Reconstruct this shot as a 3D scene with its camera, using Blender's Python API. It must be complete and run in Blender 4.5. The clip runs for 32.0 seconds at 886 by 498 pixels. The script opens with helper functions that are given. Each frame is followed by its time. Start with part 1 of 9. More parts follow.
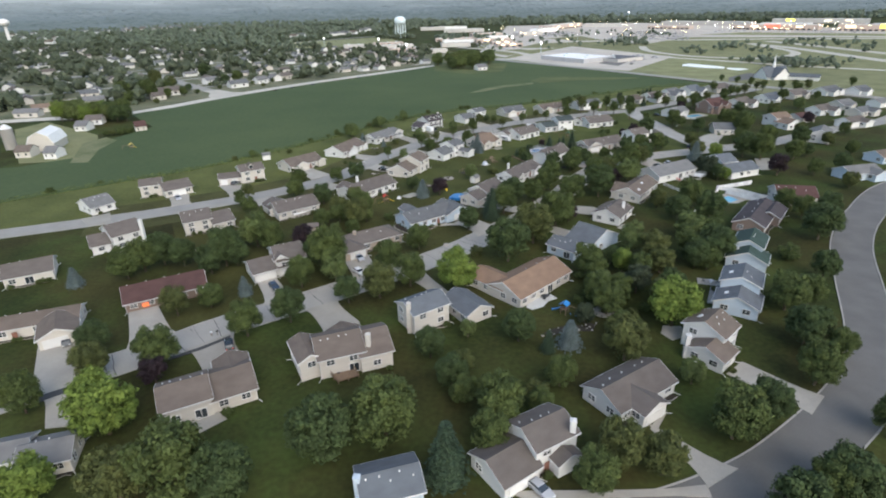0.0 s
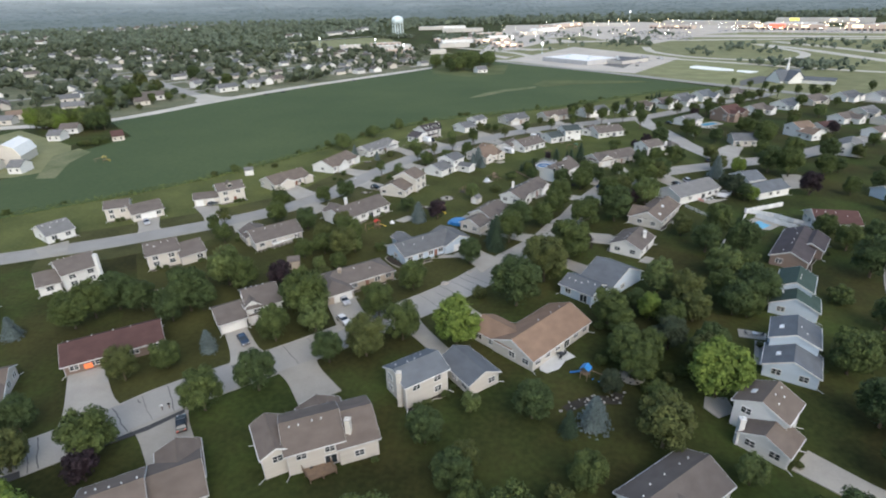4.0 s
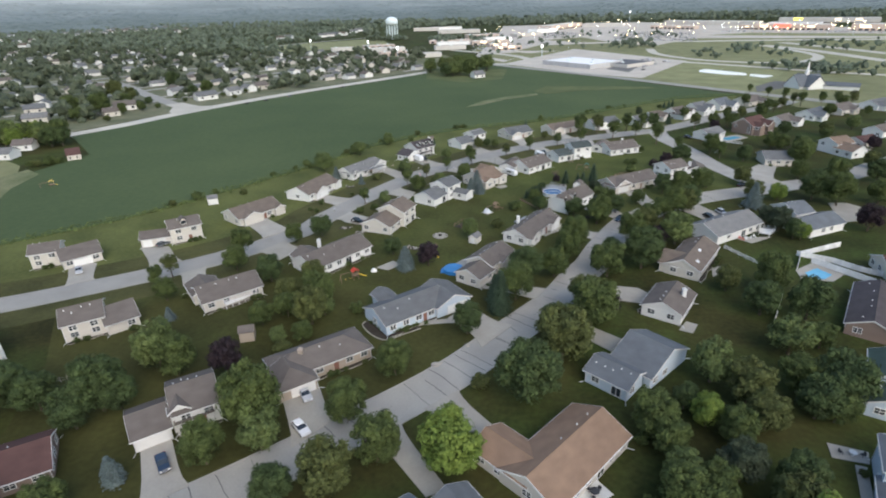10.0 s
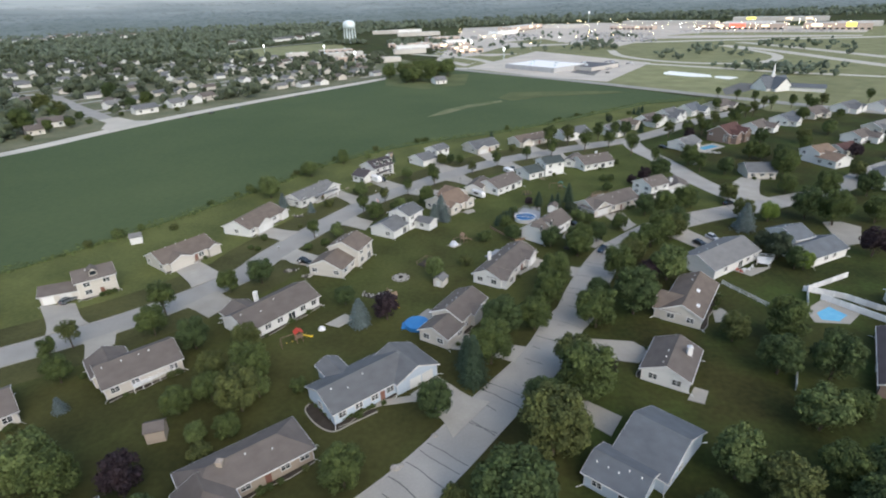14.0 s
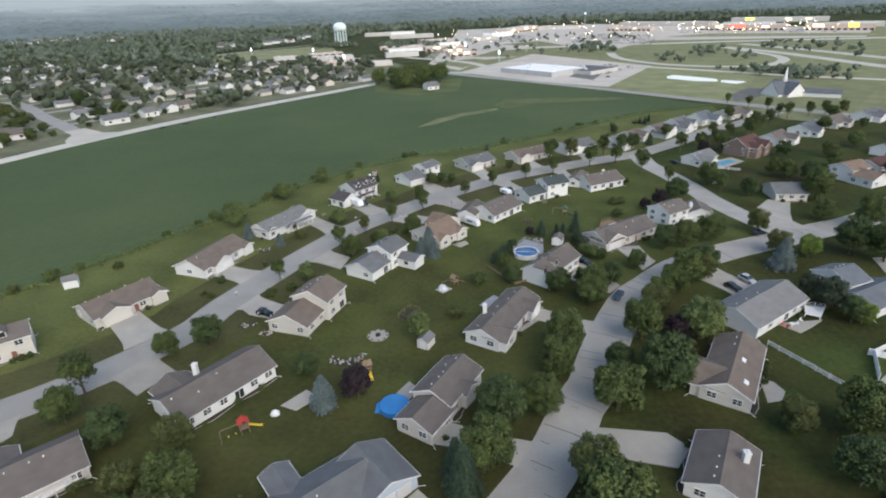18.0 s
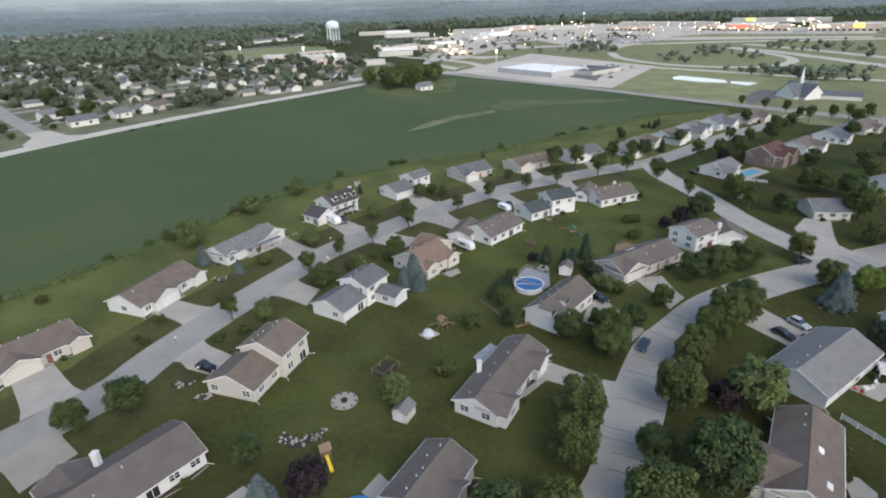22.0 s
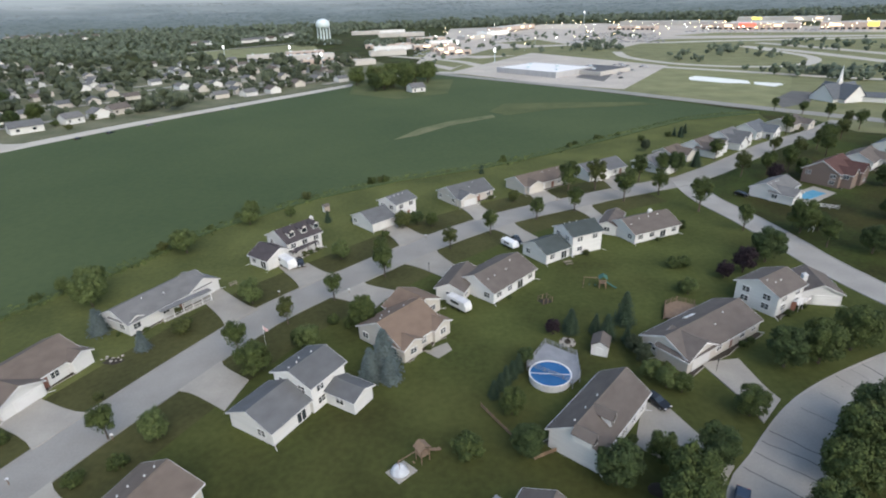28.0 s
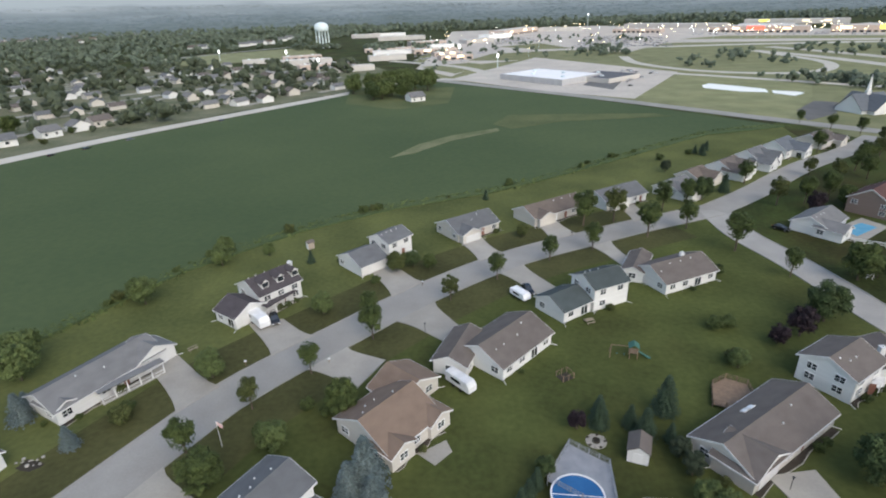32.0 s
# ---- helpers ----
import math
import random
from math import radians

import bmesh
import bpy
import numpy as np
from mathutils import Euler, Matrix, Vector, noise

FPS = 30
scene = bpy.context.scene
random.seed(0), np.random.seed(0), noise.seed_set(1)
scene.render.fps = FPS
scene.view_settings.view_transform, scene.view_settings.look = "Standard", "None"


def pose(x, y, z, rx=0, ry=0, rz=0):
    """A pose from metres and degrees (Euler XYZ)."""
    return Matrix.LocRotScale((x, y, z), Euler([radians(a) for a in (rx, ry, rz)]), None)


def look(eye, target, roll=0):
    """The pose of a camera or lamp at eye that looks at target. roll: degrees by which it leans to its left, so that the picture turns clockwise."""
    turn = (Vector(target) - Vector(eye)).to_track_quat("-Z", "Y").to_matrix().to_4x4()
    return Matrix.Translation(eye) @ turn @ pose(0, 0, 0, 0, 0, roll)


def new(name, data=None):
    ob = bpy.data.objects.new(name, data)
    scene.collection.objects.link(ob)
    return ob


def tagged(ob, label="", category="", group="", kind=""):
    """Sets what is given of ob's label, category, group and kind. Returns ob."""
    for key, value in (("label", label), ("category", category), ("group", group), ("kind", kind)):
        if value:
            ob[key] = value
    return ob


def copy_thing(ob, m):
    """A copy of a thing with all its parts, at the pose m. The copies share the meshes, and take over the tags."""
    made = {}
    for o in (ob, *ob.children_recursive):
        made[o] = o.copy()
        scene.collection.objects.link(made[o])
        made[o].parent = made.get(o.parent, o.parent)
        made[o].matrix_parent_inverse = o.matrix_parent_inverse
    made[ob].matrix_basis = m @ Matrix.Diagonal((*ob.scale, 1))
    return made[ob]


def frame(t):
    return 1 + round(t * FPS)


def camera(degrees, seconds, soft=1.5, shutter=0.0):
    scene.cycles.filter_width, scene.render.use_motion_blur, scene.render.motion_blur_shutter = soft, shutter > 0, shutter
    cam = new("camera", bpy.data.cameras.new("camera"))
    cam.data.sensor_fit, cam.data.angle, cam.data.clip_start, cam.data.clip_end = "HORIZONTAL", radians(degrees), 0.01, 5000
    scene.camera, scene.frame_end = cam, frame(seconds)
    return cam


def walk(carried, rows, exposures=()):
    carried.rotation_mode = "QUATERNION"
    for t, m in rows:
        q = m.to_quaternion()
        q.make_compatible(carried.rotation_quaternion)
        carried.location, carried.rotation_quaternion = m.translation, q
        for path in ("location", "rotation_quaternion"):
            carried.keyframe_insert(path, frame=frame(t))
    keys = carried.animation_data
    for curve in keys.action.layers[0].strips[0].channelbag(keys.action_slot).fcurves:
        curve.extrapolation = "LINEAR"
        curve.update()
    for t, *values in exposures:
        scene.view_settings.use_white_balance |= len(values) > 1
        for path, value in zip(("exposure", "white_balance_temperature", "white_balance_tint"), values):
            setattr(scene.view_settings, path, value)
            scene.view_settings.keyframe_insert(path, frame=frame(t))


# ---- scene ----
cam = camera(78.4, 32.0, 2.0)
PATH = [
    (0, (4.07, 6.70, 68.25), (-8.381, 96.751, 26.552), -1.4),
    (0.5, (3.64, 9.20, 68.57), (-8.858, 99.253, 26.824), -1.5),
    (1, (3.43, 11.95, 68.72), (-9.016, 101.997, 26.968), -1.4),
    (1.5, (3.16, 15.21, 68.71), (-9.240, 105.214, 26.958), -1.4),
    (2, (3.05, 18.35, 68.93), (-9.355, 108.347, 27.176), -1.5),
    (2.5, (2.75, 21.37, 69.07), (-9.604, 111.370, 27.274), -1.4),
    (3, (2.35, 24.21, 69.35), (-9.948, 114.164, 27.448), -1.4),
    (3.5, (1.82, 27.04, 69.35), (-10.431, 116.994, 27.450), -1.4),
    (5.5, (0.76, 38.77, 69.37), (-11.444, 128.769, 27.469), -1.5),
    (6, (0.54, 41.64, 69.34), (-11.610, 131.639, 27.387), -1.5),
    (6.5, (0.21, 44.52, 69.44), (-11.893, 134.517, 27.491), -1.5),
    (7, (-0.06, 47.56, 69.49), (-12.109, 137.562, 27.593), -1.5),
    (7.5, (-0.37, 50.53, 69.51), (-12.418, 140.529, 27.613), -1.5),
    (8, (-0.65, 53.45, 69.52), (-12.647, 143.448, 27.615), -1.5),
    (8.5, (-0.84, 56.40, 69.40), (-12.894, 146.446, 27.547), -1.6),
    (9, (-1.10, 59.16, 69.44), (-13.096, 149.158, 27.641), -1.6),
    (9.5, (-1.28, 61.96, 69.63), (-13.282, 151.958, 27.733), -1.5),
    (10, (-1.35, 64.73, 69.78), (-13.145, 154.780, 27.877), -1.6),
    (10.5, (-1.52, 67.66, 69.76), (-11.174, 157.909, 27.863), -1.7),
    (11, (-1.76, 70.76, 69.94), (-10.363, 161.156, 28.037), -1.7),
    (11.5, (-1.89, 73.83, 70.04), (-10.088, 164.235, 28.141), -1.8),
    (12, (-2.00, 77.16, 70.10), (-9.599, 167.659, 28.254), -1.8),
    (12.5, (-2.16, 80.40, 70.32), (-9.115, 170.953, 28.374), -1.8),
    (13, (-2.13, 83.83, 70.55), (-8.630, 174.384, 28.602), -1.9),
    (13.5, (-2.19, 87.27, 70.57), (-8.391, 177.874, 28.671), -2.0),
    (14, (-2.24, 90.75, 70.62), (-8.138, 181.404, 28.767), -2.0),
    (14.5, (-2.27, 94.16, 70.58), (-7.974, 184.807, 28.676), -2.0),
    (16.5, (-1.67, 108.45, 70.24), (-7.068, 199.146, 28.489), -2.1),
    (17, (-1.45, 111.98, 70.41), (-6.796, 202.678, 28.658), -2.1),
    (17.5, (-1.36, 115.68, 70.51), (-6.613, 206.383, 28.761), -2.1),
    (18, (-1.17, 119.19, 70.37), (-6.372, 209.940, 28.716), -2.2),
    (18.5, (-1.04, 122.76, 69.98), (-6.195, 213.514, 28.331), -2.1),
    (19, (-0.89, 126.19, 69.54), (-5.993, 216.986, 27.936), -2.2),
    (19.5, (-0.71, 129.50, 69.12), (-5.756, 220.296, 27.465), -2.1),
    (20, (-0.44, 132.86, 68.60), (-5.439, 223.656, 26.998), -2.1),
    (20.5, (-0.34, 136.22, 67.94), (-5.292, 227.024, 26.391), -2.0),
    (21, (-0.19, 139.47, 67.60), (-5.043, 230.275, 26.000), -1.9),
    (21.5, (-0.11, 142.89, 67.08), (-4.809, 233.686, 25.429), -1.9),
    (22, (-0.07, 146.30, 66.52), (-4.619, 237.153, 24.872), -1.9),
    (22.5, (0.15, 149.90, 65.95), (-4.451, 240.704, 24.300), -1.9),
    (23, (0.24, 153.50, 65.37), (-4.265, 244.297, 23.724), -1.8),
    (23.5, (0.43, 156.84, 64.96), (-4.020, 247.644, 23.313), -2.0),
    (24, (0.49, 160.38, 64.35), (-3.956, 251.233, 22.801), -2.0),
    (24.5, (0.58, 163.91, 63.76), (-3.823, 254.763, 22.260), -2.1),
    (25, (0.54, 167.71, 63.02), (-3.811, 258.607, 21.520), -2.0),
    (25.5, (0.59, 171.20, 62.54), (-3.764, 262.104, 21.089), -2.0),
    (27.5, (0.67, 185.94, 60.41), (-3.431, 276.889, 19.006), -2.0),
    (28, (0.79, 189.88, 60.51), (-3.306, 280.785, 19.056), -1.9),
    (28.5, (0.73, 193.90, 60.60), (-3.166, 284.852, 19.202), -1.9),
    (29, (1.00, 197.94, 60.84), (-3.000, 288.836, 19.441), -2.1),
    (29.5, (1.10, 201.47, 61.11), (-2.851, 292.418, 19.813), -2.0),
    (30, (1.14, 204.79, 61.41), (-2.906, 295.742, 20.063), -2.0),
    (30.5, (1.14, 207.37, 61.71), (-2.913, 298.324, 20.409), -2.1),
    (31, (0.95, 209.61, 61.98), (-3.146, 300.612, 20.731), -2.0),
    (31.5, (0.83, 211.63, 62.19), (-3.466, 302.634, 20.938), -2.1),
    (32, (0.70, 213.40, 62.48), (-3.699, 304.405, 21.233), -2.0),
]
walk(cam, [(t, look(eye, target, roll)) for t, eye, target, roll in PATH], [(0, 0.76, 6550, 8), (32, 0.64, 6580, 9)])


# ---- world and light: an even, bright evening sky ----
world = bpy.data.worlds.new("evening_sky")
scene.world = world
world.use_nodes = True
wn = world.node_tree.nodes
sky = wn.new("ShaderNodeTexSky")
sky.sky_type = "NISHITA"
sky.sun_disc = False
SUN_EL, SUN_AZ = radians(40), radians(150)
sky.sun_elevation, sky.sun_rotation = SUN_EL, SUN_AZ
sky.dust_density = 2.0
sky.air_density = 1.2
wn["Background"].inputs["Strength"].default_value = 0.15
world.node_tree.links.new(sky.outputs[0], wn["Background"].inputs["Color"])
sun_data = bpy.data.lights.new("sun", "SUN")
sun_data.energy, sun_data.angle, sun_data.color = 0.9, radians(60), (1.0, 0.96, 0.91)
sun = new("sun", sun_data)
sun.matrix_world = look((math.sin(SUN_AZ) * 100, math.cos(SUN_AZ) * 100, math.tan(SUN_EL) * 100), (0, 0, 0))


# ---- materials ----
def material(name, base, other=None, rough=0.85, scale=0.6, fine=9.0, bump=0.15, metal=0.0, vary=0.12, island=False, stretch=(1, 1, 1), spec=0.3, lo=0.5, hi=1.0):
    """A surface with two sizes of variation between base and other, its own grain, and a small change from object to object."""
    m = bpy.data.materials.new(name)
    m.use_nodes = True
    nt = m.node_tree
    n, link = nt.nodes, nt.links.new
    b = n["Principled BSDF"]
    other = other or tuple(c * 0.72 for c in base)
    geo = n.new("ShaderNodeTexCoord")
    mp = n.new("ShaderNodeMapping")
    mp.inputs["Scale"].default_value = stretch
    link(geo.outputs["Object"], mp.inputs["Vector"])
    big, small = n.new("ShaderNodeTexNoise"), n.new("ShaderNodeTexNoise")
    big.inputs["Scale"].default_value, big.inputs["Detail"].default_value = scale, 5
    small.inputs["Scale"].default_value, small.inputs["Detail"].default_value = fine, 3
    for q in (big, small):
        link(mp.outputs[0], q.inputs["Vector"])
    add = n.new("ShaderNodeMath")
    add.operation = "MULTIPLY_ADD"
    link(small.outputs["Fac"], add.inputs[0])
    add.inputs[1].default_value = 0.5
    link(big.outputs["Fac"], add.inputs[2])
    ramp = n.new("ShaderNodeValToRGB")
    ramp.color_ramp.elements[0].position, ramp.color_ramp.elements[1].position = lo, hi
    ramp.color_ramp.elements[0].color, ramp.color_ramp.elements[1].color = (*other, 1), (*base, 1)
    link(add.outputs[0], ramp.inputs[0])
    hsv = n.new("ShaderNodeHueSaturation")
    rnd = n.new("ShaderNodeNewGeometry" if island else "ShaderNodeObjectInfo")
    out = rnd.outputs["Random Per Island"] if island else rnd.outputs["Random"]
    rng = n.new("ShaderNodeMapRange")
    rng.inputs["To Min"].default_value, rng.inputs["To Max"].default_value = 1 - vary, 1 + vary
    link(out, rng.inputs["Value"])
    link(rng.outputs[0], hsv.inputs["Value"])
    link(ramp.outputs[0], hsv.inputs["Color"])
    link(hsv.outputs[0], b.inputs["Base Color"])
    b.inputs["Roughness"].default_value, b.inputs["Metallic"].default_value = rough, metal
    b.inputs["Specular IOR Level"].default_value = spec
    if bump:
        bp = n.new("ShaderNodeBump")
        bp.inputs["Strength"].default_value, bp.inputs["Distance"].default_value = bump, 0.05
        link(add.outputs[0], bp.inputs["Height"])
        link(bp.outputs[0], b.inputs["Normal"])
    return m


def shingle(name, c):
    return material(name, c, tuple(v * 0.74 for v in c), rough=0.93, scale=0.35, fine=16, bump=0.3, vary=0.06, stretch=(1, 1, 3), spec=0.15)


ROOF = {
    "br": shingle("brown_shingles", (0.165, 0.135, 0.115)), "gb": shingle("grey_brown_shingles", (0.15, 0.13, 0.118)),
    "gy": shingle("grey_shingles", (0.19, 0.19, 0.19)), "bl": shingle("slate_blue_shingles", (0.135, 0.148, 0.165)),
    "bg": shingle("blue_grey_shingles", (0.148, 0.152, 0.158)), "tn": shingle("orange_tan_shingles", (0.255, 0.172, 0.122)),
    "rd": shingle("dark_red_shingles", (0.105, 0.06, 0.055)), "gn": shingle("dark_green_shingles", (0.055, 0.085, 0.075)),
    "dk": shingle("dark_shingles", (0.085, 0.075, 0.08)), "dg": shingle("green_grey_shingles", (0.075, 0.09, 0.09)),
    "tb": shingle("tan_brown_shingles", (0.21, 0.155, 0.12))}


def siding(name, c):
    return material(name, c, tuple(v * 0.86 for v in c), rough=0.6, scale=0.5, fine=5, bump=0.12, vary=0.05, stretch=(0.3, 0.3, 5))


WALL = {
    "wh": siding("white_siding", (0.70, 0.70, 0.685)), "be": siding("beige_siding", (0.57, 0.54, 0.49)), "lb": siding("pale_blue_siding", (0.50, 0.585, 0.67)),
    "ta": siding("tan_siding", (0.40, 0.34, 0.28)), "bk": siding("brown_brick", (0.22, 0.165, 0.14))}
trim_white = material("white_trim", (0.72, 0.72, 0.71), (0.64, 0.64, 0.63), rough=0.5, bump=0)
glass = material("window_glass", (0.035, 0.045, 0.055), (0.02, 0.025, 0.03), rough=0.08, bump=0, vary=0.3, spec=0.8)
concrete = material("concrete", (0.345, 0.332, 0.305), (0.262, 0.252, 0.234), rough=0.9, scale=0.12, fine=3, bump=0.1)
highway_concrete = material("highway_concrete", (0.52, 0.485, 0.42), (0.42, 0.395, 0.345), rough=0.9, scale=0.05, fine=0.6)
drive_mat = material("driveway_concrete", (0.36, 0.34, 0.30), (0.285, 0.268, 0.238), rough=0.9, scale=0.2, fine=3, bump=0.1, vary=0.1)
asphalt = material("asphalt", (0.155, 0.15, 0.143), (0.115, 0.112, 0.107), rough=0.9, scale=0.15, fine=4)
tar = material("tar", (0.06, 0.06, 0.062), rough=0.7)
seam_mat = material("seam", (0.12, 0.12, 0.12), (0.075, 0.075, 0.075), rough=0.8)
grass_mat = material("lawn_grass", (0.061, 0.069, 0.0240), (0.025, 0.029, 0.0112), lo=0.56, hi=0.98, rough=0.95, scale=0.05, fine=0.9, bump=0.5, vary=0.0, spec=0.1)
nt = grass_mat.node_tree
patch, mixer, place, bands = nt.nodes.new("ShaderNodeTexNoise"), nt.nodes.new("ShaderNodeMix"), nt.nodes.new("ShaderNodeTexCoord"), nt.nodes.new("ShaderNodeValToRGB")
patch.inputs["Scale"].default_value, patch.inputs["Detail"].default_value, patch.inputs["Roughness"].default_value = 0.034, 5, 0.62
mixer.data_type, mixer.blend_type = "RGBA", "MULTIPLY"
mixer.inputs["Factor"].default_value = 1.0
bands.color_ramp.elements[0].position, bands.color_ramp.elements[1].position = 0.40, 0.62
bands.color_ramp.elements[0].color, bands.color_ramp.elements[1].color = (1.0, 0.86, 0.82, 1), (0.98, 1.2, 0.92, 1)
nt.links.new(place.outputs["Object"], patch.inputs["Vector"])
nt.links.new(patch.outputs["Fac"], bands.inputs[0])
nt.links.new(nt.nodes["Principled BSDF"].inputs["Base Color"].links[0].from_socket, mixer.inputs["A"])
nt.links.new(bands.outputs[0], mixer.inputs["B"])
nt.links.new(mixer.outputs["Result"], nt.nodes["Principled BSDF"].inputs["Base Color"])
mown_mat = material("mown_lawn", (0.080, 0.097, 0.031), (0.040, 0.051, 0.0165), lo=0.52, hi=0.98, rough=0.95, scale=0.06, fine=0.9, bump=0.4, vary=0.0, spec=0.1)
nt = mown_mat.node_tree
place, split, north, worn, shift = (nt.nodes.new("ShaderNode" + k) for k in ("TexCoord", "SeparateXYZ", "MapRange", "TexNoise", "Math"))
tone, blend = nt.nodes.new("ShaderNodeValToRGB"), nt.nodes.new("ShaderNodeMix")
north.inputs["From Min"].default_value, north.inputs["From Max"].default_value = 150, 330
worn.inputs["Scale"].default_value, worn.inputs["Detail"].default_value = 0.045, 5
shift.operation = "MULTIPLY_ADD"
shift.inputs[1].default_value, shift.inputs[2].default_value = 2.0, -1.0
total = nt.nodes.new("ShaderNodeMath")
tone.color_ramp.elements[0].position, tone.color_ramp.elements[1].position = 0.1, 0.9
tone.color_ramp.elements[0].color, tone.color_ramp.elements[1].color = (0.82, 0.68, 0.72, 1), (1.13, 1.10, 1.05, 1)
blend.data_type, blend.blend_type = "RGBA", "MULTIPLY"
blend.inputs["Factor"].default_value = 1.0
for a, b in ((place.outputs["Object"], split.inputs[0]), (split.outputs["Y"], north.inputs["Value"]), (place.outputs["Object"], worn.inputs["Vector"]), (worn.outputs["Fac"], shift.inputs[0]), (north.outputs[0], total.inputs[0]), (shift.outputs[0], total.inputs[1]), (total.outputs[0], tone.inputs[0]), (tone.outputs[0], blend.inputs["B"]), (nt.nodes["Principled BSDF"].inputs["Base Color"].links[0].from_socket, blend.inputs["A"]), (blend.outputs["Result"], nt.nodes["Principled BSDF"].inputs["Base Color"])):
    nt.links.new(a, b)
olive_mat = material("olive_lawn", (0.086, 0.086, 0.034), (0.043, 0.045, 0.0185), lo=0.52, hi=0.98, rough=0.95, scale=0.07, fine=1.0, bump=0.4, vary=0.0, spec=0.1)
strip_mat = material("field_side_lawn", (0.122, 0.134, 0.046), (0.064, 0.076, 0.026), lo=0.52, hi=0.98, rough=0.95, scale=0.05, fine=0.9, bump=0.4, vary=0.0, spec=0.1)
mulch_mat = material("mulch", (0.055, 0.045, 0.035), (0.028, 0.023, 0.018), rough=0.95, scale=0.8, fine=8, bump=0.5)
crop_mat = material("soy_crop", (0.080, 0.106, 0.048), (0.054, 0.080, 0.037), rough=0.95, scale=0.012, fine=0.5, bump=0.5, vary=0.0, spec=0.1)
# Dry grass, lightened further: distance haze is mixed into this colour.
hazed_dry_mat = material("hazed_dry_grass", (0.238, 0.240, 0.130), (0.148, 0.158, 0.080), rough=0.95, scale=0.06, fine=1.0, spec=0.1)
weedy_mat = material("weedy_crop", (0.125, 0.135, 0.062), (0.068, 0.090, 0.040), rough=0.95, scale=0.05, fine=0.6, spec=0.1)
track_mat = material("bare_track", (0.20, 0.20, 0.115), (0.095, 0.115, 0.055), rough=0.95, scale=0.08, fine=0.7, spec=0.1)
bark = material("bark", (0.11, 0.085, 0.065), rough=0.95, scale=2, fine=12, bump=0.5)


def leaf(name, a, b):
    return material(name, a, b, rough=0.75, scale=0.25, fine=1.2, bump=0, vary=0.28, island=True, spec=0.2)


LEAF = {"o": leaf("green_leaves", (0.086, 0.113, 0.034), (0.034, 0.049, 0.0155)), "l": leaf("bright_leaves", (0.15, 0.20, 0.042), (0.075, 0.115, 0.022)),
        "d": leaf("dark_leaves", (0.055, 0.07, 0.04), (0.032, 0.044, 0.025)), "w": leaf("light_green_leaves", (0.125, 0.158, 0.054), (0.064, 0.088, 0.031)),
        "p": leaf("purple_leaves", (0.038, 0.024, 0.030), (0.020, 0.014, 0.017)), "s": leaf("blue_needles", (0.135, 0.168, 0.165), (0.075, 0.100, 0.098)),
        "c": leaf("dark_needles", (0.045, 0.07, 0.04), (0.026, 0.043, 0.025))}
LEAF["y"] = LEAF["b"] = LEAF["o"]
OLIVE = leaf("olive_leaves", (0.098, 0.112, 0.036), (0.041, 0.051, 0.017))
DEEP = leaf("deep_green_leaves", (0.066, 0.096, 0.034), (0.027, 0.041, 0.0155))


# ---- builders ----
def mesh_of(name, verts, faces, mat=None):
    me = bpy.data.meshes.new(name)
    me.from_pydata([tuple(v) for v in verts], [], faces)
    if mat:
        me.materials.append(mat)
    me.update()
    return me


def put(name, me, parent, loc=(0, 0, 0), rz=0.0, label="", scale=None):
    ob = new(name, me)
    ob.parent = parent
    ob.matrix_basis = Matrix.Translation(loc) @ Matrix.Rotation(rz, 4, "Z")
    if scale:
        ob.scale = scale
    if label:
        ob["label"] = label
    return ob


def part(name, bm, mat, parent, label=""):
    me = bpy.data.meshes.new(name)
    bm.normal_update()
    bm.to_mesh(me)
    bm.free()
    me.materials.append(mat)
    return put(name, me, parent, label=label)


def box(bm, x0, y0, z0, x1, y1, z1):
    v = [bm.verts.new(p) for p in ((x0, y0, z0), (x1, y0, z0), (x1, y1, z0), (x0, y1, z0), (x0, y0, z1), (x1, y0, z1), (x1, y1, z1), (x0, y1, z1))]
    for f in ((0, 3, 2, 1), (4, 5, 6, 7), (0, 1, 5, 4), (1, 2, 6, 5), (2, 3, 7, 6), (3, 0, 4, 7)):
        bm.faces.new([v[i] for i in f])
    return v


def box_mesh(name, mat, *boxes):
    bm = bmesh.new()
    for b in boxes:
        box(bm, *b)
    me = bpy.data.meshes.new(name)
    bm.to_mesh(me)
    bm.free()
    me.materials.append(mat)
    return me


def tube(bm, p, q, r0, r1, n=7):
    p, q = Vector(p), Vector(q)
    rot = (q - p).to_track_quat("Z", "Y")
    rings = [[bm.verts.new(c + rot @ Vector((math.cos(a) * r, math.sin(a) * r, 0))) for a in [2 * math.pi * k / n for k in range(n)]] for c, r in ((p, r0), (q, r1))]
    for k in range(n):
        bm.faces.new((rings[0][k], rings[0][(k + 1) % n], rings[1][(k + 1) % n], rings[1][k]))
    bm.faces.new(rings[1])
    bm.faces.new(rings[0][::-1])


# ---- ground, roads and drives ----
def smooth(points, step=3.0):
    """A soft curve through a few points, cut into even steps."""
    p = [Vector((*q, 0)) for q in points]
    p = [p[0] * 2 - p[1]] + p + [p[-1] * 2 - p[-2]]
    out = []
    for i in range(1, len(p) - 2):
        n = max(2, int((p[i + 1] - p[i]).length / step))
        for k in range(n):
            t = k / n
            a, b, c, d = p[i - 1:i + 3]
            out.append(0.5 * ((2 * b) + (c - a) * t + (2 * a - 5 * b + 4 * c - d) * t * t + (3 * b - a - 3 * c + d) * t ** 3))
    out.append(p[-2])
    return out


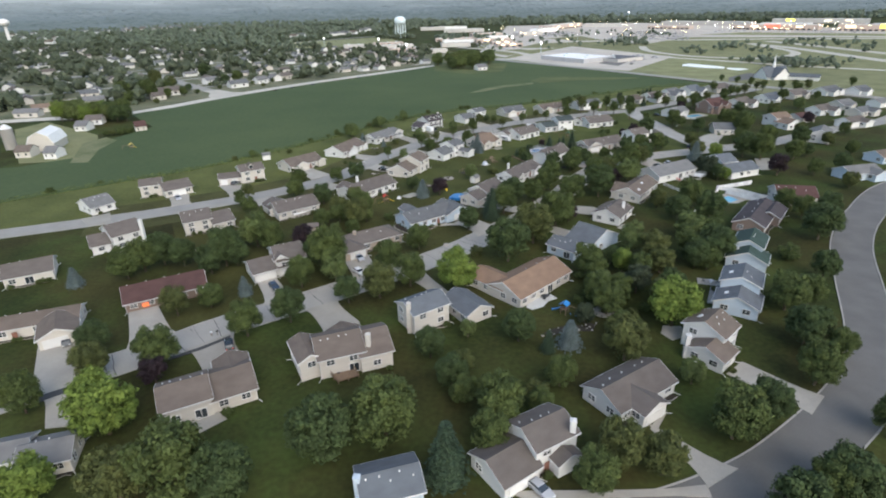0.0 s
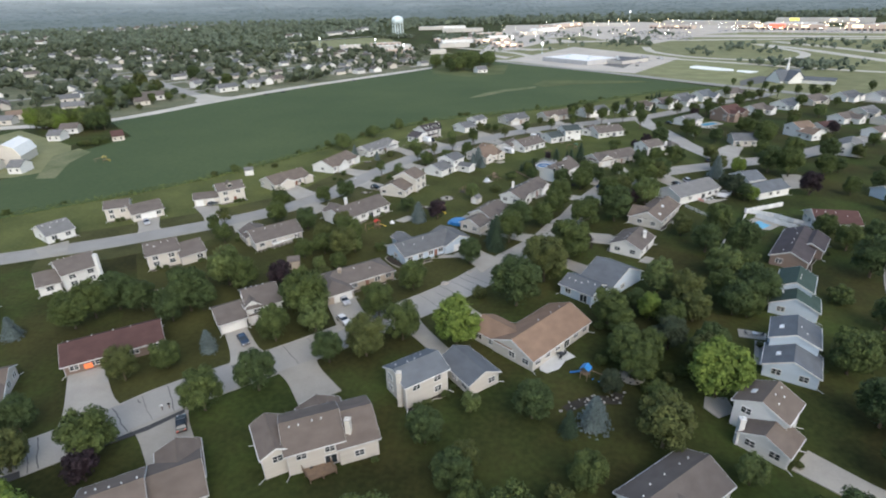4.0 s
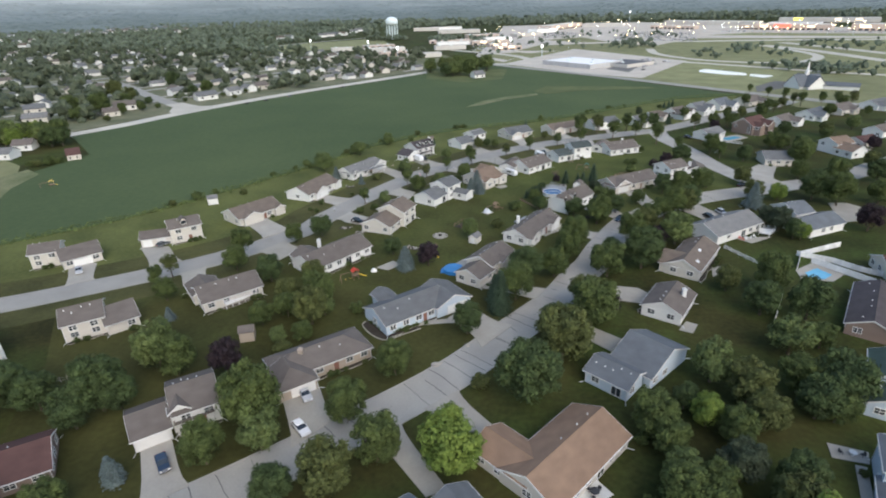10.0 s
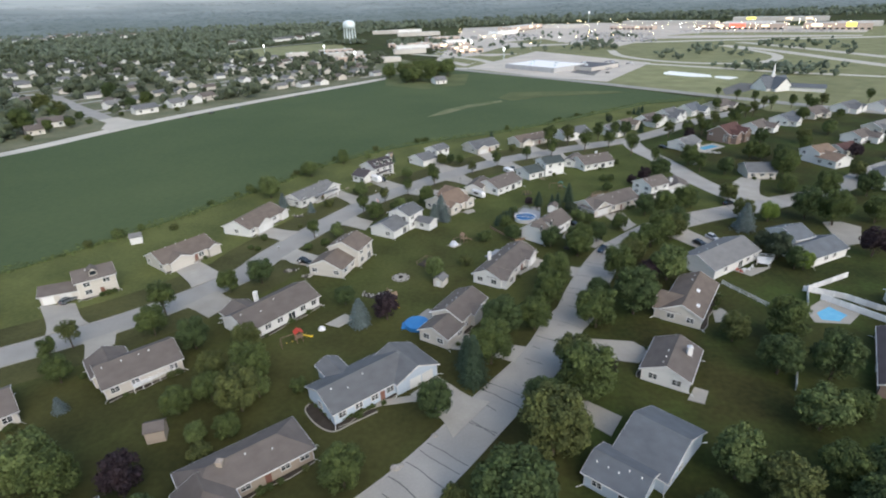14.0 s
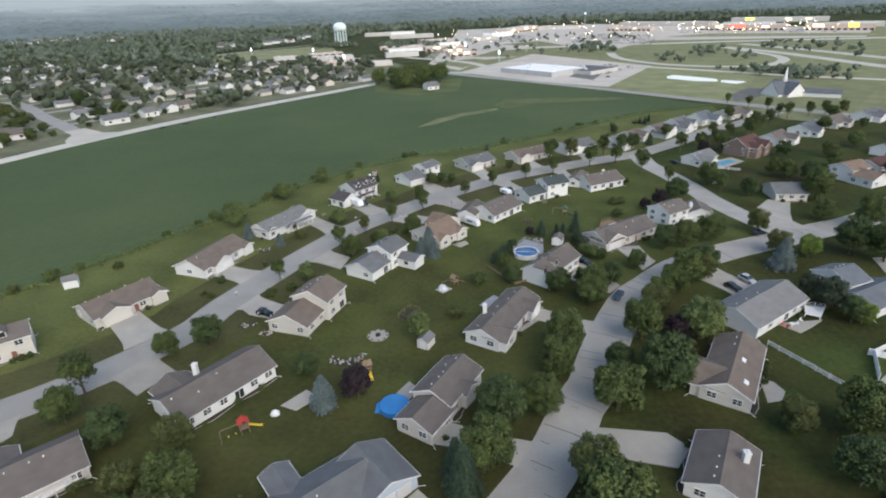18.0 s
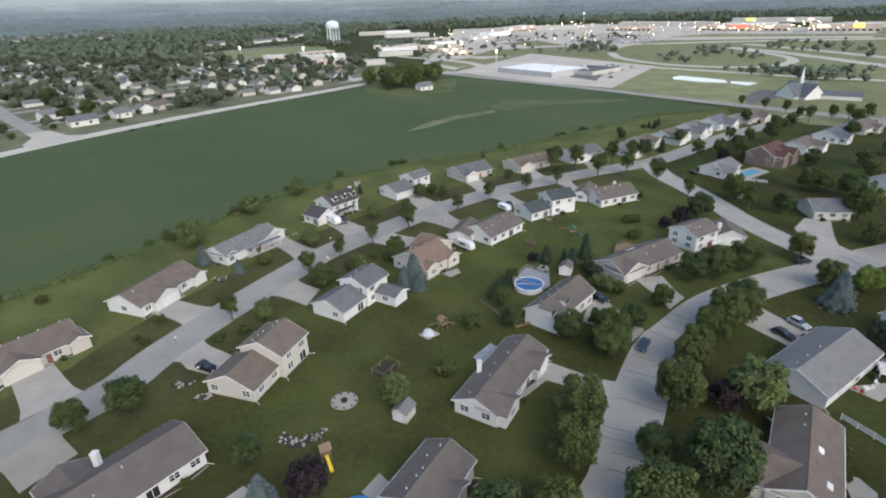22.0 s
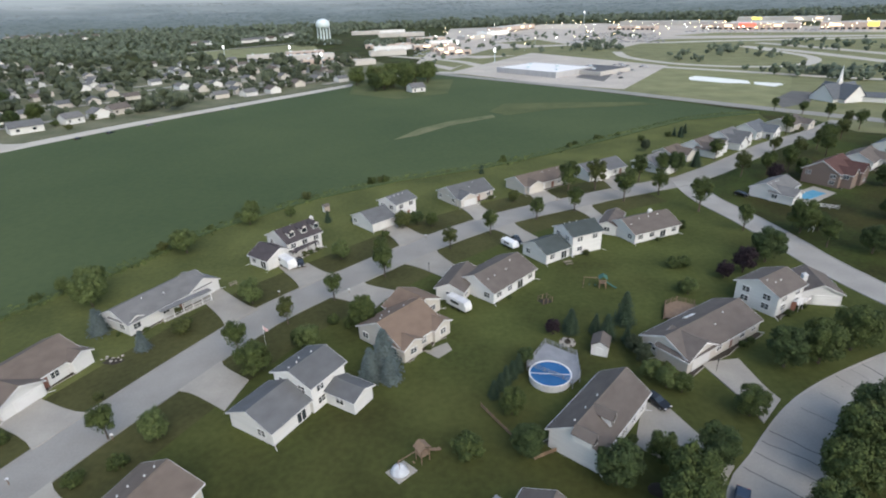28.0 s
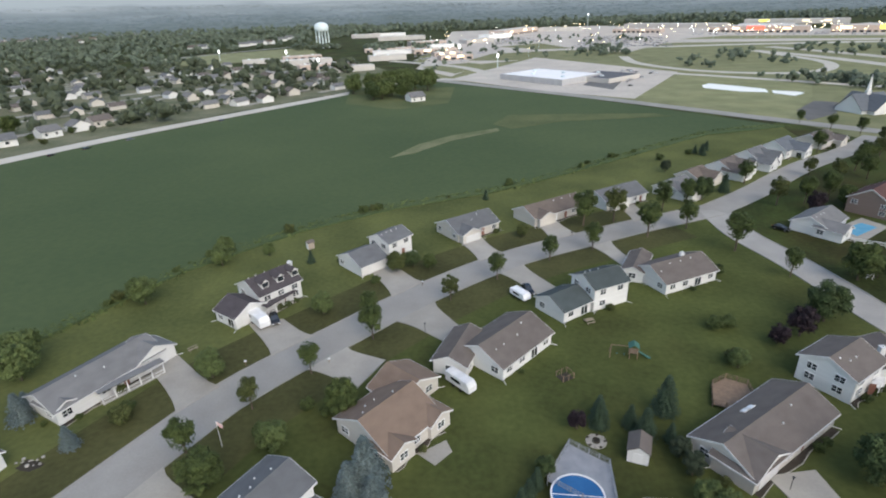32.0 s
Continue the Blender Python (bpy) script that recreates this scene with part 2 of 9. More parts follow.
def strip(bm, line, lo, hi, z0, z1):
    """A band along a line between two offsets, with a top at z1 and sides down to z0."""
    rows = []
    for i, p in enumerate(line):
        d = (line[min(i + 1, len(line) - 1)] - line[max(i - 1, 0)]).normalized()
        n = Vector((-d.y, d.x, 0))
        a, b = p + n * lo, p + n * hi
        rows.append([bm.verts.new((a.x, a.y, z0)), bm.verts.new((a.x, a.y, z1)), bm.verts.new((b.x, b.y, z1)), bm.verts.new((b.x, b.y, z0))])
    for r, s in zip(rows, rows[1:]):
        for k in range(3):
            bm.faces.new((r[k], r[k + 1], s[k + 1], s[k]))


def setting(name, bm, mat, label, category, kind="structure"):
    me = bpy.data.meshes.new(name)
    bmesh.ops.recalc_face_normals(bm, faces=bm.faces)
    bm.to_mesh(me)
    bm.free()
    me.materials.append(mat)
    return tagged(new(name, me), label, category, "", kind)


def road(name, points, width, mat, label, top=0.05, kerb=True):
    line = smooth(points)
    bm = bmesh.new()
    strip(bm, line, -width / 2, width / 2, -0.05, top)
    ob = setting(name, bm, mat, label, "road")
    if kerb:
        for side in (-1, 1):
            bm = bmesh.new()
            lo, hi = sorted((side * (width / 2 + 0.004), side * (width / 2 + 0.3)))
            strip(bm, line, lo, hi, -0.05, top + 0.1)
            k = part("kerb", bm, concrete, ob)
    return line


def slab(name, poly, z0, z1, mat, label, category, kind="structure"):
    bm = bmesh.new()
    lo = [bm.verts.new((x, y, z0)) for x, y in poly]
    hi = [bm.verts.new((x, y, z1)) for x, y in poly]
    bm.faces.new(hi)
    for i in range(len(poly)):
        j = (i + 1) % len(poly)
        bm.faces.new((lo[i], lo[j], hi[j], hi[i]))
    return setting(name, bm, mat, label, category, kind)


def drive(*xy):
    poly = [(xy[i], xy[i + 1]) for i in range(0, len(xy), 2)]
    slab("driveway", poly, -0.05, 0.165, drive_mat, "pale concrete driveway from street to garage", "driveway")


bm = bmesh.new()
q = [bm.verts.new(p) for p in ((-4900, -1500, 0), (4900, -1500, 0), (4900, 4900, 0), (-4900, 4900, 0))]
bm.faces.new(q)
setting("ground", bm, grass_mat, "mown green lawns running out to the horizon", "grass")

near_street = road("road_near", [(-150.0, 20.0), (-112.0, 60.0), (-75.3, 93.1), (-64.4, 105.0), (-53.9, 114.1), (-38.0, 128.1), (-13.9, 151.8), (0.7, 171.6), (12.2, 187.7), (18.5, 200.8), (22.1, 206.0), (27.9, 220.1), (38.0, 239.4), (44.0, 246.0), (56.9, 258.2), (74.2, 267.9), (93.3, 275.9), (112.0, 284.0)], 9.0, concrete, "pale cracked concrete residential street", 0.05)
back_street = road("road_back", [(-260.0, 90.0), (-190.0, 140.0), (-143.6, 166.1), (-120.9, 179.4), (-90.1, 201.6), (-70.4, 224.9), (-65.7, 238.9), (-57.3, 259.0), (-47.5, 279.1), (-40.3, 291.6), (-24.7, 309.6), (-7.3, 328.0), (14.2, 345.4), (39.4, 359.1), (52.2, 365.9), (78.8, 378.1)], 9.0, concrete, "pale concrete residential street along the field", 0.054)
road("road_cross", [(78.8, 378.1), (78.5, 359.5), (83.1, 339.7), (86.0, 322.3), (87.1, 312.8), (91.0, 297.0), (99.0, 277.0)], 8.6, concrete, "pale concrete cross street", 0.058)
road("road_corner", [(78.8, 378.1), (98.1, 393.7), (131.8, 424.0), (162.5, 446.0), (190.0, 470.0)], 8.6, concrete, "pale concrete street towards the church", 0.062)
road("road_right", [(-210.0, -60.0), (-130.0, -5.0), (-60.0, 32.0), (-10.0, 50.0), (22.0, 62.0), (39.3, 70.3), (52.7, 80.1), (70.5, 97.5), (81.9, 115.5), (92.8, 142.2), (104.2, 168.0), (120.6, 192.6), (150.0, 225.0), (200.0, 250.0), (280.0, 290.0)], 10.0, asphalt, "smooth dark asphalt residential road", 0.05)
road("road_field", [(-430, 300), (-322, 342), (-290, 352), (-267, 367), (-253, 392), (-240, 423), (-226, 452), (-197, 502), (-162, 553), (-90, 651), (-30, 740)], 12.5, highway_concrete, "pale straight road along the field", 0.05, False)
road("road_far", [(-60, 765), (-24, 716), (82, 608), (140, 543), (182, 497), (260, 420), (330, 370)], 11.0, concrete, "pale road behind the field", 0.055, False)
road("road_town", [(-236.0, 446.0), (-262.0, 468.0), (-290.0, 493.0), (-330.0, 529.0), (-390.0, 585.0), (-430.0, 598.0), (-520.0, 545.0)], 10.0, concrete, "pale side street into the old suburb", 0.06, False)
slab("junction_apron", [(-247.0, 436.0), (-256.0, 456.0), (-268.0, 466.0), (-261.0, 477.0), (-238.0, 461.0), (-226.0, 462.0), (-223.0, 449.0), (-235.0, 428.0)], -0.05, 0.066, highway_concrete, "wide pale mouth of the side street", "road")
slab("crop_field", [(-194.0, 183.0), (-140.0, 232.0), (-118.0, 262.0), (-92.0, 303.0), (-74.0, 338.0), (-50.0, 365.0), (-23.0, 384.0), (10.0, 399.0), (39.0, 419.0), (117.0, 480.0), (162.0, 494.0), (100.0, 572.0), (78.0, 597.0), (-24.0, 702.0), (-78.0, 655.0), (-152.5, 546.0), (-189.0, 496.0), (-219.0, 446.0), (-233.0, 416.0), (-246.0, 385.0), (-262.0, 359.1), (-219.2, 319.1), (-224.2, 283.5), (-210.1, 250.9), (-221.0, 239.8), (-229.1, 229.6), (-330.0, 195.0), (-330.0, 110.0), (-250.0, 130.0)], -0.1, 0.55, crop_mat, "wide even field of dark green crop", "field", "stuff")
drive(-78.8, 95.8, -80.3, 98.9, -82.6, 102.3, -89.1, 111.1, -83.7, 114.9, -76.9, 107.7, -74.3, 105.2, -71.8, 103.5)
drive(-56.4, 117.0, -57.5, 119.6, -59.2, 122.5, -64.3, 129.7, -60.0, 132.2, -54.9, 125.9, -52.8, 123.7, -50.8, 122.3)
drive(-37.5, 131.5, -38.7, 134.7, -40.6, 138.1, -45.9, 147.0, -40.3, 152.1, -35.6, 143.9, -33.8, 141.1, -32.0, 139.2)
drive(-58.2, 104.6, -57.2, 102.4, -55.7, 100.2, -50.9, 94.5, -56.2, 88.7, -61.4, 94.2, -63.5, 96.1, -65.5, 97.3)
drive(-39.0, 121.3, -37.8, 119.2, -36.0, 117.0, -30.4, 111.5, -36.8, 105.9, -41.5, 112.2, -43.4, 114.3, -45.3, 115.8)
drive(-87.9, 78.8, -89.7, 82.1, -92.4, 85.9, -100.4, 96.0, -93.0, 98.9, -85.3, 89.3, -82.2, 85.8, -79.3, 83.2)
drive(-81.0, 82.7, -80.1, 80.7, -78.4, 78.5, -73.5, 72.9, -77.6, 71.8, -81.9, 76.9, -83.6, 78.6, -85.5, 79.7)
drive(-19.9, 139.7, -18.4, 136.8, -16.2, 133.7, -9.7, 125.6, -12.8, 123.7, -19.4, 131.0, -22.0, 133.5, -24.4, 135.2)
drive(-10.2, 149.2, -9.1, 147.1, -7.5, 144.9, -2.4, 139.4, -4.1, 133.3, -10.9, 139.8, -13.6, 141.9, -16.1, 143.4)
drive(-6.4, 163.8, -8.0, 167.5, -10.4, 171.0, -15.2, 175.3, -10.2, 181.2, -5.3, 176.4, -2.6, 174.2, 0.4, 173.4)
drive(12.2, 180.0, 14.1, 177.7, 16.8, 175.4, 24.4, 169.6, 21.3, 164.7, 14.2, 171.6, 11.4, 173.9, 8.9, 175.5)
drive(20.7, 195.0, 32.5, 193.7, 35.4, 190.2, 31.8, 185.8, 17.8, 189.0)
drive(-5.1, 196.1, 1.1, 193.4, 8.9, 191.5, 5.9, 185.9, -2.1, 189.6, -8.9, 191.0, -10.5, 192.2)
drive(24.8, 224.8, 22.7, 226.5, 20.0, 228.1, 12.2, 231.8, 16.0, 236.1, 22.6, 232.0, 25.1, 230.8, 27.4, 230.1)
drive(29.2, 260.9, 32.6, 260.8, 38.0, 247.6, 34.4, 243.5, 25.4, 251.6)
drive(46.3, 256.2, 45.9, 259.3, 45.2, 262.7, 42.6, 271.6, 49.9, 272.7, 50.6, 265.7, 51.0, 263.3, 51.6, 261.6)
drive(-72.5, 218.0, -71.4, 216.5, -69.8, 215.1, -65.0, 211.7, -68.9, 203.6, -74.1, 207.2, -76.1, 208.3, -78.0, 208.8)
drive(-88.6, 198.3, -88.5, 196.9, -88.0, 195.6, -86.2, 192.4, -89.5, 186.3, -92.2, 190.5, -93.3, 191.9, -94.6, 192.7)
drive(-148.6, 169.3, -147.0, 170.2, -145.5, 171.6, -141.9, 175.8, -135.0, 166.8, -138.3, 164.4, -139.4, 163.3, -139.9, 162.2)
drive(-122.8, 183.5, -124.2, 186.1, -126.2, 189.0, -132.3, 196.5, -124.0, 198.0, -120.2, 191.6, -118.6, 189.3, -116.9, 187.8)
drive(-105.7, 195.8, -107.4, 198.5, -109.9, 201.5, -117.4, 209.3, -108.6, 210.9, -103.0, 204.7, -100.7, 202.6, -98.4, 201.1)
drive(-80.9, 219.3, -82.5, 221.6, -84.8, 224.0, -91.3, 230.2, -88.2, 237.5, -80.2, 231.0, -77.1, 228.7, -74.2, 227.3)
drive(-65.7, 250.5, -67.9, 252.2, -70.7, 253.7, -78.9, 257.3, -73.8, 262.7, -67.1, 259.9, -64.5, 259.1, -62.2, 258.8)
drive(-49.4, 284.8, -51.6, 287.9, -54.6, 291.2, -63.2, 299.7, -58.3, 302.5, -50.5, 295.6, -47.5, 293.3, -44.8, 291.8)
drive(-38.1, 301.0, -39.6, 303.7, -41.8, 306.7, -48.2, 314.3, -40.0, 314.9, -35.4, 310.5, -33.5, 309.1, -31.7, 308.3)
drive(-17.0, 324.2, -18.0, 327.0, -19.6, 330.2, -24.4, 338.1, -19.0, 342.0, -14.0, 335.3, -12.1, 333.0, -10.1, 331.5)
drive(3.9, 342.7, 3.2, 345.7, 2.0, 349.0, -1.9, 357.4, 3.9, 361.4, 7.2, 352.9, 8.7, 350.0, 10.2, 347.9)
drive(24.7, 355.9, 24.4, 359.2, 23.6, 363.0, 20.9, 373.0, 27.2, 374.1, 30.0, 365.7, 31.3, 362.7, 32.6, 360.5)
drive(51.5, 369.1, 51.6, 372.2, 51.4, 375.7, 50.2, 384.9, 55.5, 387.4, 56.6, 378.6, 57.3, 375.5, 58.2, 373.1)
drive(-58.5, 244.7, -57.1, 243.2, -55.2, 241.9, -49.8, 238.9, -50.0, 231.9, -57.3, 234.4, -59.7, 236.7, -61.7, 237.0)
drive(-45.5, 273.0, -44.4, 271.5, -42.8, 270.2, -38.1, 267.2, -39.3, 259.2, -45.3, 262.8, -47.6, 263.9, -49.7, 264.4)
drive(-23.6, 304.0, -22.5, 302.8, -20.7, 301.8, -15.3, 299.5, -19.3, 291.2, -25.4, 294.9, -27.8, 296.1, -30.1, 296.8)
drive(-6.9, 321.9, -6.2, 319.6, -4.9, 317.2, -0.9, 311.0, -4.3, 305.8, -10.2, 310.9, -12.6, 312.5, -14.8, 313.6)
drive(15.3, 340.6, 16.1, 338.0, 17.5, 335.1, 21.8, 327.8, 17.3, 323.9, 12.8, 331.2, 10.9, 333.8, 9.1, 335.6)
drive(41.2, 355.0, 41.1, 352.5, 41.5, 349.8, 43.1, 342.7, 40.1, 339.5, 37.4, 347.0, 36.1, 349.6, 34.8, 351.5)
drive(34.9, 70.9, 34.1, 73.7, 32.7, 76.8, 28.3, 84.8, 30.3, 83.0, 36.1, 78.0, 38.4, 76.3, 40.7, 75.2)
drive(57.8, 89.3, 56.2, 91.6, 53.8, 93.9, 46.9, 99.8, 51.3, 104.3, 57.6, 98.1, 60.1, 96.1, 62.4, 94.7)
drive(34.9, 69.1, 30.1, 68.9, 24.2, 68.1, 8.3, 65.4, 4.5, 67.0, 22.7, 69.2, 29.4, 70.2, 34.9, 71.5)
drive(95.0, 284.5, 97.0, 292.0, 99.5, 303.3, 107.0, 311.5, 113.5, 308.6, 107.5, 297.0, 104.8, 290.5, 106.5, 284.0)
drive(111.6, 262.1, 117.5, 262.5, 121.0, 257.7, 113.2, 245.3, 107.5, 243.5, 108.6, 251.1)
drive(66.1, 259.7, 66.8, 257.1, 68.1, 254.1, 72.3, 246.4, 65.7, 240.6, 60.7, 249.1, 58.6, 252.0, 56.5, 254.2)


# ---- houses ----
def ring_mesh(name, mat, w, z0, z1, edge, depth, bars=(0.0,), rail=None):
    """A white frame in the xz plane, one piece, with its openings between upright bars and a cross rail."""
    xs = [-w, -w + edge] + [x + d for x in bars for d in (-0.05, 0.05)] + [w - edge, w]
    zs = [z0, z0 + edge] + ([rail - 0.03, rail + 0.03] if rail is not None else []) + [z1 - edge, z1]
    nx, nz = len(xs), len(zs)
    v = [(x, y, z) for y in (-0.05, depth) for z in zs for x in xs]

    def solid(i, k):
        return 0 <= i < nx - 1 and 0 <= k < nz - 1 and (i % 2 == 0 or k % 2 == 0)

    f = []
    for k in range(nz - 1):
        for i in range(nx - 1):
            if not solid(i, k):
                continue
            a, b, c, d = k * nx + i, k * nx + i + 1, (k + 1) * nx + i + 1, (k + 1) * nx + i
            n = nx * nz
            f += [(a, b, c, d), (n + d, n + c, n + b, n + a)]
            for (p, q), (di, dk) in (((a, b), (0, -1)), ((b, c), (1, 0)), ((c, d), (0, 1)), ((d, a), (-1, 0))):
                if not solid(i + di, k + dk):
                    f.append((p, p + n, q + n, q))
    return mesh_of(name, v, f, mat)


WINDOW_FRAME = ring_mesh("window", trim_white, 0.86, -0.68, 0.68, 0.11, 0.07, (0.0,), 0.02)
PANE = box_mesh("pane", glass, (-0.75, -0.04, -0.57, 0.75, 0.02, 0.57))
DOOR_FRAME = ring_mesh("patio_door", trim_white, 1.05, 0.1, 2.25, 0.12, 0.07)
DOOR_PANE = box_mesh("pane", glass, (-0.93, -0.04, 0.22, 0.93, 0.02, 2.13))
GARAGE = {}
for key, half in (("wide", 2.45), ("single", 1.35)):
    prof = [(0.0, 0.05)]
    for k in range(4):
        prof += [(0.55 + k * 0.57, 0.05), (0.56 + k * 0.57, 0.02), (0.58 + k * 0.57, 0.02), (0.59 + k * 0.57, 0.05)]
    prof = [(z, y) for z, y in prof if z < 2.3] + [(2.3, 0.05)]
    v = [(x, y, z) for x in (-half, half) for z, y in prof + [(2.3, -0.05), (0.0, -0.05)]]
    n = len(v) // 2
    GARAGE[key] = mesh_of("garage_door", v, [(k, (k + 1) % n, n + (k + 1) % n, n + k) for k in range(n)] + [tuple(range(n - 1, -1, -1)), tuple(range(n, 2 * n))], trim_white)
ENTRY = box_mesh("front_door", material("door_paint", (0.25, 0.12, 0.09), rough=0.5), (-0.5, -0.05, 0.1, 0.5, 0.05, 2.15))
VENT = box_mesh("roof_vent", trim_white, (-0.09, -0.09, -0.3, 0.09, 0.09, 0.2))
GUTTER = material("gutter_white", (0.75, 0.75, 0.74), rough=0.4, bump=0)


FOUNDATION = []
vinyl_dome = material("milky_plastic", (0.74, 0.76, 0.78), (0.66, 0.68, 0.70), rough=0.25, bump=0)


class Wing:
    def __init__(self, cx, cy, rot, length, width, eave, pitch, hips=""):
        self.hips = hips
        self.c, self.a = Vector((cx, cy)), radians(rot)
        self.l, self.w, self.h, self.p = length - 0.7, width - 0.7, eave, pitch
        self.u, self.v = Vector((math.cos(self.a), math.sin(self.a))), Vector((-math.sin(self.a), math.cos(self.a)))

    def holds(self, p, grow=0.0):
        d = p - self.c
        return abs(d.dot(self.u)) < self.l / 2 + grow and abs(d.dot(self.v)) < self.w / 2 + grow

    def roof_z(self, p):
        return self.h + self.p * max(0.0, self.w / 2 - abs((p - self.c).dot(self.v)))

    def sides(self):
        """Each wall: middle, outward way, length, and whether a gable stands over it."""
        return [(self.c + self.v * self.w / 2, self.v, self.l, False), (self.c - self.v * self.w / 2, -self.v, self.l, False),
                (self.c + self.u * self.l / 2, self.u, self.w, True), (self.c - self.u * self.l / 2, -self.u, self.w, True)]


def house(label, roof, wall, wings, garages=(), chimneys=(), dormers=(), shrubs=True, skylights=()):
    """A house of gabled wings, each (x, y, turn, length, width, eave height, pitch), with its doors, windows, chimneys and dormers."""
    wings = [Wing(*w) for w in wings]
    base = wings[0].c
    thing = tagged(new("house"), label, "house", "houses of the suburb")
    thing.location = (base.x, base.y, 0)
    rnd = random.Random(int(base.x * 37 + base.y * 91))
    used = []
    for w in wings:
        o = w.c - base
        at = Matrix.Translation((o.x, o.y, 0)) @ Matrix.Rotation(w.a, 4, "Z")
        L, W, h = w.l / 2, w.w / 2, w.h
        top = h + w.p * W
        ha, hb = (W * 0.95 if "a" in w.hips else 0.0), (W * 0.95 if "b" in w.hips else 0.0)
        bm = bmesh.new()
        pts = [(-L, -W, -0.2), (L, -W, -0.2), (L, W, -0.2), (-L, W, -0.2), (-L, -W, h), (L, -W, h), (L, W, h), (-L, W, h), (-L + ha, 0, top), (L - hb, 0, top)]
        v = [bm.verts.new(at @ Vector(p)) for p in pts]
        for f in ((0, 1, 5, 4), (2, 3, 7, 6), (1, 2, 6, 5), (3, 0, 4, 7), (4, 5, 9, 8), (6, 7, 8, 9), (5, 6, 9), (7, 4, 8), (0, 3, 2, 1)):
            bm.faces.new([v[i] for i in f])
        part("wall", bm, WALL[wall], thing)
        # roof: a thick shell over both slopes, with eaves and rakes standing out and a hip where the end has one
        bm = bmesh.new()
        e, th = 0.42, 0.17
        low = h - w.p * e
        xa, xb = -L - e, L + e
        ra, rb = (-L + ha if ha else xa), (L - hb if hb else xb)
        shell = []
        for dz in (0.02, th + 0.03):
            shell.append([bm.verts.new(at @ Vector(p)) for p in ((xa, -W - e, low + dz), (xb, -W - e, low + dz), (xb, W + e, low + dz), (xa, W + e, low + dz), (ra, 0, top + dz), (rb, 0, top + dz))])
        for k, sh in enumerate(shell):
            for f in ((0, 1, 5, 4), (2, 3, 4, 5)) + (((1, 2, 5),) if hb else ()) + (((3, 0, 4),) if ha else ()):
                bm.faces.new([sh[i] for i in (f if k else f[::-1])])
        for a, b in [(0, 1), (2, 3)] + ([(1, 2)] if hb else [(1, 5), (5, 2)]) + ([(3, 0)] if ha else [(3, 4), (4, 0)]):
            bm.faces.new((shell[0][a], shell[0][b], shell[1][b], shell[1][a]))
        bmesh.ops.recalc_face_normals(bm, faces=bm.faces)
        part("roof", bm, ROOF[roof], thing)
        # a ridge cap, pale boards along the rakes and gutters along the eaves
        bm = bmesh.new()
        for sy in (-1, 1):
            q = [bm.verts.new(at @ Vector(p)) for p in ((ra, 0, top + th + 0.085), (rb, 0, top + th + 0.085), (rb, sy * 0.17, top + th + 0.06 - 0.17 * w.p), (ra, sy * 0.17, top + th + 0.06 - 0.17 * w.p))]
            bm.faces.new(q)
        part("ridge_cap", bm, ROOF[roof], thing)
        for x, hip in ((xa - 0.035, ha), (xb + 0.002, hb)):
            if hip:
                bm = bmesh.new()
                x0, x1 = sorted((x + (0.0 if x < 0 else 0.0), x + math.copysign(0.1, x)))
                for q in box(bm, x0, -W - e, low - 0.04, x1, W + e, low + 0.1):
                    q.co = at @ q.co
                part("gutter", bm, GUTTER, thing)
                continue
            bm = bmesh.new()
            a, b = ([bm.verts.new(at @ Vector((xx, y, z))) for y, z in ((-W - e, low - 0.07), (-W - e, low + th + 0.045), (0, top + th + 0.045), (W + e, low + th + 0.045), (W + e, low - 0.07), (0, top - 0.1))] for xx in (x, x + 0.033))
            for k in range(6):
                bm.faces.new((a[k], a[(k + 1) % 6], b[(k + 1) % 6], b[k]))
            for q in (a, b):
                bm.faces.new((q[0], q[1], q[2], q[5]))
                bm.faces.new((q[5], q[2], q[3], q[4]))
            bmesh.ops.recalc_face_normals(bm, faces=bm.faces)
            part("rake_board", bm, GUTTER, thing)
        for sd in (-1, 1):
            bm = bmesh.new()
            y = sd * (W + e)
            for q in box(bm, xa, min(y + sd * 0.003, y + sd * 0.12), low - 0.05, xb, max(y + sd * 0.003, y + sd * 0.12), low + 0.12):
                q.co = at @ q.co
            part("gutter", bm, GUTTER, thing)

    def free(p, n, me):
        return not any(o is not me and o.holds(p + n * 0.35) for o in wings)

    doors = []
    for gx, gy in garages:
        g = Vector((gx, gy))
        best = min(((g - mid).length + 0.0 * ln, k, i) for i, w in enumerate(wings) for k, (mid, n, ln, gb) in enumerate(w.sides()) if ln > 3.4 and free(mid, n, w))
        w = wings[best[2]]
        mid, n, ln, gb = w.sides()[best[1]]
        t = Vector((-n.y, n.x))
        along = max(-ln / 2 + 2.8, min(ln / 2 - 2.8, (g - mid).dot(t))) if ln > 6 else 0
        if len(garages) > 1:
            along = max(-ln / 2 + 1.7, min(ln / 2 - 1.7, (g - mid).dot(t)))
        p = mid + t * along + n * 0.06 - base
        key = "wide" if ln > 5.6 and len(garages) == 1 else "single"
        put("garage_door", GARAGE[key], thing, (p.x, p.y, 0.0), math.atan2(n.y, n.x) - math.pi / 2, "white panelled garage door")
        used.append((mid + t * along, 3.2))
        doors.append((best[2], best[1], n))
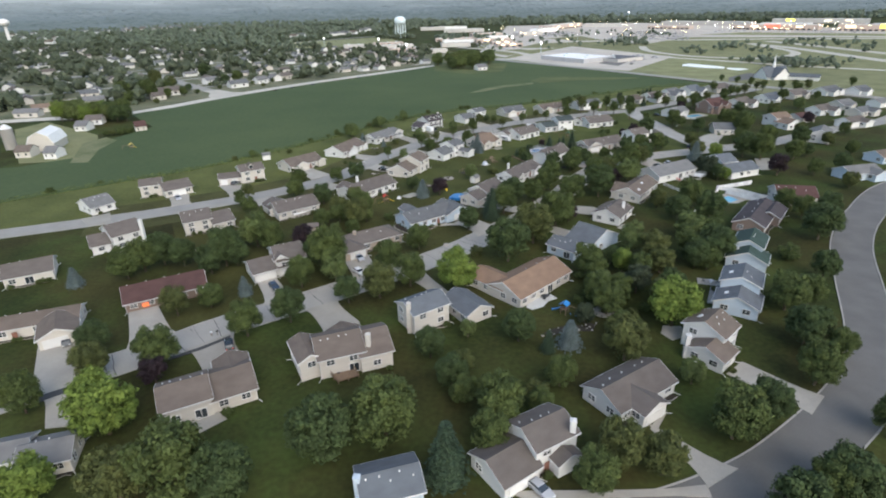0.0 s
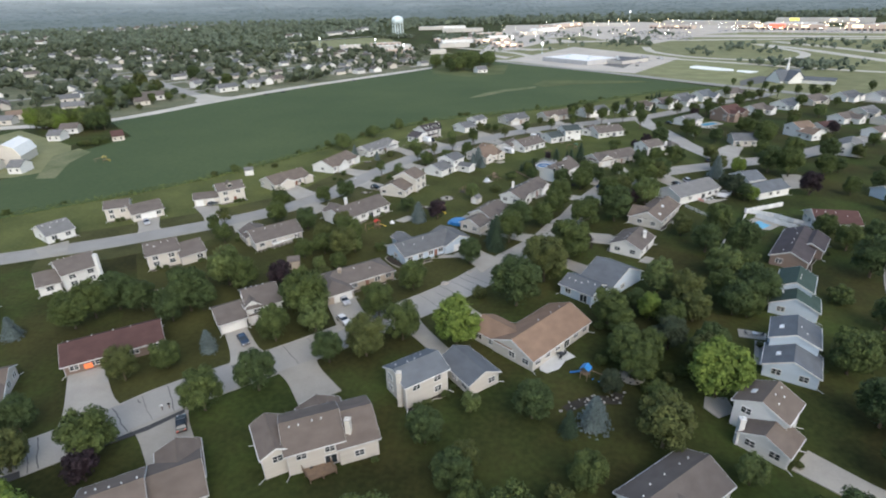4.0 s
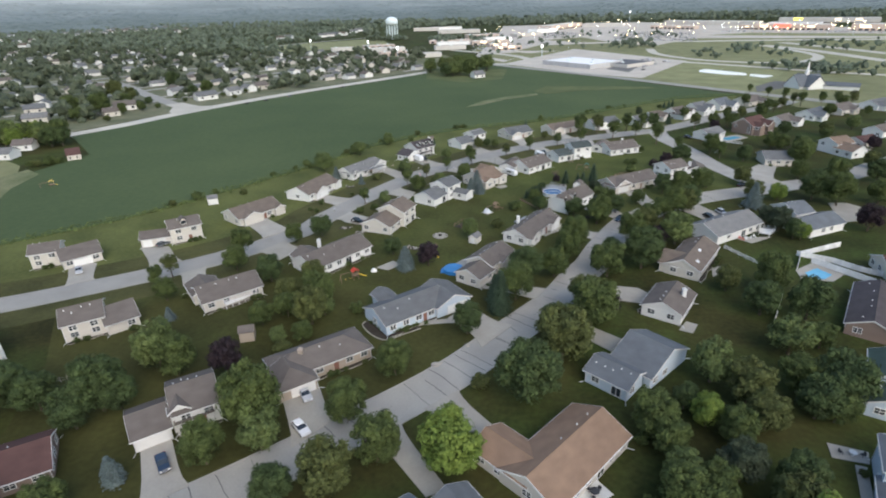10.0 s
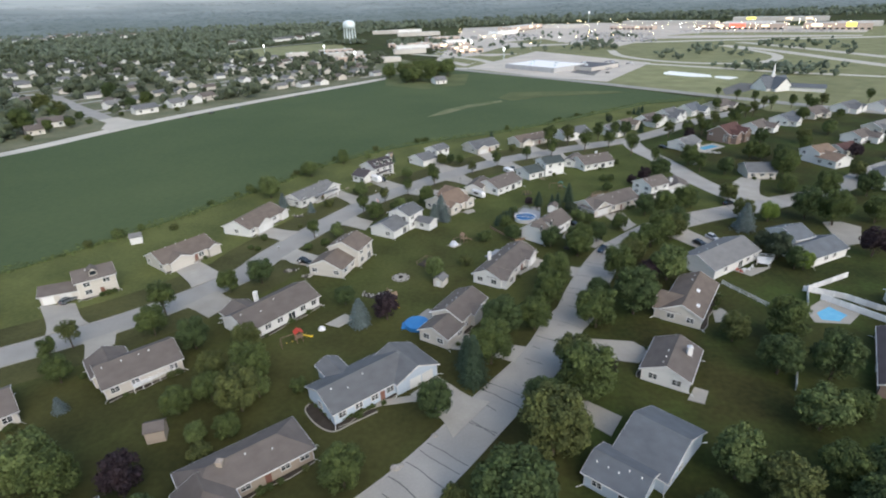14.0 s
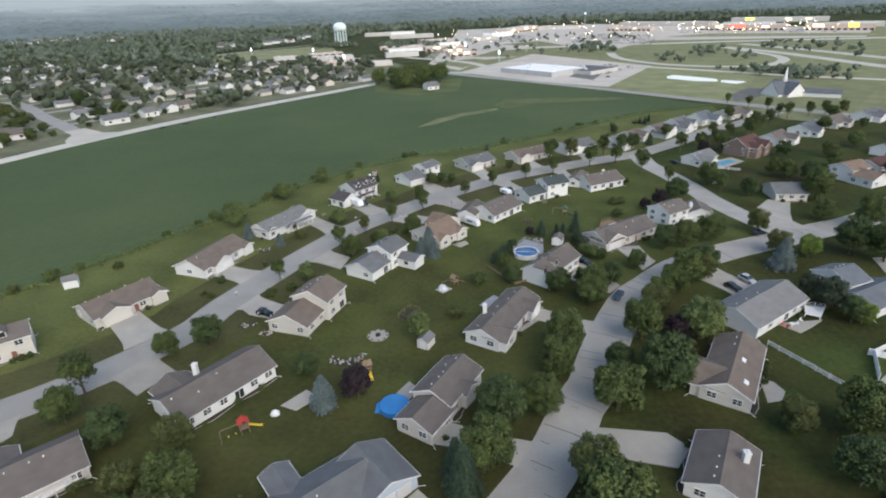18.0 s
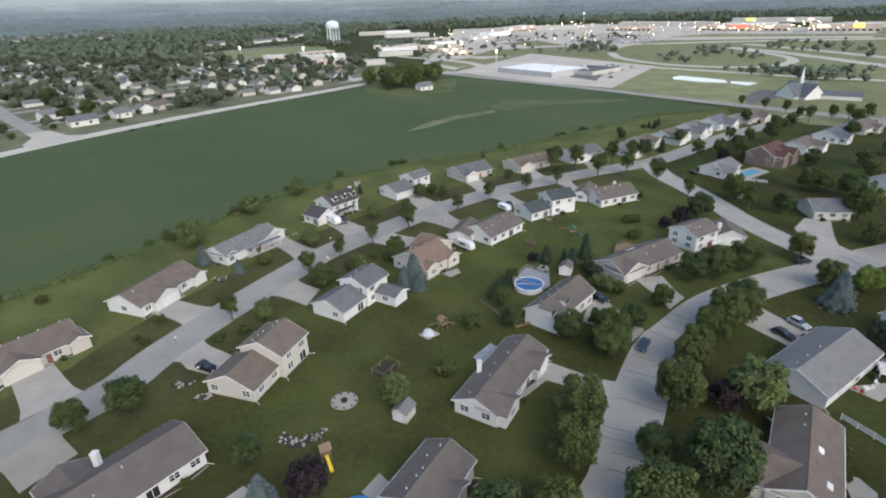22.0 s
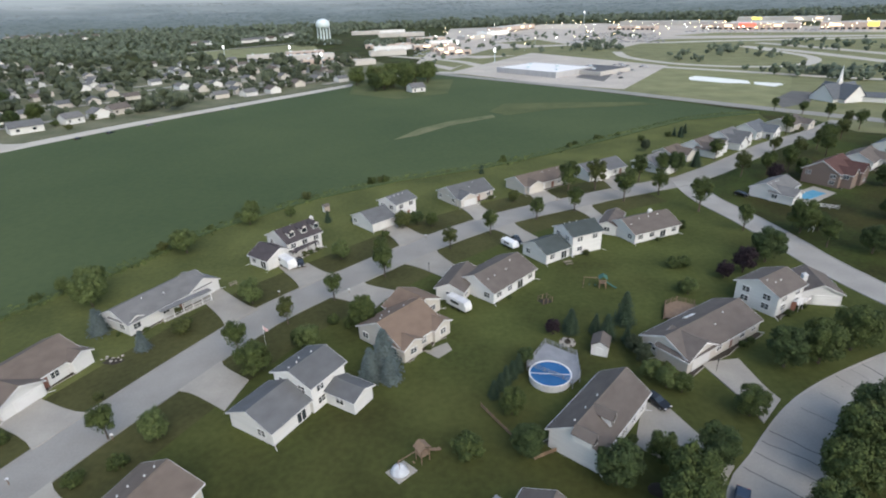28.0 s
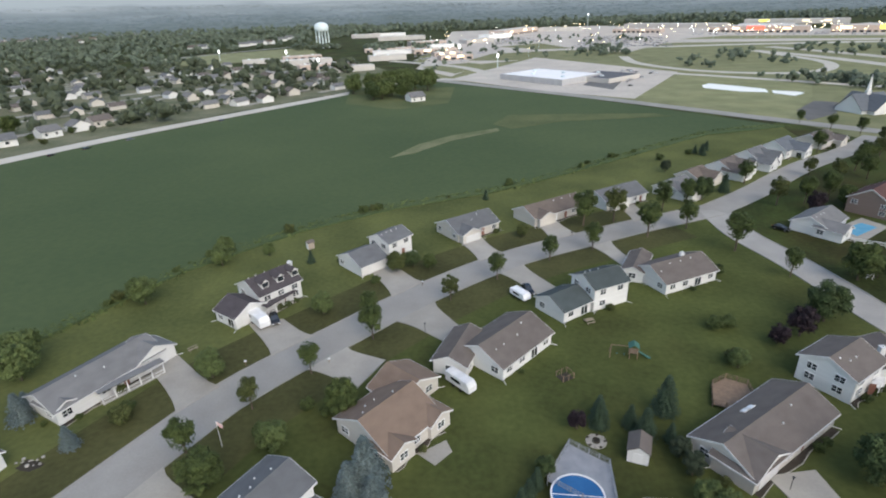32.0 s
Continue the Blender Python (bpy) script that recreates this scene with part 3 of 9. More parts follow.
    if doors:
        n = doors[0][2]
        options = [(mid, ln, w) for w in wings for mid, m, ln, gb in w.sides() if m.dot(n) > 0.7 and ln > 5]
        if options:
            mid, ln, w = options[0]
            t = Vector((-n.y, n.x))
            for f in (0.1, -0.25, 0.35):
                p = mid + t * ln * f
                if free(p, n, w) and all((p - q).length > d for q, d in used):
                    r = p + n * 0.05 - base
                    put("front_door", ENTRY, thing, (r.x, r.y, 0.0), math.atan2(n.y, n.x) - math.pi / 2, "dark red front door")
                    used.append((p, 1.6))
                    break
    patio = 0
    for w in wings:
        for mid, n, ln, gable in w.sides():
            t = Vector((-n.y, n.x))
            count = max(1, int(ln / 3.3))
            storeys = 2 if w.h > 4.1 else 1
            for s in range(storeys):
                for k in range(count):
                    if gable and s == 0 and rnd.random() < 0.35:
                        continue
                    if rnd.random() < (0.5 if base.y > 400 or base.x > 115 else 0.1):
                        continue
                    p = mid + t * ((k + 0.5) / count - 0.5) * ln
                    if not free(p, n, w) or any((p - q).length < d for q, d in used if s == 0):
                        continue
                    r = p - base
                    rz = math.atan2(n.y, n.x) - math.pi / 2
                    if s == 0 and not gable and patio < 1 and k == count // 2 and not any(n.dot(d[2]) > 0.5 for d in doors):
                        patio += 1
                        ob = put("patio_door", DOOR_FRAME, thing, (r.x + n.x * 0.04, r.y + n.y * 0.04, 0), rz)
                        put("pane", DOOR_PANE, ob)
                        continue
                    ob = put("window", WINDOW_FRAME, thing, (r.x + n.x * 0.04, r.y + n.y * 0.04, 1.65 if s == 0 else w.h - 1.1), rz)
                    put("pane", PANE, ob)
    for cx, cy in chimneys:
        p = Vector((cx, cy))
        if not any(w.holds(p, 0.35) for w in wings):
            def pulled(w):
                d = p - w.c
                return w.c + w.u * max(-w.l / 2 - 0.3, min(w.l / 2 + 0.3, d.dot(w.u))) + w.v * max(-w.w / 2 - 0.3, min(w.w / 2 + 0.3, d.dot(w.v)))
            p = min((pulled(w) for w in wings), key=lambda q: (q - p).length)
        z = max([w.h + w.p * w.w / 2 for w in wings if w.holds(p, 2.5)] or [wings[0].h + 2]) + 0.7
        bm = bmesh.new()
        o = p - base
        box(bm, o.x - 0.45, o.y - 0.45, 0.0, o.x + 0.45, o.y + 0.45, z)
        box(bm, o.x - 0.52, o.y - 0.52, z + 0.002, o.x + 0.52, o.y + 0.52, z + 0.12)
        tube(bm, (o.x, o.y, z + 0.1), (o.x, o.y, z + 0.45), 0.16, 0.16)
        part("chimney", bm, WALL[wall], thing, "sided chimney box with metal flue")
    for dx, dy in dormers:
        p = Vector((dx, dy))
        w = max(wings, key=lambda q: (q.holds(p, 0.5), q.h))
        s = 1 if (p - w.c).dot(w.v) > 0 else -1
        rz = math.atan2(w.v.y * s, w.v.x * s) - math.pi / 2
        along = (p - w.c).dot(w.u)
        q = w.c + w.u * along + w.v * s * w.w * 0.30 - base
        z = w.h + w.p * w.w * 0.16
        dm = put("dormer", DORMER_WALL[wall], thing, (q.x, q.y, z), rz)
        put("dormer_roof", DORMER_ROOF[roof], dm)
        put("pane", PANE, dm, (0, 0.76, 0.75), 0)
    for kx, ky in skylights:
        p = Vector((kx, ky))
        inside_of = [w for w in wings if w.holds(p, 0.3)] or wings[:1]
        w = max(inside_of, key=lambda q: q.roof_z(p))
        sd = 1 if (p - w.c).dot(w.v) > 0 else -1
        tilt = Matrix.Translation((p.x - base.x, p.y - base.y, w.roof_z(p) + 0.2)) @ Matrix.Rotation(w.a, 4, "Z") @ Matrix.Rotation(-sd * math.atan(w.p), 4, "X")
        bm = bmesh.new()
        for q in box(bm, -0.62, -0.42, -0.04, 0.62, 0.42, 0.12):
            q.co = tilt @ q.co
        sk = part("skylight", bm, trim_white, thing, "white domed roof light")
        bm = bmesh.new()
        for q in box(bm, -0.5, -0.3, 0.121, 0.5, 0.3, 0.16):
            q.co = tilt @ q.co
        part("dome", bm, vinyl_dome, sk)
    main = wings[0]
    if shrubs:
        # a dark planting bed along one long wall
        side = 1 if doors and doors[0][2].dot(main.v) >= 0 else -1
        bm = bmesh.new()
        x0, x1 = -main.l / 2 + 0.2, main.l / 2 - 0.2
        row = [(x0 + (x1 - x0) * k / 8, 0.9 + 0.35 * math.sin(k * 1.7 + base.x)) for k in range(9)]
        pts = [(x0, 0.05)] + [(x1, 0.05)] + [(x, d) for x, d in row[::-1]]
        ring = [main.c + main.u * x + main.v * side * (main.w / 2 + d) for x, d in pts]
        top = [bm.verts.new((p.x, p.y, 0.045)) for p in ring]
        low = [bm.verts.new((p.x, p.y, -0.05)) for p in ring]
        bm.faces.new(top)
        for k in range(len(ring)):
            bm.faces.new((low[k], low[(k + 1) % len(ring)], top[(k + 1) % len(ring)], top[k]))
        bed = setting("garden_bed", bm, mulch_mat, "dark mulch planting bed along the house wall", "garden bed")
        bm = bmesh.new()
        strip(bm, [Vector((p.x, p.y, 0)) for p in ring[2:]], 0.0, 0.13, -0.05, 0.11)
        part("edging", bm, drive_mat, bed, "pale stone edging")
        for k in range(5):
            w = rnd.choice(wings) if k > 2 else main
            mid, n, ln, gable = rnd.choice(w.sides()[:2]) if k > 2 else main.sides()[0 if side > 0 else 1]
            p = mid + Vector((-n.y, n.x)) * ln * rnd.uniform(-0.42, 0.42) + n * 1.3
            if not any(o.holds(p, 0.9) for o in wings) and all((p - q).length > 4.5 for q, d in used[:len(garages)]):
                FOUNDATION.append((round(p.x, 1), round(p.y, 1), rnd.uniform(0.6, 1.05)))
    for w in wings[:2]:
        for su, sv in ((-1, -1), (1, -1), (1, 1)):
            p = w.c + w.u * su * (w.l / 2 - 0.12) + w.v * sv * (w.w / 2 + 0.07)
            if base.y > 385 or base.x > 100 or any(o is not w and o.holds(p, 0.5) for o in wings):
                continue
            q = p - base
            o = (w.u * su * 0.6 + w.v * sv).normalized()
            bm = bmesh.new()
            tube(bm, (q.x, q.y, 0.2), (q.x, q.y, w.h - 0.1), 0.06, 0.06, 6)
            tube(bm, (q.x, q.y, 0.22), (q.x + o.x * 1.3, q.y + o.y * 1.3, 0.1), 0.06, 0.06, 6)
            part("downpipe", bm, GUTTER, thing)
    vent_side = rnd.choice((-1, 1))
    far = base.y > 400 or base.x > 115
    for k in range(0 if far else rnd.choice((3, 4, 5))):
        p = main.c + main.u * main.l * (-0.4 + 0.2 * k + rnd.uniform(-0.04, 0.04)) + main.v * main.w * vent_side * rnd.choice((0.09, 0.1, 0.22))
        if any(w is not main and w.holds(p, 0.4) for w in wings):
            continue
        o = p - base
        put("roof_vent", VENT, thing, (o.x, o.y, main.roof_z(p) + 0.25))
    return thing


DORMER_WALL, DORMER_ROOF = {}, {}
for key, m in WALL.items():
    DORMER_WALL[key] = mesh_of("dormer", [(-0.9, 0.75, 0), (0.9, 0.75, 0), (0.9, -2.2, 0), (-0.9, -2.2, 0), (-0.9, 0.75, 1.4), (0.9, 0.75, 1.4), (0.9, -2.2, 1.4), (-0.9, -2.2, 1.4), (0, 0.75, 2.1), (0, -2.2, 2.1)],
                              [(0, 1, 5, 8, 4), (1, 2, 6, 5), (3, 0, 4, 7), (2, 3, 7, 9, 6)], m)
for key, m in ROOF.items():
    v, f = [], []
    for s in (-1, 1):
        b = len(v)
        v += [(x, y, z) for y in (1.05, -2.4) for x, z in ((s * 1.15, 1.22), (s * 1.15, 1.34), (0, 2.26), (0, 2.12))]
        f += [(b, b + 1, b + 2, b + 3), (b + 7, b + 6, b + 5, b + 4)] + [(b + k, b + 4 + k, b + 4 + (k + 1) % 4, b + (k + 1) % 4) for k in range(4)]
    DORMER_ROOF[key] = mesh_of("dormer_roof", v, f, m)

# ---- trees ----
NAMES = {"o": ("maple_tree", "full green maple tree with dense rounded crown"), "l": ("linden_tree", "bright yellow-green leafy tree on a lawn"), "d": ("dark_tree", "very dark green leafy tree"),
         "w": ("light_tree", "pale green loose leafy tree"), "p": ("plum_tree", "dark purple-leaved ornamental tree"), "s": ("blue_spruce", "blue spruce with layered needles"),
         "c": ("conifer", "dark green pointed conifer"), "y": ("street_tree", "young green tree planted along the street"), "b": ("shrub", "low rounded green garden shrub")}


def leaves(rnd, centres, count, size):
    """Leaf clumps: small bent blades spread over the outsides of several lobes."""
    v, f = [], []
    weight = [r.x * r.x for c, r in centres]
    for c, r in rnd.choices(centres, weight, k=count):
        d = Vector((rnd.gauss(0, 1), rnd.gauss(0, 1), rnd.gauss(0.25, 1))).normalized()
        p = c + Vector((d.x * r.x, d.y * r.y, d.z * r.z)) * rnd.uniform(0.6, 1.18)
        n = (d + Vector((rnd.uniform(-1, 1), rnd.uniform(-1, 1), rnd.uniform(-0.3, 1))) * 0.75).normalized()
        t = n.orthogonal().normalized()
        t.rotate(Matrix.Rotation(rnd.uniform(0, 6.28), 3, n))
        b, s = n.cross(t), size * rnd.uniform(0.6, 1.35)
        i = len(v)
        v += [p - t * s, p + t * s * 0.65 - b * s * 0.75 + n * s * 0.3, p + t * s * 0.65 + b * s * 0.75]
        f += [(i, i + 1, i + 2)]
    return v, f


def crown_mesh(kind, seed, R, count, size):
    rnd = random.Random(seed)
    v, f, lobes = [], [], []
    if kind in "sc":
        tall = R * (2.2 if kind == "s" else 2.7)
        tiers = 13
        for i in range(tiers):
            f0 = i / tiers
            rad = R * (1 - f0) ** 0.78 * rnd.uniform(0.88, 1.12)
            z = 0.3 + tall * f0 ** 0.95
            n = int(6 + 13 * (1 - f0))
            for b in range(n):
                a = 2 * math.pi * (b + rnd.uniform(-0.35, 0.35)) / n + i * 0.7
                d, side = Vector((math.cos(a), math.sin(a), 0)), Vector((-math.sin(a), math.cos(a), 0))
                reach = rad * rnd.uniform(0.82, 1.12)
                for k in range(int(4 + 5 * (1 - f0))):
                    u = (k + rnd.random()) / int(4 + 5 * (1 - f0))
                    p = d * reach * u + Vector((0, 0, z - 0.25 * reach * u * u + rnd.uniform(-0.06, 0.1)))
                    q, w = size * (1.15 - 0.5 * u) * rnd.uniform(0.75, 1.25), size * 0.62
                    for tip in (side, -side, (d * 0.6 + Vector((0, 0, -0.8)))):
                        t = (d * 0.7 + tip + Vector((0, 0, rnd.uniform(-0.45, 0.25)))).normalized()
                        c = t.cross(Vector((0, 0, 1)) if abs(t.z) < 0.8 else side).normalized()
                        j = len(v)
                        v += [p - c * w * 0.4, p + t * q * 0.5 - Vector((0, 0, 0.1 * q)) - c * w * 0.5, p + t * q * 1.1, p + t * q * 0.5 + c * w * 0.5]
                        f.append((j, j + 1, j + 2, j + 3))
        i, n = len(v), 9
        for a in range(n):
            q = 2 * math.pi * a / n
            v.append(Vector((math.cos(q) * R * 0.66, math.sin(q) * R * 0.66, 0.3)))
        v.append(Vector((0, 0, tall * 0.9)))
        f += [(i + a, i + (a + 1) % n, i + n) for a in range(n)] + [tuple(i + n - 1 - a for a in range(n))]
        return v, f
    z0 = {"o": 0.6, "l": 0.5, "d": 0.6, "w": 0.4, "p": 0.4, "y": 1.25, "b": 0.05}[kind]
    zc = z0 + R * {"b": 0.65, "y": 1.35}.get(kind, 1.05)
    squash = {"b": 0.75, "y": 1.3}.get(kind, 1.12)
    lobes.append((Vector((0, 0, zc)), Vector((R * 0.72, R * 0.72, R * 0.8 * squash))))
    for k in range(34 if kind in "odlwp" else 14):
        a, e = rnd.uniform(0, 6.28), rnd.uniform(-0.6, 0.97)
        r = R * rnd.uniform(0.17, 0.34)
        d = Vector((math.cos(a) * math.sqrt(1 - e * e * 0.8), math.sin(a) * math.sqrt(1 - e * e * 0.8), e * squash))
        lobes.append((Vector((0, 0, zc)) + d * (R - r) * rnd.uniform(0.9, 1.08), Vector((r, r, r * 0.85))))
    v, f = leaves(rnd, lobes, count, size)
    for c, r in lobes:
        bm = bmesh.new()
        bmesh.ops.create_icosphere(bm, subdivisions=2 if r.x > 0.6 * R else 1, radius=1.0)
        i = len(v)
        v += [c + Vector((q.co.x * r.x, q.co.y * r.y, q.co.z * r.z)) * rnd.uniform(0.5, 0.72) for q in bm.verts]
        f += [tuple(i + q.index for q in fc.verts) for fc in bm.faces]
        bm.free()
    return v, f


def trunk_mesh(kind, R):
    bm = bmesh.new()
    if kind in "sc":
        tube(bm, (0, 0, -0.1), (0, 0, R * 1.4), 0.16, 0.08)
    else:
        h = {"b": 0.5, "y": 1.5}.get(kind, 1.0) * R
        tube(bm, (0, 0, -0.1), (0.03 * R, 0, h * 0.75), 0.055 * R + 0.05, 0.035 * R + 0.03)
        for k in range(4):
            a = k * 1.57 + 0.4
            tube(bm, (0.03 * R, 0, h * 0.7), (math.cos(a) * R * 0.5, math.sin(a) * R * 0.5, h * 1.35), 0.03 * R + 0.02, 0.012 * R, 5)
    me = bpy.data.meshes.new("trunk")
    bm.to_mesh(me)
    bm.free()
    me.materials.append(bark)
    return me


NOMINAL = {"o": 4.6, "l": 4.6, "d": 4.6, "w": 3.2, "p": 3.0, "s": 2.8, "c": 2.8, "y": 2.0, "b": 1.7}
COUNT = {"o": 7600, "l": 7000, "d": 6600, "w": 3800, "p": 2600, "s": 0, "c": 0, "y": 2200, "b": 1000}
SIZE = {"o": 0.25, "l": 0.25, "d": 0.25, "w": 0.21, "p": 0.21, "s": 0.46, "c": 0.42, "y": 0.165, "b": 0.16}
stock, made_trees = {}, {}
dice = random.Random(5)


def tree(kind, x, y, R):
    variant = len(made_trees.setdefault(kind, [])) % {"o": 6, "w": 4, "b": 4, "y": 4}.get(kind, 3)
    name, label = NAMES[kind]
    key = (kind, variant)
    if key not in stock:
        me = mesh_of("crown", *crown_mesh(kind, 11 * variant + ord(kind), NOMINAL[kind], COUNT[kind], SIZE[kind]), {("o", 2): OLIVE, ("o", 4): DEEP, ("o", 1): DEEP, ("b", 1): OLIVE, ("y", 3): OLIVE}.get(key, LEAF[kind]))
        stock[key] = (me, trunk_mesh(kind, NOMINAL[kind]))
    s = {"s": 1.1, "c": 1.0, "y": 1.28 if x < 90 and y < 385 else 0.98}.get(kind, 1.02) * R / NOMINAL[kind]
    t = tagged(new(name), label, "bush" if kind == "b" else "tree", "shrubs in the gardens" if kind == "b" else "trees of the suburb")
    t.matrix_basis = Matrix.Translation((x, y, 0)) @ Matrix.Rotation(dice.uniform(0, 6.28), 4, "Z") @ Matrix.Diagonal((s, s, s * dice.uniform(0.93, 1.12), 1))
    for nm, me in zip(("crown", "trunk"), stock[key]):
        ob = new(nm, me)
        ob.parent = t
    made_trees[kind].append(t)
    return t


# the houses, street by street
house("long beige ranch house with brown shingle roof and back patio", "br", "be", [(-54.8, 79.8, 35.0, 9.0, 9.6, 4.0, 0.45), (-48.8, 85.2, 35.5, 8.6, 10.7, 2.8, 0.45), (-49.9, 88.4, 124.0, 9.1, 7.0, 2.8, 0.45)], [(-50.8, 92.9)], [], [])
house("beige two-storey house with brown roof and patio", "br", "be", [(-30.8, 96.6, 27.5, 9.8, 10.2, 4.6, 0.45), (-36.6, 93.9, -55.0, 9.0, 5.3, 4.6, 0.50), (-24.6, 99.6, 27.5, 7.2, 11.4, 3.8, 0.45), (-30.5, 100.9, 119.3, 8.7, 8.0, 2.8, 0.45)], [(-35.3, 104.8)], [(-24.0, 96.0)], [])
house("two-storey house with blue-grey shingle roof", "bl", "be", [(-15.7, 113.5, 41.5, 10.1, 8.1, 5.2, 0.45), (-6.0, 118.4, 131.3, 10.6, 7.7, 2.8, 0.45)], [], [(-18.5, 108.2)], [])
house("ranch house with orange-tan shingle roof and white patio", "tn", "be", [(8.9, 132.4, 50.8, 21.0, 11.5, 2.8, 0.45), (0.4, 131.2, 140.8, 11.8, 8.0, 2.8, 0.45)], [(-2.8, 136.1)], [], [])
house("pale blue sided house with slate-blue roof", "bl", "lb", [(20.3, 154.4, -37.9, 9.6, 8.0, 2.8, 0.42), (28.0, 160.8, -42.0, 9.6, 14.8, 2.9, 0.45)], [(21.5, 164.1)], [], [])
house("white gabled ranch house with grey-brown roof", "gb", "wh", [(37.5, 183.7, 60.3, 12.6, 9.6, 2.8, 0.45)], [(31.8, 184.6)], [(40.8, 183.9)], [])
house("beige ranch house with brown roof and skylight", "br", "be", [(50.1, 209.1, 58.6, 19.8, 9.4, 3.0, 0.50), (44.9, 206.7, -30.5, 6.4, 9.6, 2.8, 0.48)], [], [], [], skylights=[(49.4, 202.6), (51.5, 208.5)])
house("white ranch house with pale grey roof and back deck", "gy", "wh", [(66.6, 233.2, 36.1, 22.0, 11.5, 2.9, 0.45)], [(65.5, 240.8)], [], [])
house("long ranch house with blue-grey roof and pale siding", "bg", "lb", [(-25.1, 176.4, 42.5, 18.4, 10.8, 2.8, 0.42), (-17.1, 182.0, -48.5, 10.4, 10.4, 2.8, 0.42), (-30.3, 178.9, 131.0, 9.8, 5.0, 2.8, 0.45)], [(-14.8, 178.4), (-12.6, 180.4)], [], [])
house("long tan ranch house with grey-brown hip roof", "gb", "ta", [(-40.3, 155.6, 40.2, 20.6, 9.6, 2.7, 0.45, 'ab'), (-43.4, 147.8, -49.8, 8.4, 8.4, 2.7, 0.45, 'b')], [(-40.2, 146.0)], [(-42.9, 152.7)], [])
house("white two-storey house with dormer and attached garage", "gb", "wh", [(-59.2, 139.6, 36.6, 8.4, 11.5, 4.2, 0.45), (-64.5, 133.4, 39.9, 6.7, 9.7, 2.8, 0.45), (-59.6, 135.6, -53.4, 4.6, 3.8, 4.7, 0.75)], [(-62.0, 130.7)], [], [])
house("brown brick ranch house with dark red roof", "rd", "bk", [(-84.3, 119.9, 36.1, 19.5, 10.8, 2.6, 0.45)], [(-89.7, 113.6), (-86.9, 115.2)], [], [])
house("beige ranch house with wide garage gable", "br", "be", [(-104.9, 102.6, 27.3, 17.7, 7.3, 2.8, 0.45), (-97.5, 99.4, 128.8, 9.6, 8.3, 2.8, 0.45)], [(-96.2, 96.8)], [], [])
house("grey-roofed beige house half hidden by trees", "gy", "be", [(-70.0, 65.1, 24.9, 8.2, 7.4, 2.8, 0.45), (-76.0, 64.0, 24.6, 6.5, 6.6, 3.2, 0.45)], [], [], [])
house("pale house with slate-blue roof beside tall trees", "bl", "lb", [(-12.8, 64.0, 24.0, 9.4, 7.9, 4.0, 0.45)], [], [(-17.1, 61.6)], [])
house("white two-storey house with garage wing and chimney", "gb", "wh", [(10.0, 75.8, 37.0, 8.8, 8.1, 5.2, 0.45), (4.2, 70.7, 41.8, 7.8, 8.9, 2.8, 0.45), (12.6, 73.9, -53.0, 6.2, 5.0, 2.8, 0.45)], [(7.0, 67.3)], [(14.7, 75.1)], [])
house("white ranch house with grey-brown roof", "gb", "wh", [(26.7, 91.5, 40.2, 15.7, 9.3, 2.8, 0.47), (27.8, 87.6, -50.0, 7.6, 6.6, 2.8, 0.47)], [(29.2, 85.0)], [], [])
house("white split-level house with brown roof", "br", "wh", [(46.2, 109.8, 50.0, 7.7, 9.0, 5.3, 0.48), (45.0, 104.4, 49.0, 6.6, 8.2, 2.8, 0.47)], [], [(40.4, 105.0)], [], skylights=[(44.2, 111.0)])
house("pale blue two-level house with slate roof", "bl", "lb", [(60.2, 132.3, 65.5, 8.8, 9.1, 5.3, 0.42), (57.5, 126.0, 64.4, 8.4, 10.0, 2.8, 0.45)], [], [], [], skylights=[(57.7, 133.0), (54.9, 126.4)])
house("pale two-level house with dark green roof", "gn", "lb", [(71.0, 156.6, 62.0, 10.4, 7.9, 4.9, 0.47), (68.3, 150.3, 65.0, 7.6, 10.4, 2.8, 0.47)], [], [], [], skylights=[(66.1, 152.2)])
house("brown brick house with dark roof and pale trim", "dk", "bk", [(82.9, 183.3, 58.0, 23.4, 9.6, 2.8, 0.46), (88.6, 186.0, 58.0, 12.0, 7.0, 2.8, 0.50)], [], [], [])
house("white house with two slate-blue roof levels", "bl", "wh", [(90.6, 243.3, 23.9, 7.7, 10.2, 4.8, 0.45), (94.9, 237.3, 28.3, 15.3, 9.9, 2.8, 0.45)], [], [], [])
house("beige house with grey-brown roofs beside blue pool", "gb", "be", [(-6.1, 204.0, 61.0, 12.6, 8.8, 3.6, 0.47), (-10.0, 195.4, 59.5, 7.5, 8.2, 2.8, 0.47), (-3.6, 202.8, -29.5, 5.4, 4.6, 3.4, 0.47)], [], [], [])
house("white ranch house with grey-brown roof and chimney", "gb", "wh", [(6.2, 229.4, 60.5, 22.3, 9.0, 2.8, 0.46), (12.1, 233.9, -29.7, 5.6, 6.0, 2.8, 0.45), (5.0, 221.4, -28.0, 6.0, 6.4, 2.8, 0.48)], [(12.9, 232.3)], [(1.8, 229.3)], [])
house("tall white cape house with dormers beside round pool", "gb", "wh", [(20.9, 255.3, 51.0, 17.2, 8.6, 3.6, 0.66)], [(28.7, 259.1)], [], [(22.9, 250.4), (19.3, 245.9)])
house("beige ranch house with wide grey-brown roof", "gb", "be", [(45.5, 279.0, 34.9, 23.1, 10.3, 2.8, 0.48), (40.5, 273.3, -52.8, 6.9, 9.2, 2.8, 0.50)], [(43.6, 271.2), (41.4, 269.6)], [], [], skylights=[(43.0, 280.7), (44.2, 281.4)])
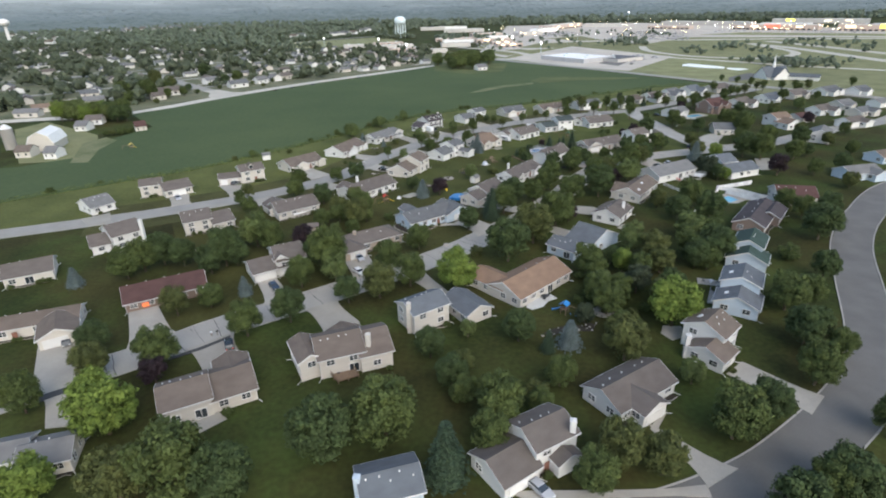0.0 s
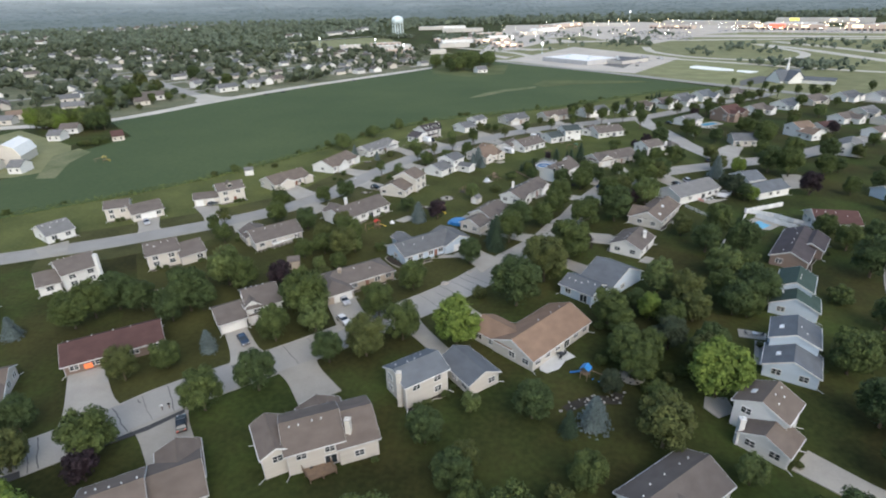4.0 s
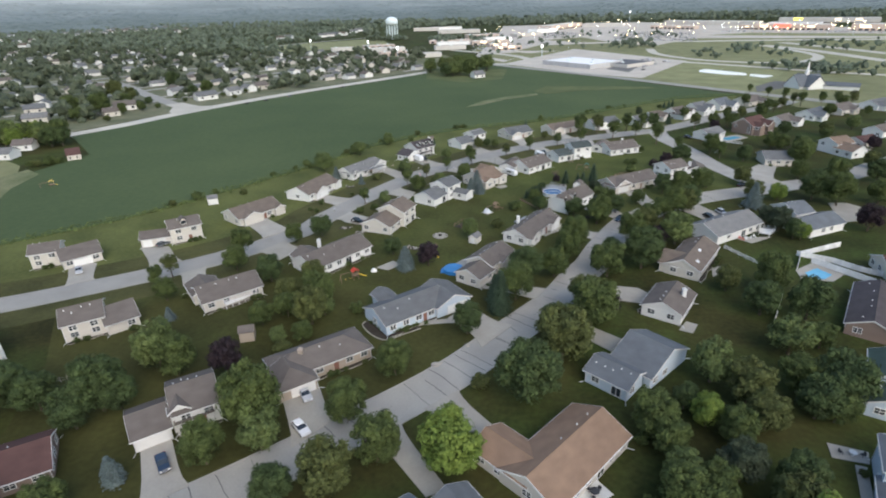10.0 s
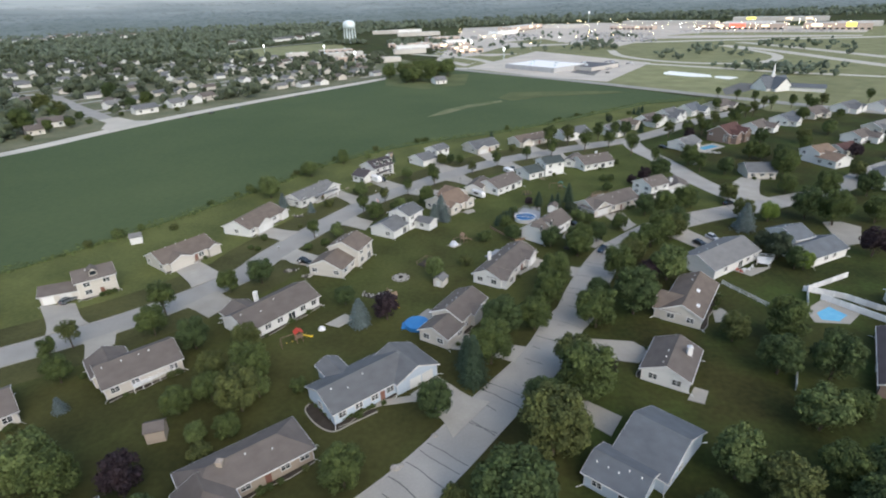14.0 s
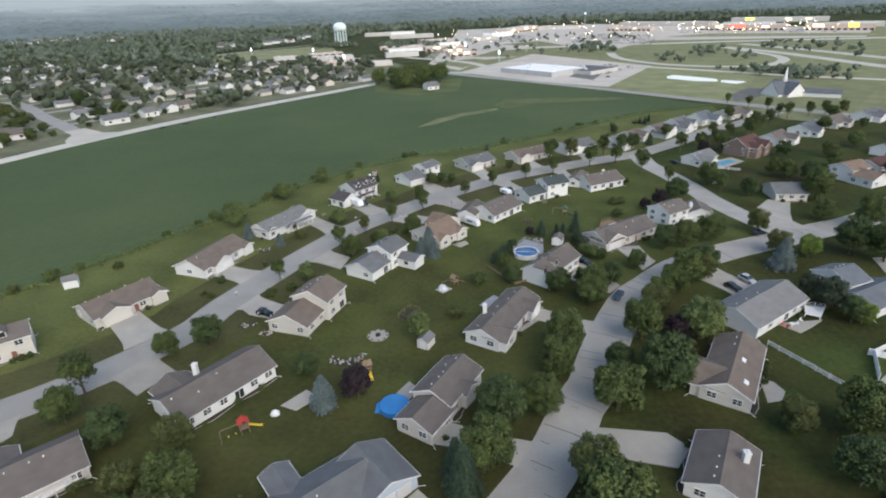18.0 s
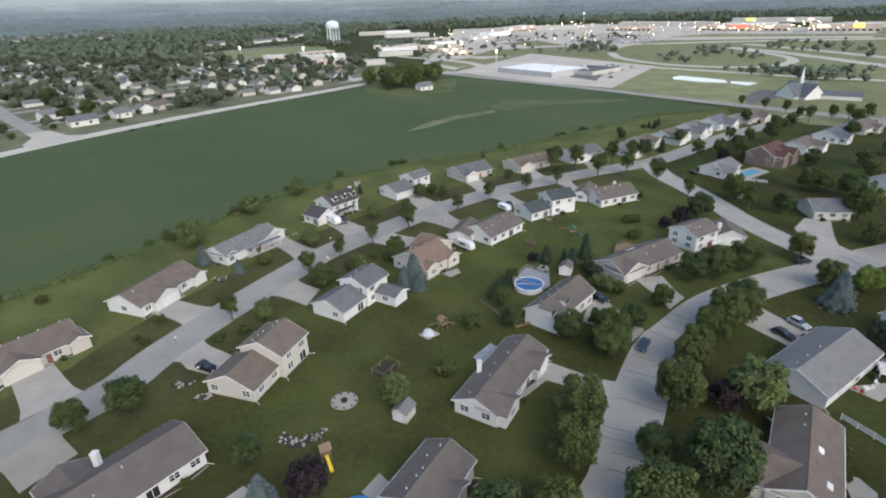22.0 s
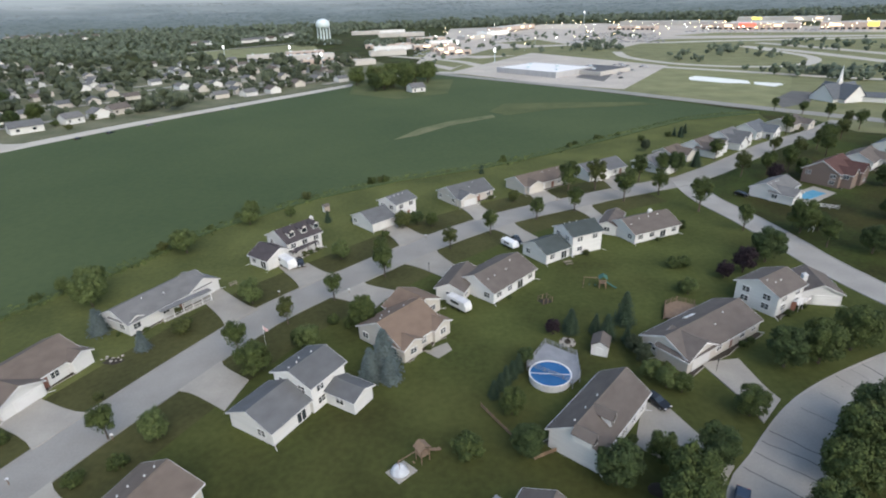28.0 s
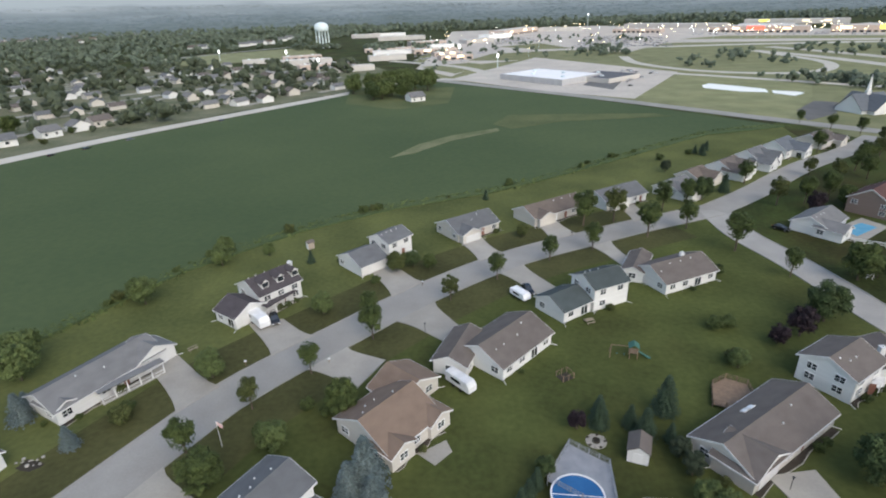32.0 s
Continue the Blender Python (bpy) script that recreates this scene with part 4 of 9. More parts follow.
house("white split-level house with brown roof and chimney", "gb", "wh", [(64.9, 293.0, 33.3, 10.4, 9.5, 4.8, 0.45), (75.6, 296.0, 81.1, 9.8, 8.8, 2.8, 0.45)], [(76.4, 289.4)], [(73.0, 295.2)], [])
house("long white ranch house with chimney and patio", "gb", "wh", [(-52.6, 204.6, 54.6, 21.2, 11.4, 2.8, 0.45), (-59.0, 202.6, 144.6, 8.2, 8.0, 2.8, 0.45)], [], [(-56.9, 206.1)], [])
house("beige ranch house with white back deck", "gb", "be", [(-73.9, 181.8, 43.5, 15.6, 11.0, 2.8, 0.45), (-80.2, 181.7, 133.5, 8.5, 8.0, 2.8, 0.45)], [], [], [])
house("beige two-storey house with brown roof and garage wing", "gb", "be", [(-100.8, 164.1, 36.8, 9.2, 10.0, 4.5, 0.45), (-94.7, 167.6, 46.0, 7.6, 10.8, 2.8, 0.45)], [], [], [])
house("white two-storey house with tall end chimney", "gb", "wh", [(-118.1, 150.8, 53.7, 9.5, 11.2, 4.8, 0.45), (-122.8, 146.0, 42.6, 5.7, 10.1, 2.8, 0.45)], [], [(-108.9, 149.3)], [])
house("beige two-storey house with brown roof", "br", "be", [(-39.6, 237.1, 72.0, 9.1, 10.6, 5.2, 0.45), (-43.4, 229.9, 74.4, 9.2, 11.1, 2.8, 0.45)], [(-50.5, 232.0)], [], [])
house("white two-storey house with blue-grey roof and sunroom", "bg", "wh", [(-25.9, 264.2, 60.2, 8.6, 9.2, 5.2, 0.40), (-30.7, 257.2, 61.6, 8.8, 10.0, 2.8, 0.45), (-18.9, 261.8, -29.2, 6.8, 5.4, 2.7, 0.39)], [(-37.4, 260.0)], [], [])
house("beige ranch house with tan-brown roof", "tb", "be", [(-12.2, 280.8, 50.7, 11.9, 12.8, 3.0, 0.50), (-10.6, 289.6, -39.6, 7.9, 10.2, 2.8, 0.44), (-11.3, 275.6, -39.3, 6.4, 5.4, 3.0, 0.48), (-6.1, 282.1, -38.5, 6.4, 5.2, 3.0, 0.49)], [], [], [])
house("white ranch house with grey-brown roof", "gb", "wh", [(7.9, 302.5, 48.1, 16.1, 11.5, 2.8, 0.45), (-0.9, 300.1, 70.1, 12.0, 7.1, 2.8, 0.45)], [(-3.6, 303.0)], [], [])
house("white two-storey house with dark green-grey roof", "dg", "wh", [(30.4, 322.7, 26.3, 10.0, 8.8, 5.4, 0.45), (21.6, 318.0, 36.2, 8.9, 9.2, 2.8, 0.45)], [(17.4, 321.7)], [], [])
house("white ranch house with brown roof and chimney", "gb", "wh", [(50.5, 332.2, 26.3, 16.4, 11.4, 2.8, 0.45), (42.6, 335.8, 63.7, 12.1, 5.4, 2.8, 0.45)], [(40.6, 337.6)], [(52.4, 333.9)], [])
house("white ranch house with grey roof beside field", "gy", "wh", [(-149.3, 179.0, 61.4, 8.9, 11.5, 2.8, 0.45)], [(-149.1, 178.9)], [], [])
house("beige two-part house with brown roof beside field", "gb", "be", [(-139.1, 197.8, 28.9, 8.3, 8.2, 4.6, 0.45), (-130.6, 199.9, 47.4, 10.9, 10.3, 2.8, 0.45)], [(-129.4, 198.8)], [], [])
house("beige two-storey house with front porch", "gb", "be", [(-107.4, 218.9, 39.5, 10.1, 8.9, 5.0, 0.45), (-114.2, 214.2, 24.7, 9.6, 7.0, 2.8, 0.45)], [(-115.3, 210.4), (-111.5, 212.0)], [], [(-104.3, 214.9)])
house("beige ranch house with brown roof and garage gable", "br", "be", [(-92.8, 238.3, 55.8, 17.4, 11.5, 2.8, 0.45), (-91.8, 233.4, -34.2, 7.2, 7.5, 2.8, 0.45), (-85.8, 242.6, -34.2, 6.8, 4.5, 2.8, 0.45)], [(-92.3, 234.4)], [], [])
house("white ranch house with brown roof and garage gable", "br", "wh", [(-79.6, 265.1, 72.4, 19.9, 11.5, 2.8, 0.45), (-77.0, 261.2, -17.6, 7.2, 8.0, 2.8, 0.45), (-73.7, 272.2, -17.6, 7.0, 4.5, 2.8, 0.45)], [(-77.1, 262.7)], [], [])
house("white ranch house with grey roof and arched window", "gy", "wh", [(-67.4, 292.8, 63.0, 20.8, 10.0, 2.8, 0.45), (-62.1, 299.4, -26.9, 7.0, 8.6, 2.8, 0.49), (-69.9, 285.0, -25.0, 6.6, 4.4, 2.8, 0.46)], [(-59.7, 298.0)], [], [])
house("white house with dark roof dormers and porch", "dk", "wh", [(-45.6, 324.2, 50.0, 11.4, 10.4, 4.6, 0.50), (-49.6, 316.1, -33.0, 7.8, 8.6, 2.8, 0.48)], [(-46.8, 314.4)], [(-40.5, 329.1)], [(-44.1, 319.2), (-41.6, 322.2), (-39.2, 325.2)])
house("white two-level house with blue-grey roof", "bg", "wh", [(-20.2, 349.3, 50.4, 9.2, 8.4, 5.2, 0.42), (-26.6, 341.3, 45.0, 9.0, 11.0, 2.8, 0.42)], [(-23.7, 339.0)], [], [])
house("beige ranch house with blue-grey roof and garage gable", "bg", "be", [(1.0, 364.3, 37.0, 15.7, 11.5, 2.8, 0.45), (0.2, 358.8, -53.0, 7.8, 7.0, 2.8, 0.45)], [(0.5, 358.7)], [], [])
house("beige ranch house with brown roof and open garage", "br", "be", [(27.1, 376.6, 35.0, 22.0, 10.6, 2.8, 0.45), (23.6, 370.1, -55.0, 6.8, 7.0, 2.8, 0.45)], [(24.5, 373.6)], [], [])
house("white ranch house with grey roof and garage gable", "bg", "wh", [(50.4, 388.4, 33.0, 19.0, 11.5, 2.8, 0.45), (49.2, 383.3, -57.0, 7.2, 7.0, 2.8, 0.45)], [(51.1, 385.4)], [], [])
house("ranch house with blue-grey roof and brick front", "bg", "be", [(114.5, 314.9, -3.4, 11.4, 11.5, 2.8, 0.45)], [], [], [])
house("beige house with dark red roof and white fence", "rd", "be", [(103.5, 206.2, -5.0, 13.1, 11.5, 2.8, 0.45)], [], [], [])
house("beige ranch house with brown roof at the street end", "gb", "be", [(-129.1, 126.5, 36.4, 12.1, 10.5, 2.8, 0.45)], [], [], [])
house("white ranch house with grey roof and garage wing", "gy", "wh", [(72.6, 395.7, 41.0, 12.0, 10.0, 2.8, 0.50), (74.4, 390.6, -49.0, 10.0, 8.0, 2.8, 0.55)], [], [], [])
house("beige house with brown gabled roof", "br", "be", [(83.8, 408.3, 41.0, 11.0, 9.0, 2.9, 0.50), (87.9, 406.6, -49.0, 9.0, 7.0, 2.9, 0.60)], [], [], [])
house("white house with brown roof and steep front gables", "gb", "wh", [(99.4, 418.0, 41.0, 12.5, 10.5, 3.0, 0.55), (100.7, 411.2, -49.0, 9.0, 7.5, 2.9, 0.65), (105.7, 416.9, -49.0, 8.0, 6.0, 3.2, 0.80)], [], [], [])
house("white house with slate roof and three front gables", "bg", "wh", [(114.6, 429.6, 41.0, 13.0, 11.0, 3.4, 0.60), (115.5, 422.5, -49.0, 9.0, 7.5, 3.0, 0.70), (120.5, 427.5, -49.0, 8.0, 6.0, 3.6, 0.85)], [], [], [])
house("white house with wide slate-blue roof", "bl", "wh", [(132.3, 443.3, 41.0, 14.0, 11.5, 3.4, 0.60), (138.5, 440.7, -49.0, 9.0, 8.0, 3.0, 0.70)], [], [], [])
house("beige house with broad brown roof near the corner", "gb", "be", [(156.1, 458.0, 38.0, 17.0, 12.0, 3.0, 0.45), (163.2, 457.2, -52.0, 9.0, 7.0, 2.8, 0.55)], [], [], [])
house("white house with pale roof beside pool", "gy", "wh", [(101.5, 362.1, 39.0, 14.0, 10.0, 2.9, 0.48), (101.6, 355.7, -51.0, 8.0, 7.0, 2.8, 0.50)], [], [], [])
house("large brick house with dark red roof", "rd", "bk", [(126.5, 375.3, 38.0, 15.0, 12.0, 4.8, 0.60), (132.8, 373.8, -52.0, 9.0, 6.5, 4.8, 0.75), (127.3, 369.5, -52.0, 8.0, 5.0, 4.8, 0.75)], [], [], [])
house("white house with brown roof and pale gable", "gb", "wh", [(149.9, 394.0, 42.0, 15.0, 11.0, 3.0, 0.50), (156.2, 392.9, -48.0, 9.0, 7.0, 2.9, 0.60)], [], [], [])
house("white house with slate-blue roof and back deck", "bl", "wh", [(174.9, 412.7, 40.0, 17.0, 11.0, 3.0, 0.50), (175.1, 406.3, -50.0, 9.0, 7.0, 2.9, 0.60)], [], [], [])
house("beige house with broad brown roof", "gb", "be", [(197.9, 428.6, 35.0, 17.0, 13.0, 2.9, 0.45), (203.2, 426.2, -55.0, 8.0, 6.0, 2.9, 0.50)], [], [], [])
house("white house with blue-grey roof and two gables", "bg", "wh", [(226.7, 443.5, 35.0, 18.0, 11.0, 3.0, 0.50), (226.3, 437.1, -55.0, 9.0, 7.0, 2.9, 0.60), (232.9, 441.7, -55.0, 8.0, 6.0, 2.9, 0.60)], [], [], [])
house("white house with blue-grey roof", "bg", "wh", [(248.1, 444.6, 35.0, 16.0, 11.0, 3.0, 0.50), (249.3, 439.4, -55.0, 9.0, 7.0, 2.9, 0.60)], [], [], [])
house("white split-level house with tan roof", "tb", "wh", [(149.5, 335.3, 25.0, 11.0, 10.0, 4.8, 0.45), (152.0, 327.6, -65.0, 10.0, 10.0, 3.2, 0.45)], [], [], [])
house("beige house with dark red roof", "rd", "be", [(166.9, 346.0, 30.0, 13.0, 9.0, 3.0, 0.45)], [], [], [])
house("white house with grey-brown roof and front gable", "gb", "wh", [(187.7, 369.2, 35.0, 14.0, 10.0, 3.0, 0.50), (193.0, 366.8, -55.0, 9.0, 7.0, 2.9, 0.60)], [], [], [])
house("beige house with grey roof between trees", "gy", "be", [(209.3, 388.1, 35.0, 14.0, 10.0, 3.0, 0.50), (209.7, 382.3, -55.0, 8.0, 6.0, 2.9, 0.60)], [], [], [])
house("white gabled house beside the street", "gy", "wh", [(155.7, 299.1, 60.0, 15.0, 10.0, 4.2, 0.45)], [], [], [])

# the trees and shrubs that stand singly
tree("o", 125.1, 237.3, 3.0)
tree("o", 137.3, 242.2, 3.4)
tree("o", 153.8, 288.1, 2.8)
tree("o", 173.6, 312.2, 3.0)
tree("o", 134.6, 265.5, 2.8)
tree("o", 96.4, 196.2, 3.5)
tree("o", 98.4, 186.8, 3.7)
tree("o", 107.6, 189.6, 3.7)
tree("o", 130.0, 221.0, 3.1)
tree("o", 156.0, 270.8, 2.9)
tree("o", 6.3, 107.5, 3.6)
tree("o", 14.2, 93.0, 3.1)
tree("o", 10.2, 85.2, 2.4)
tree("w", 39.2, 96.1, 2.4)
tree("o", 65.9, 111.2, 4.5)
tree("o", -4.7, 94.2, 2.5)
tree("w", 38.7, 156.0, 3.9)
tree("o", 24.2, 140.7, 4.0)
tree("o", 31.5, 147.7, 2.3)
tree("l", 34.1, 143.5, 2.9)
tree("o", 37.8, 139.9, 3.3)
tree("d", 35.5, 131.5, 3.6)
tree("w", 26.5, 129.8, 3.1)
tree("o", 30.8, 127.8, 3.0)
tree("o", 43.3, 129.7, 3.4)
tree("o", 43.2, 150.3, 4.3)
tree("o", 53.7, 154.3, 3.8)
tree("o", 53.8, 147.2, 3.8)
tree("o", 56.8, 146.5, 3.3)
tree("w", 57.6, 166.9, 4.4)
tree("o", 64.6, 193.9, 4.5)
tree("o", 67.4, 180.9, 4.6)
tree("o", 54.2, 194.1, 3.1)
tree("o", 65.0, 169.5, 3.1)
tree("c", 5.2, 262.4, 1.2)
tree("c", 6.4, 264.4, 1.2)
tree("c", 7.5, 266.0, 1.3)
tree("c", 8.7, 267.8, 1.3)
tree("c", 10.0, 269.5, 1.3)
tree("o", 11.4, 271.5, 1.5)
tree("o", 7.9, 258.3, 2.1)
tree("p", 17.7, 281.0, 1.5)
tree("d", 31.7, 275.1, 1.6)
tree("d", 32.3, 271.7, 1.7)
tree("c", 31.4, 278.2, 1.3)
tree("w", 32.4, 267.2, 1.8)
tree("w", 34.4, 264.9, 1.9)
tree("o", 36.5, 263.6, 1.7)
tree("s", -14.0, 270.1, 3.2)
tree("s", -12.6, 266.9, 2.2)
tree("y", 71.8, 347.3, 2.7)
tree("y", 64.9, 363.1, 2.3)
tree("y", 78.1, 332.1, 1.8)
tree("o", 74.1, 312.2, 3.9)
tree("p", 66.3, 306.8, 2.7)
tree("y", 100.1, 381.6, 3.0)
tree("y", 100.2, 403.9, 3.0)
tree("y", 109.3, 382.4, 2.7)
tree("y", 118.3, 385.3, 3.0)
tree("y", 132.1, 403.8, 2.8)
tree("y", 148.5, 443.6, 3.0)
tree("y", 154.8, 424.8, 3.0)
tree("y", 146.5, 416.3, 2.6)
tree("y", 166.8, 433.5, 3.0)
tree("y", 185.5, 450.1, 3.0)
tree("y", 200.1, 454.4, 2.9)
tree("y", 210.9, 457.0, 2.9)
tree("y", 216.3, 450.1, 3.0)
tree("y", 255.6, 467.6, 2.9)
tree("o", 159.4, 364.8, 3.6)
tree("w", 181.1, 381.5, 3.6)
tree("o", 126.0, 336.0, 3.4)
tree("o", 132.0, 331.2, 3.5)
tree("o", 122.6, 338.7, 3.6)
tree("y", 93.5, 320.1, 2.4)
tree("o", 92.3, 330.0, 4.0)
tree("o", 102.3, 316.2, 3.3)
tree("o", 89.3, 282.0, 3.3)
tree("o", 123.1, 310.8, 5.0)
tree("s", 84.2, 257.1, 3.6)
tree("l", 94.7, 263.5, 3.0)
tree("o", 107.4, 265.4, 4.8)
tree("o", 112.8, 259.4, 5.0)
tree("o", 124.1, 283.5, 4.5)
tree("o", 140.9, 287.0, 4.1)
tree("o", 149.8, 307.4, 3.1)
tree("p", 166.5, 336.2, 3.0)
tree("o", 127.4, 261.5, 4.0)
tree("p", 110.6, 236.5, 3.8)
tree("d", 83.6, 234.9, 3.5)
tree("d", 81.9, 240.7, 2.6)
tree("l", 87.4, 228.4, 2.5)
tree("o", 85.3, 228.9, 2.8)
tree("w", 49.1, 222.8, 4.8)
tree("o", 44.5, 237.5, 3.3)
tree("o", 63.1, 271.3, 3.8)
tree("o", 74.9, 277.7, 2.8)
tree("o", 58.7, 249.4, 3.8)
tree("o", 50.9, 244.0, 3.8)
tree("o", 35.6, 248.2, 2.8)
tree("o", 29.7, 241.6, 3.7)
tree("o", 44.9, 257.9, 2.6)
tree("b", 50.9, 309.6, 1.9)
tree("b", 50.1, 298.7, 1.8)
tree("b", 61.8, 334.7, 1.8)
tree("y", 35.8, 366.6, 3.0)
tree("y", 45.5, 369.5, 2.8)
tree("y", 52.1, 357.6, 2.6)
tree("d", 77.8, 420.3, 2.0)
tree("y", 62.6, 377.5, 2.5)
tree("y", 72.4, 383.5, 2.2)
tree("o", 78.7, 387.2, 3.4)
tree("c", 89.4, 395.3, 2.7)
tree("y", 126.9, 411.5, 2.5)
tree("y", 180.2, 487.3, 2.5)
tree("y", 173.0, 501.5, 2.1)
tree("y", 186.0, 474.6, 2.7)
tree("y", 183.6, 456.2, 2.5)
tree("y", 160.3, 428.7, 2.7)
tree("y", 126.4, 397.9, 2.0)
tree("p", 107.7, 374.4, 2.8)
tree("c", 99.3, 447.0, 1.5)
tree("c", 103.2, 449.7, 1.5)
tree("c", 105.7, 451.2, 1.7)
tree("b", 96.1, 445.9, 1.7)
tree("b", 81.1, 437.0, 1.9)
tree("l", -65.0, 71.9, 5.6)
tree("l", -74.5, 79.0, 2.7)
tree("o", -53.0, 58.6, 4.6)
tree("o", -44.9, 60.5, 5.8)
tree("o", -37.4, 60.8, 4.6)
tree("l", -66.2, 56.4, 4.2)
tree("o", -67.1, 90.7, 4.4)
tree("p", -65.2, 85.9, 2.8)
tree("o", -54.4, 103.6, 4.0)
tree("o", -46.8, 110.2, 3.9)
tree("o", -28.4, 123.3, 4.5)
tree("o", -21.8, 130.0, 4.1)
tree("o", -35.7, 120.3, 3.3)
tree("o", -45.4, 135.4, 5.5)
tree("o", -29.4, 139.2, 4.0)
tree("l", -9.6, 129.8, 5.2)
tree("o", 3.3, 147.1, 6.0)
tree("o", 10.6, 160.5, 5.9)
tree("o", 18.2, 174.4, 5.5)
tree("o", -25.5, 70.5, 5.4)
tree("o", -15.9, 75.1, 5.8)
tree("c", -4.7, 68.5, 4.3)
tree("o", 3.0, 81.4, 4.5)
tree("o", -6.4, 90.6, 3.2)
tree("o", 27.8, 102.6, 4.6)
tree("l", 40.5, 116.6, 5.6)
tree("o", 42.0, 82.0, 4.6)
tree("o", 49.2, 87.0, 3.8)
tree("o", 62.1, 98.0, 3.9)
tree("o", 74.7, 129.3, 3.4)
tree("o", 84.5, 143.2, 3.5)
tree("o", 22.2, 74.0, 3.7)
tree("o", 17.8, 68.9, 3.4)
tree("o", 54.1, 71.2, 4.2)
tree("o", 67.6, 84.9, 3.3)
tree("o", 51.6, 70.6, 3.3)
tree("o", 44.5, 64.6, 4.3)
tree("o", 28.5, 72.8, 3.3)
tree("s", -112.4, 122.5, 2.4)
tree("o", -100.4, 127.4, 4.3)
tree("o", -95.4, 136.6, 4.5)
tree("o", -84.4, 75.2, 3.7)
tree("o", 1.9, 75.2, 3.7)
tree("o", -76.8, 137.5, 5.1)
tree("w", -77.4, 153.2, 3.1)
tree("s", -63.5, 121.8, 2.1)
tree("o", -75.5, 110.4, 3.3)
tree("o", -69.3, 115.1, 3.2)
tree("b", -5.8, 150.3, 2.2)
tree("o", -9.9, 169.1, 3.3)
tree("o", -23.4, 152.8, 3.8)
tree("c", -2.8, 179.4, 3.8)
tree("o", 1.0, 185.4, 4.5)
tree("o", 3.7, 196.2, 4.5)
tree("o", 17.7, 182.1, 4.4)
tree("p", 22.7, 179.4, 2.8)
tree("o", 25.6, 199.6, 4.9)
tree("o", 35.7, 205.4, 5.2)
tree("s", 17.1, 106.7, 2.8)
tree("o", 25.1, 124.7, 3.9)
tree("o", 29.7, 124.8, 2.9)
tree("o", -12.0, 99.7, 3.2)
tree("b", -89.8, 123.1, 1.4)
tree("o", -47.1, 170.3, 4.3)
tree("o", -47.9, 177.9, 4.2)
tree("o", -78.6, 132.5, 3.7)
tree("o", -98.6, 132.2, 4.3)
tree("p", -58.5, 150.8, 3.4)
tree("s", -83.0, 169.6, 1.5)
tree("o", -78.4, 196.0, 3.5)
tree("o", -65.7, 190.5, 3.7)
tree("o", -52.8, 188.8, 3.3)
tree("o", -68.6, 216.6, 2.9)
tree("o", -61.6, 221.6, 3.6)
tree("s", -29.9, 200.7, 3.0)
tree("p", -23.8, 203.0, 3.3)
tree("w", -47.3, 252.9, 2.3)
tree("c", -4.2, 184.4, 2.7)
tree("o", 11.4, 198.8, 3.8)
tree("o", 18.6, 218.4, 4.3)
tree("o", 10.0, 169.1, 4.1)
tree("o", -56.0, 178.7, 3.2)
tree("o", -46.8, 163.3, 2.4)
tree("b", -37.7, 176.5, 1.9)
tree("y", -95.3, 184.1, 1.8)
tree("y", -95.0, 190.6, 1.9)
tree("y", -79.9, 204.1, 2.7)
tree("y", -55.1, 252.8, 1.6)
tree("y", -42.7, 274.8, 1.9)
tree("y", -36.5, 285.8, 1.6)
tree("y", -28.7, 295.5, 1.7)
tree("y", -18.8, 306.8, 2.0)
tree("o", -35.5, 209.9, 2.6)
tree("b", 0.7, 249.9, 2.6)
tree("o", 15.9, 210.2, 4.1)
tree("p", 44.1, 222.4, 3.0)
tree("o", 36.0, 222.6, 4.2)
tree("o", 56.6, 270.3, 3.5)
tree("o", 87.5, 266.0, 3.5)
tree("c", 21.3, 281.8, 2.1)
tree("c", 27.9, 279.4, 2.1)
tree("w", -86.4, 299.1, 3.7)
tree("w", -75.2, 322.3, 3.3)
tree("w", -67.0, 350.3, 2.4)
tree("b", -107.4, 261.6, 1.6)
tree("b", -70.6, 243.2, 1.1)
tree("o", 114.0, 290.7, 3.2)
tree("b", -71.7, 252.0, 1.4)
tree("s", -62.7, 277.0, 1.6)
tree("b", -54.6, 244.1, 1.6)
tree("s", -16.2, 268.1, 2.4)
tree("b", -4.8, 232.4, 2.3)
tree("o", 21.0, 244.7, 3.2)
tree("o", 28.0, 238.0, 3.8)
tree("o", 54.2, 247.0, 4.2)
tree("o", 61.3, 253.9, 4.0)
tree("o", 42.2, 233.1, 3.6)
tree("o", 71.1, 275.2, 3.9)
tree("c", 22.0, 284.5, 1.5)
tree("c", 26.2, 281.6, 1.5)
tree("b", -26.9, 286.0, 1.4)
tree("b", -23.2, 284.5, 1.4)
tree("b", -58.0, 285.4, 1.4)
tree("b", -62.6, 262.2, 1.0)
tree("y", -19.9, 312.4, 1.8)
tree("b", -73.6, 244.8, 1.0)
tree("y", -3.2, 322.4, 1.7)
tree("y", 8.0, 332.5, 1.8)
tree("y", 22.3, 342.7, 1.9)
tree("y", 34.8, 349.4, 2.1)
tree("w", -31.5, 317.1, 2.5)
tree("b", -32.1, 278.8, 2.0)
tree("b", -49.9, 298.6, 1.9)
tree("b", -57.3, 282.6, 2.1)
tree("s", -76.5, 286.0, 1.5)
tree("w", -66.8, 346.4, 2.0)
tree("w", -78.4, 325.0, 2.4)
tree("w", -54.1, 348.5, 1.7)
tree("c", -41.0, 343.5, 1.4)
tree("p", 60.7, 304.2, 2.0)
tree("o", -13.4, 340.1, 2.0)
tree("o", -8.9, 338.6, 1.9)
tree("y", 114.4, 390.6, 1.9)
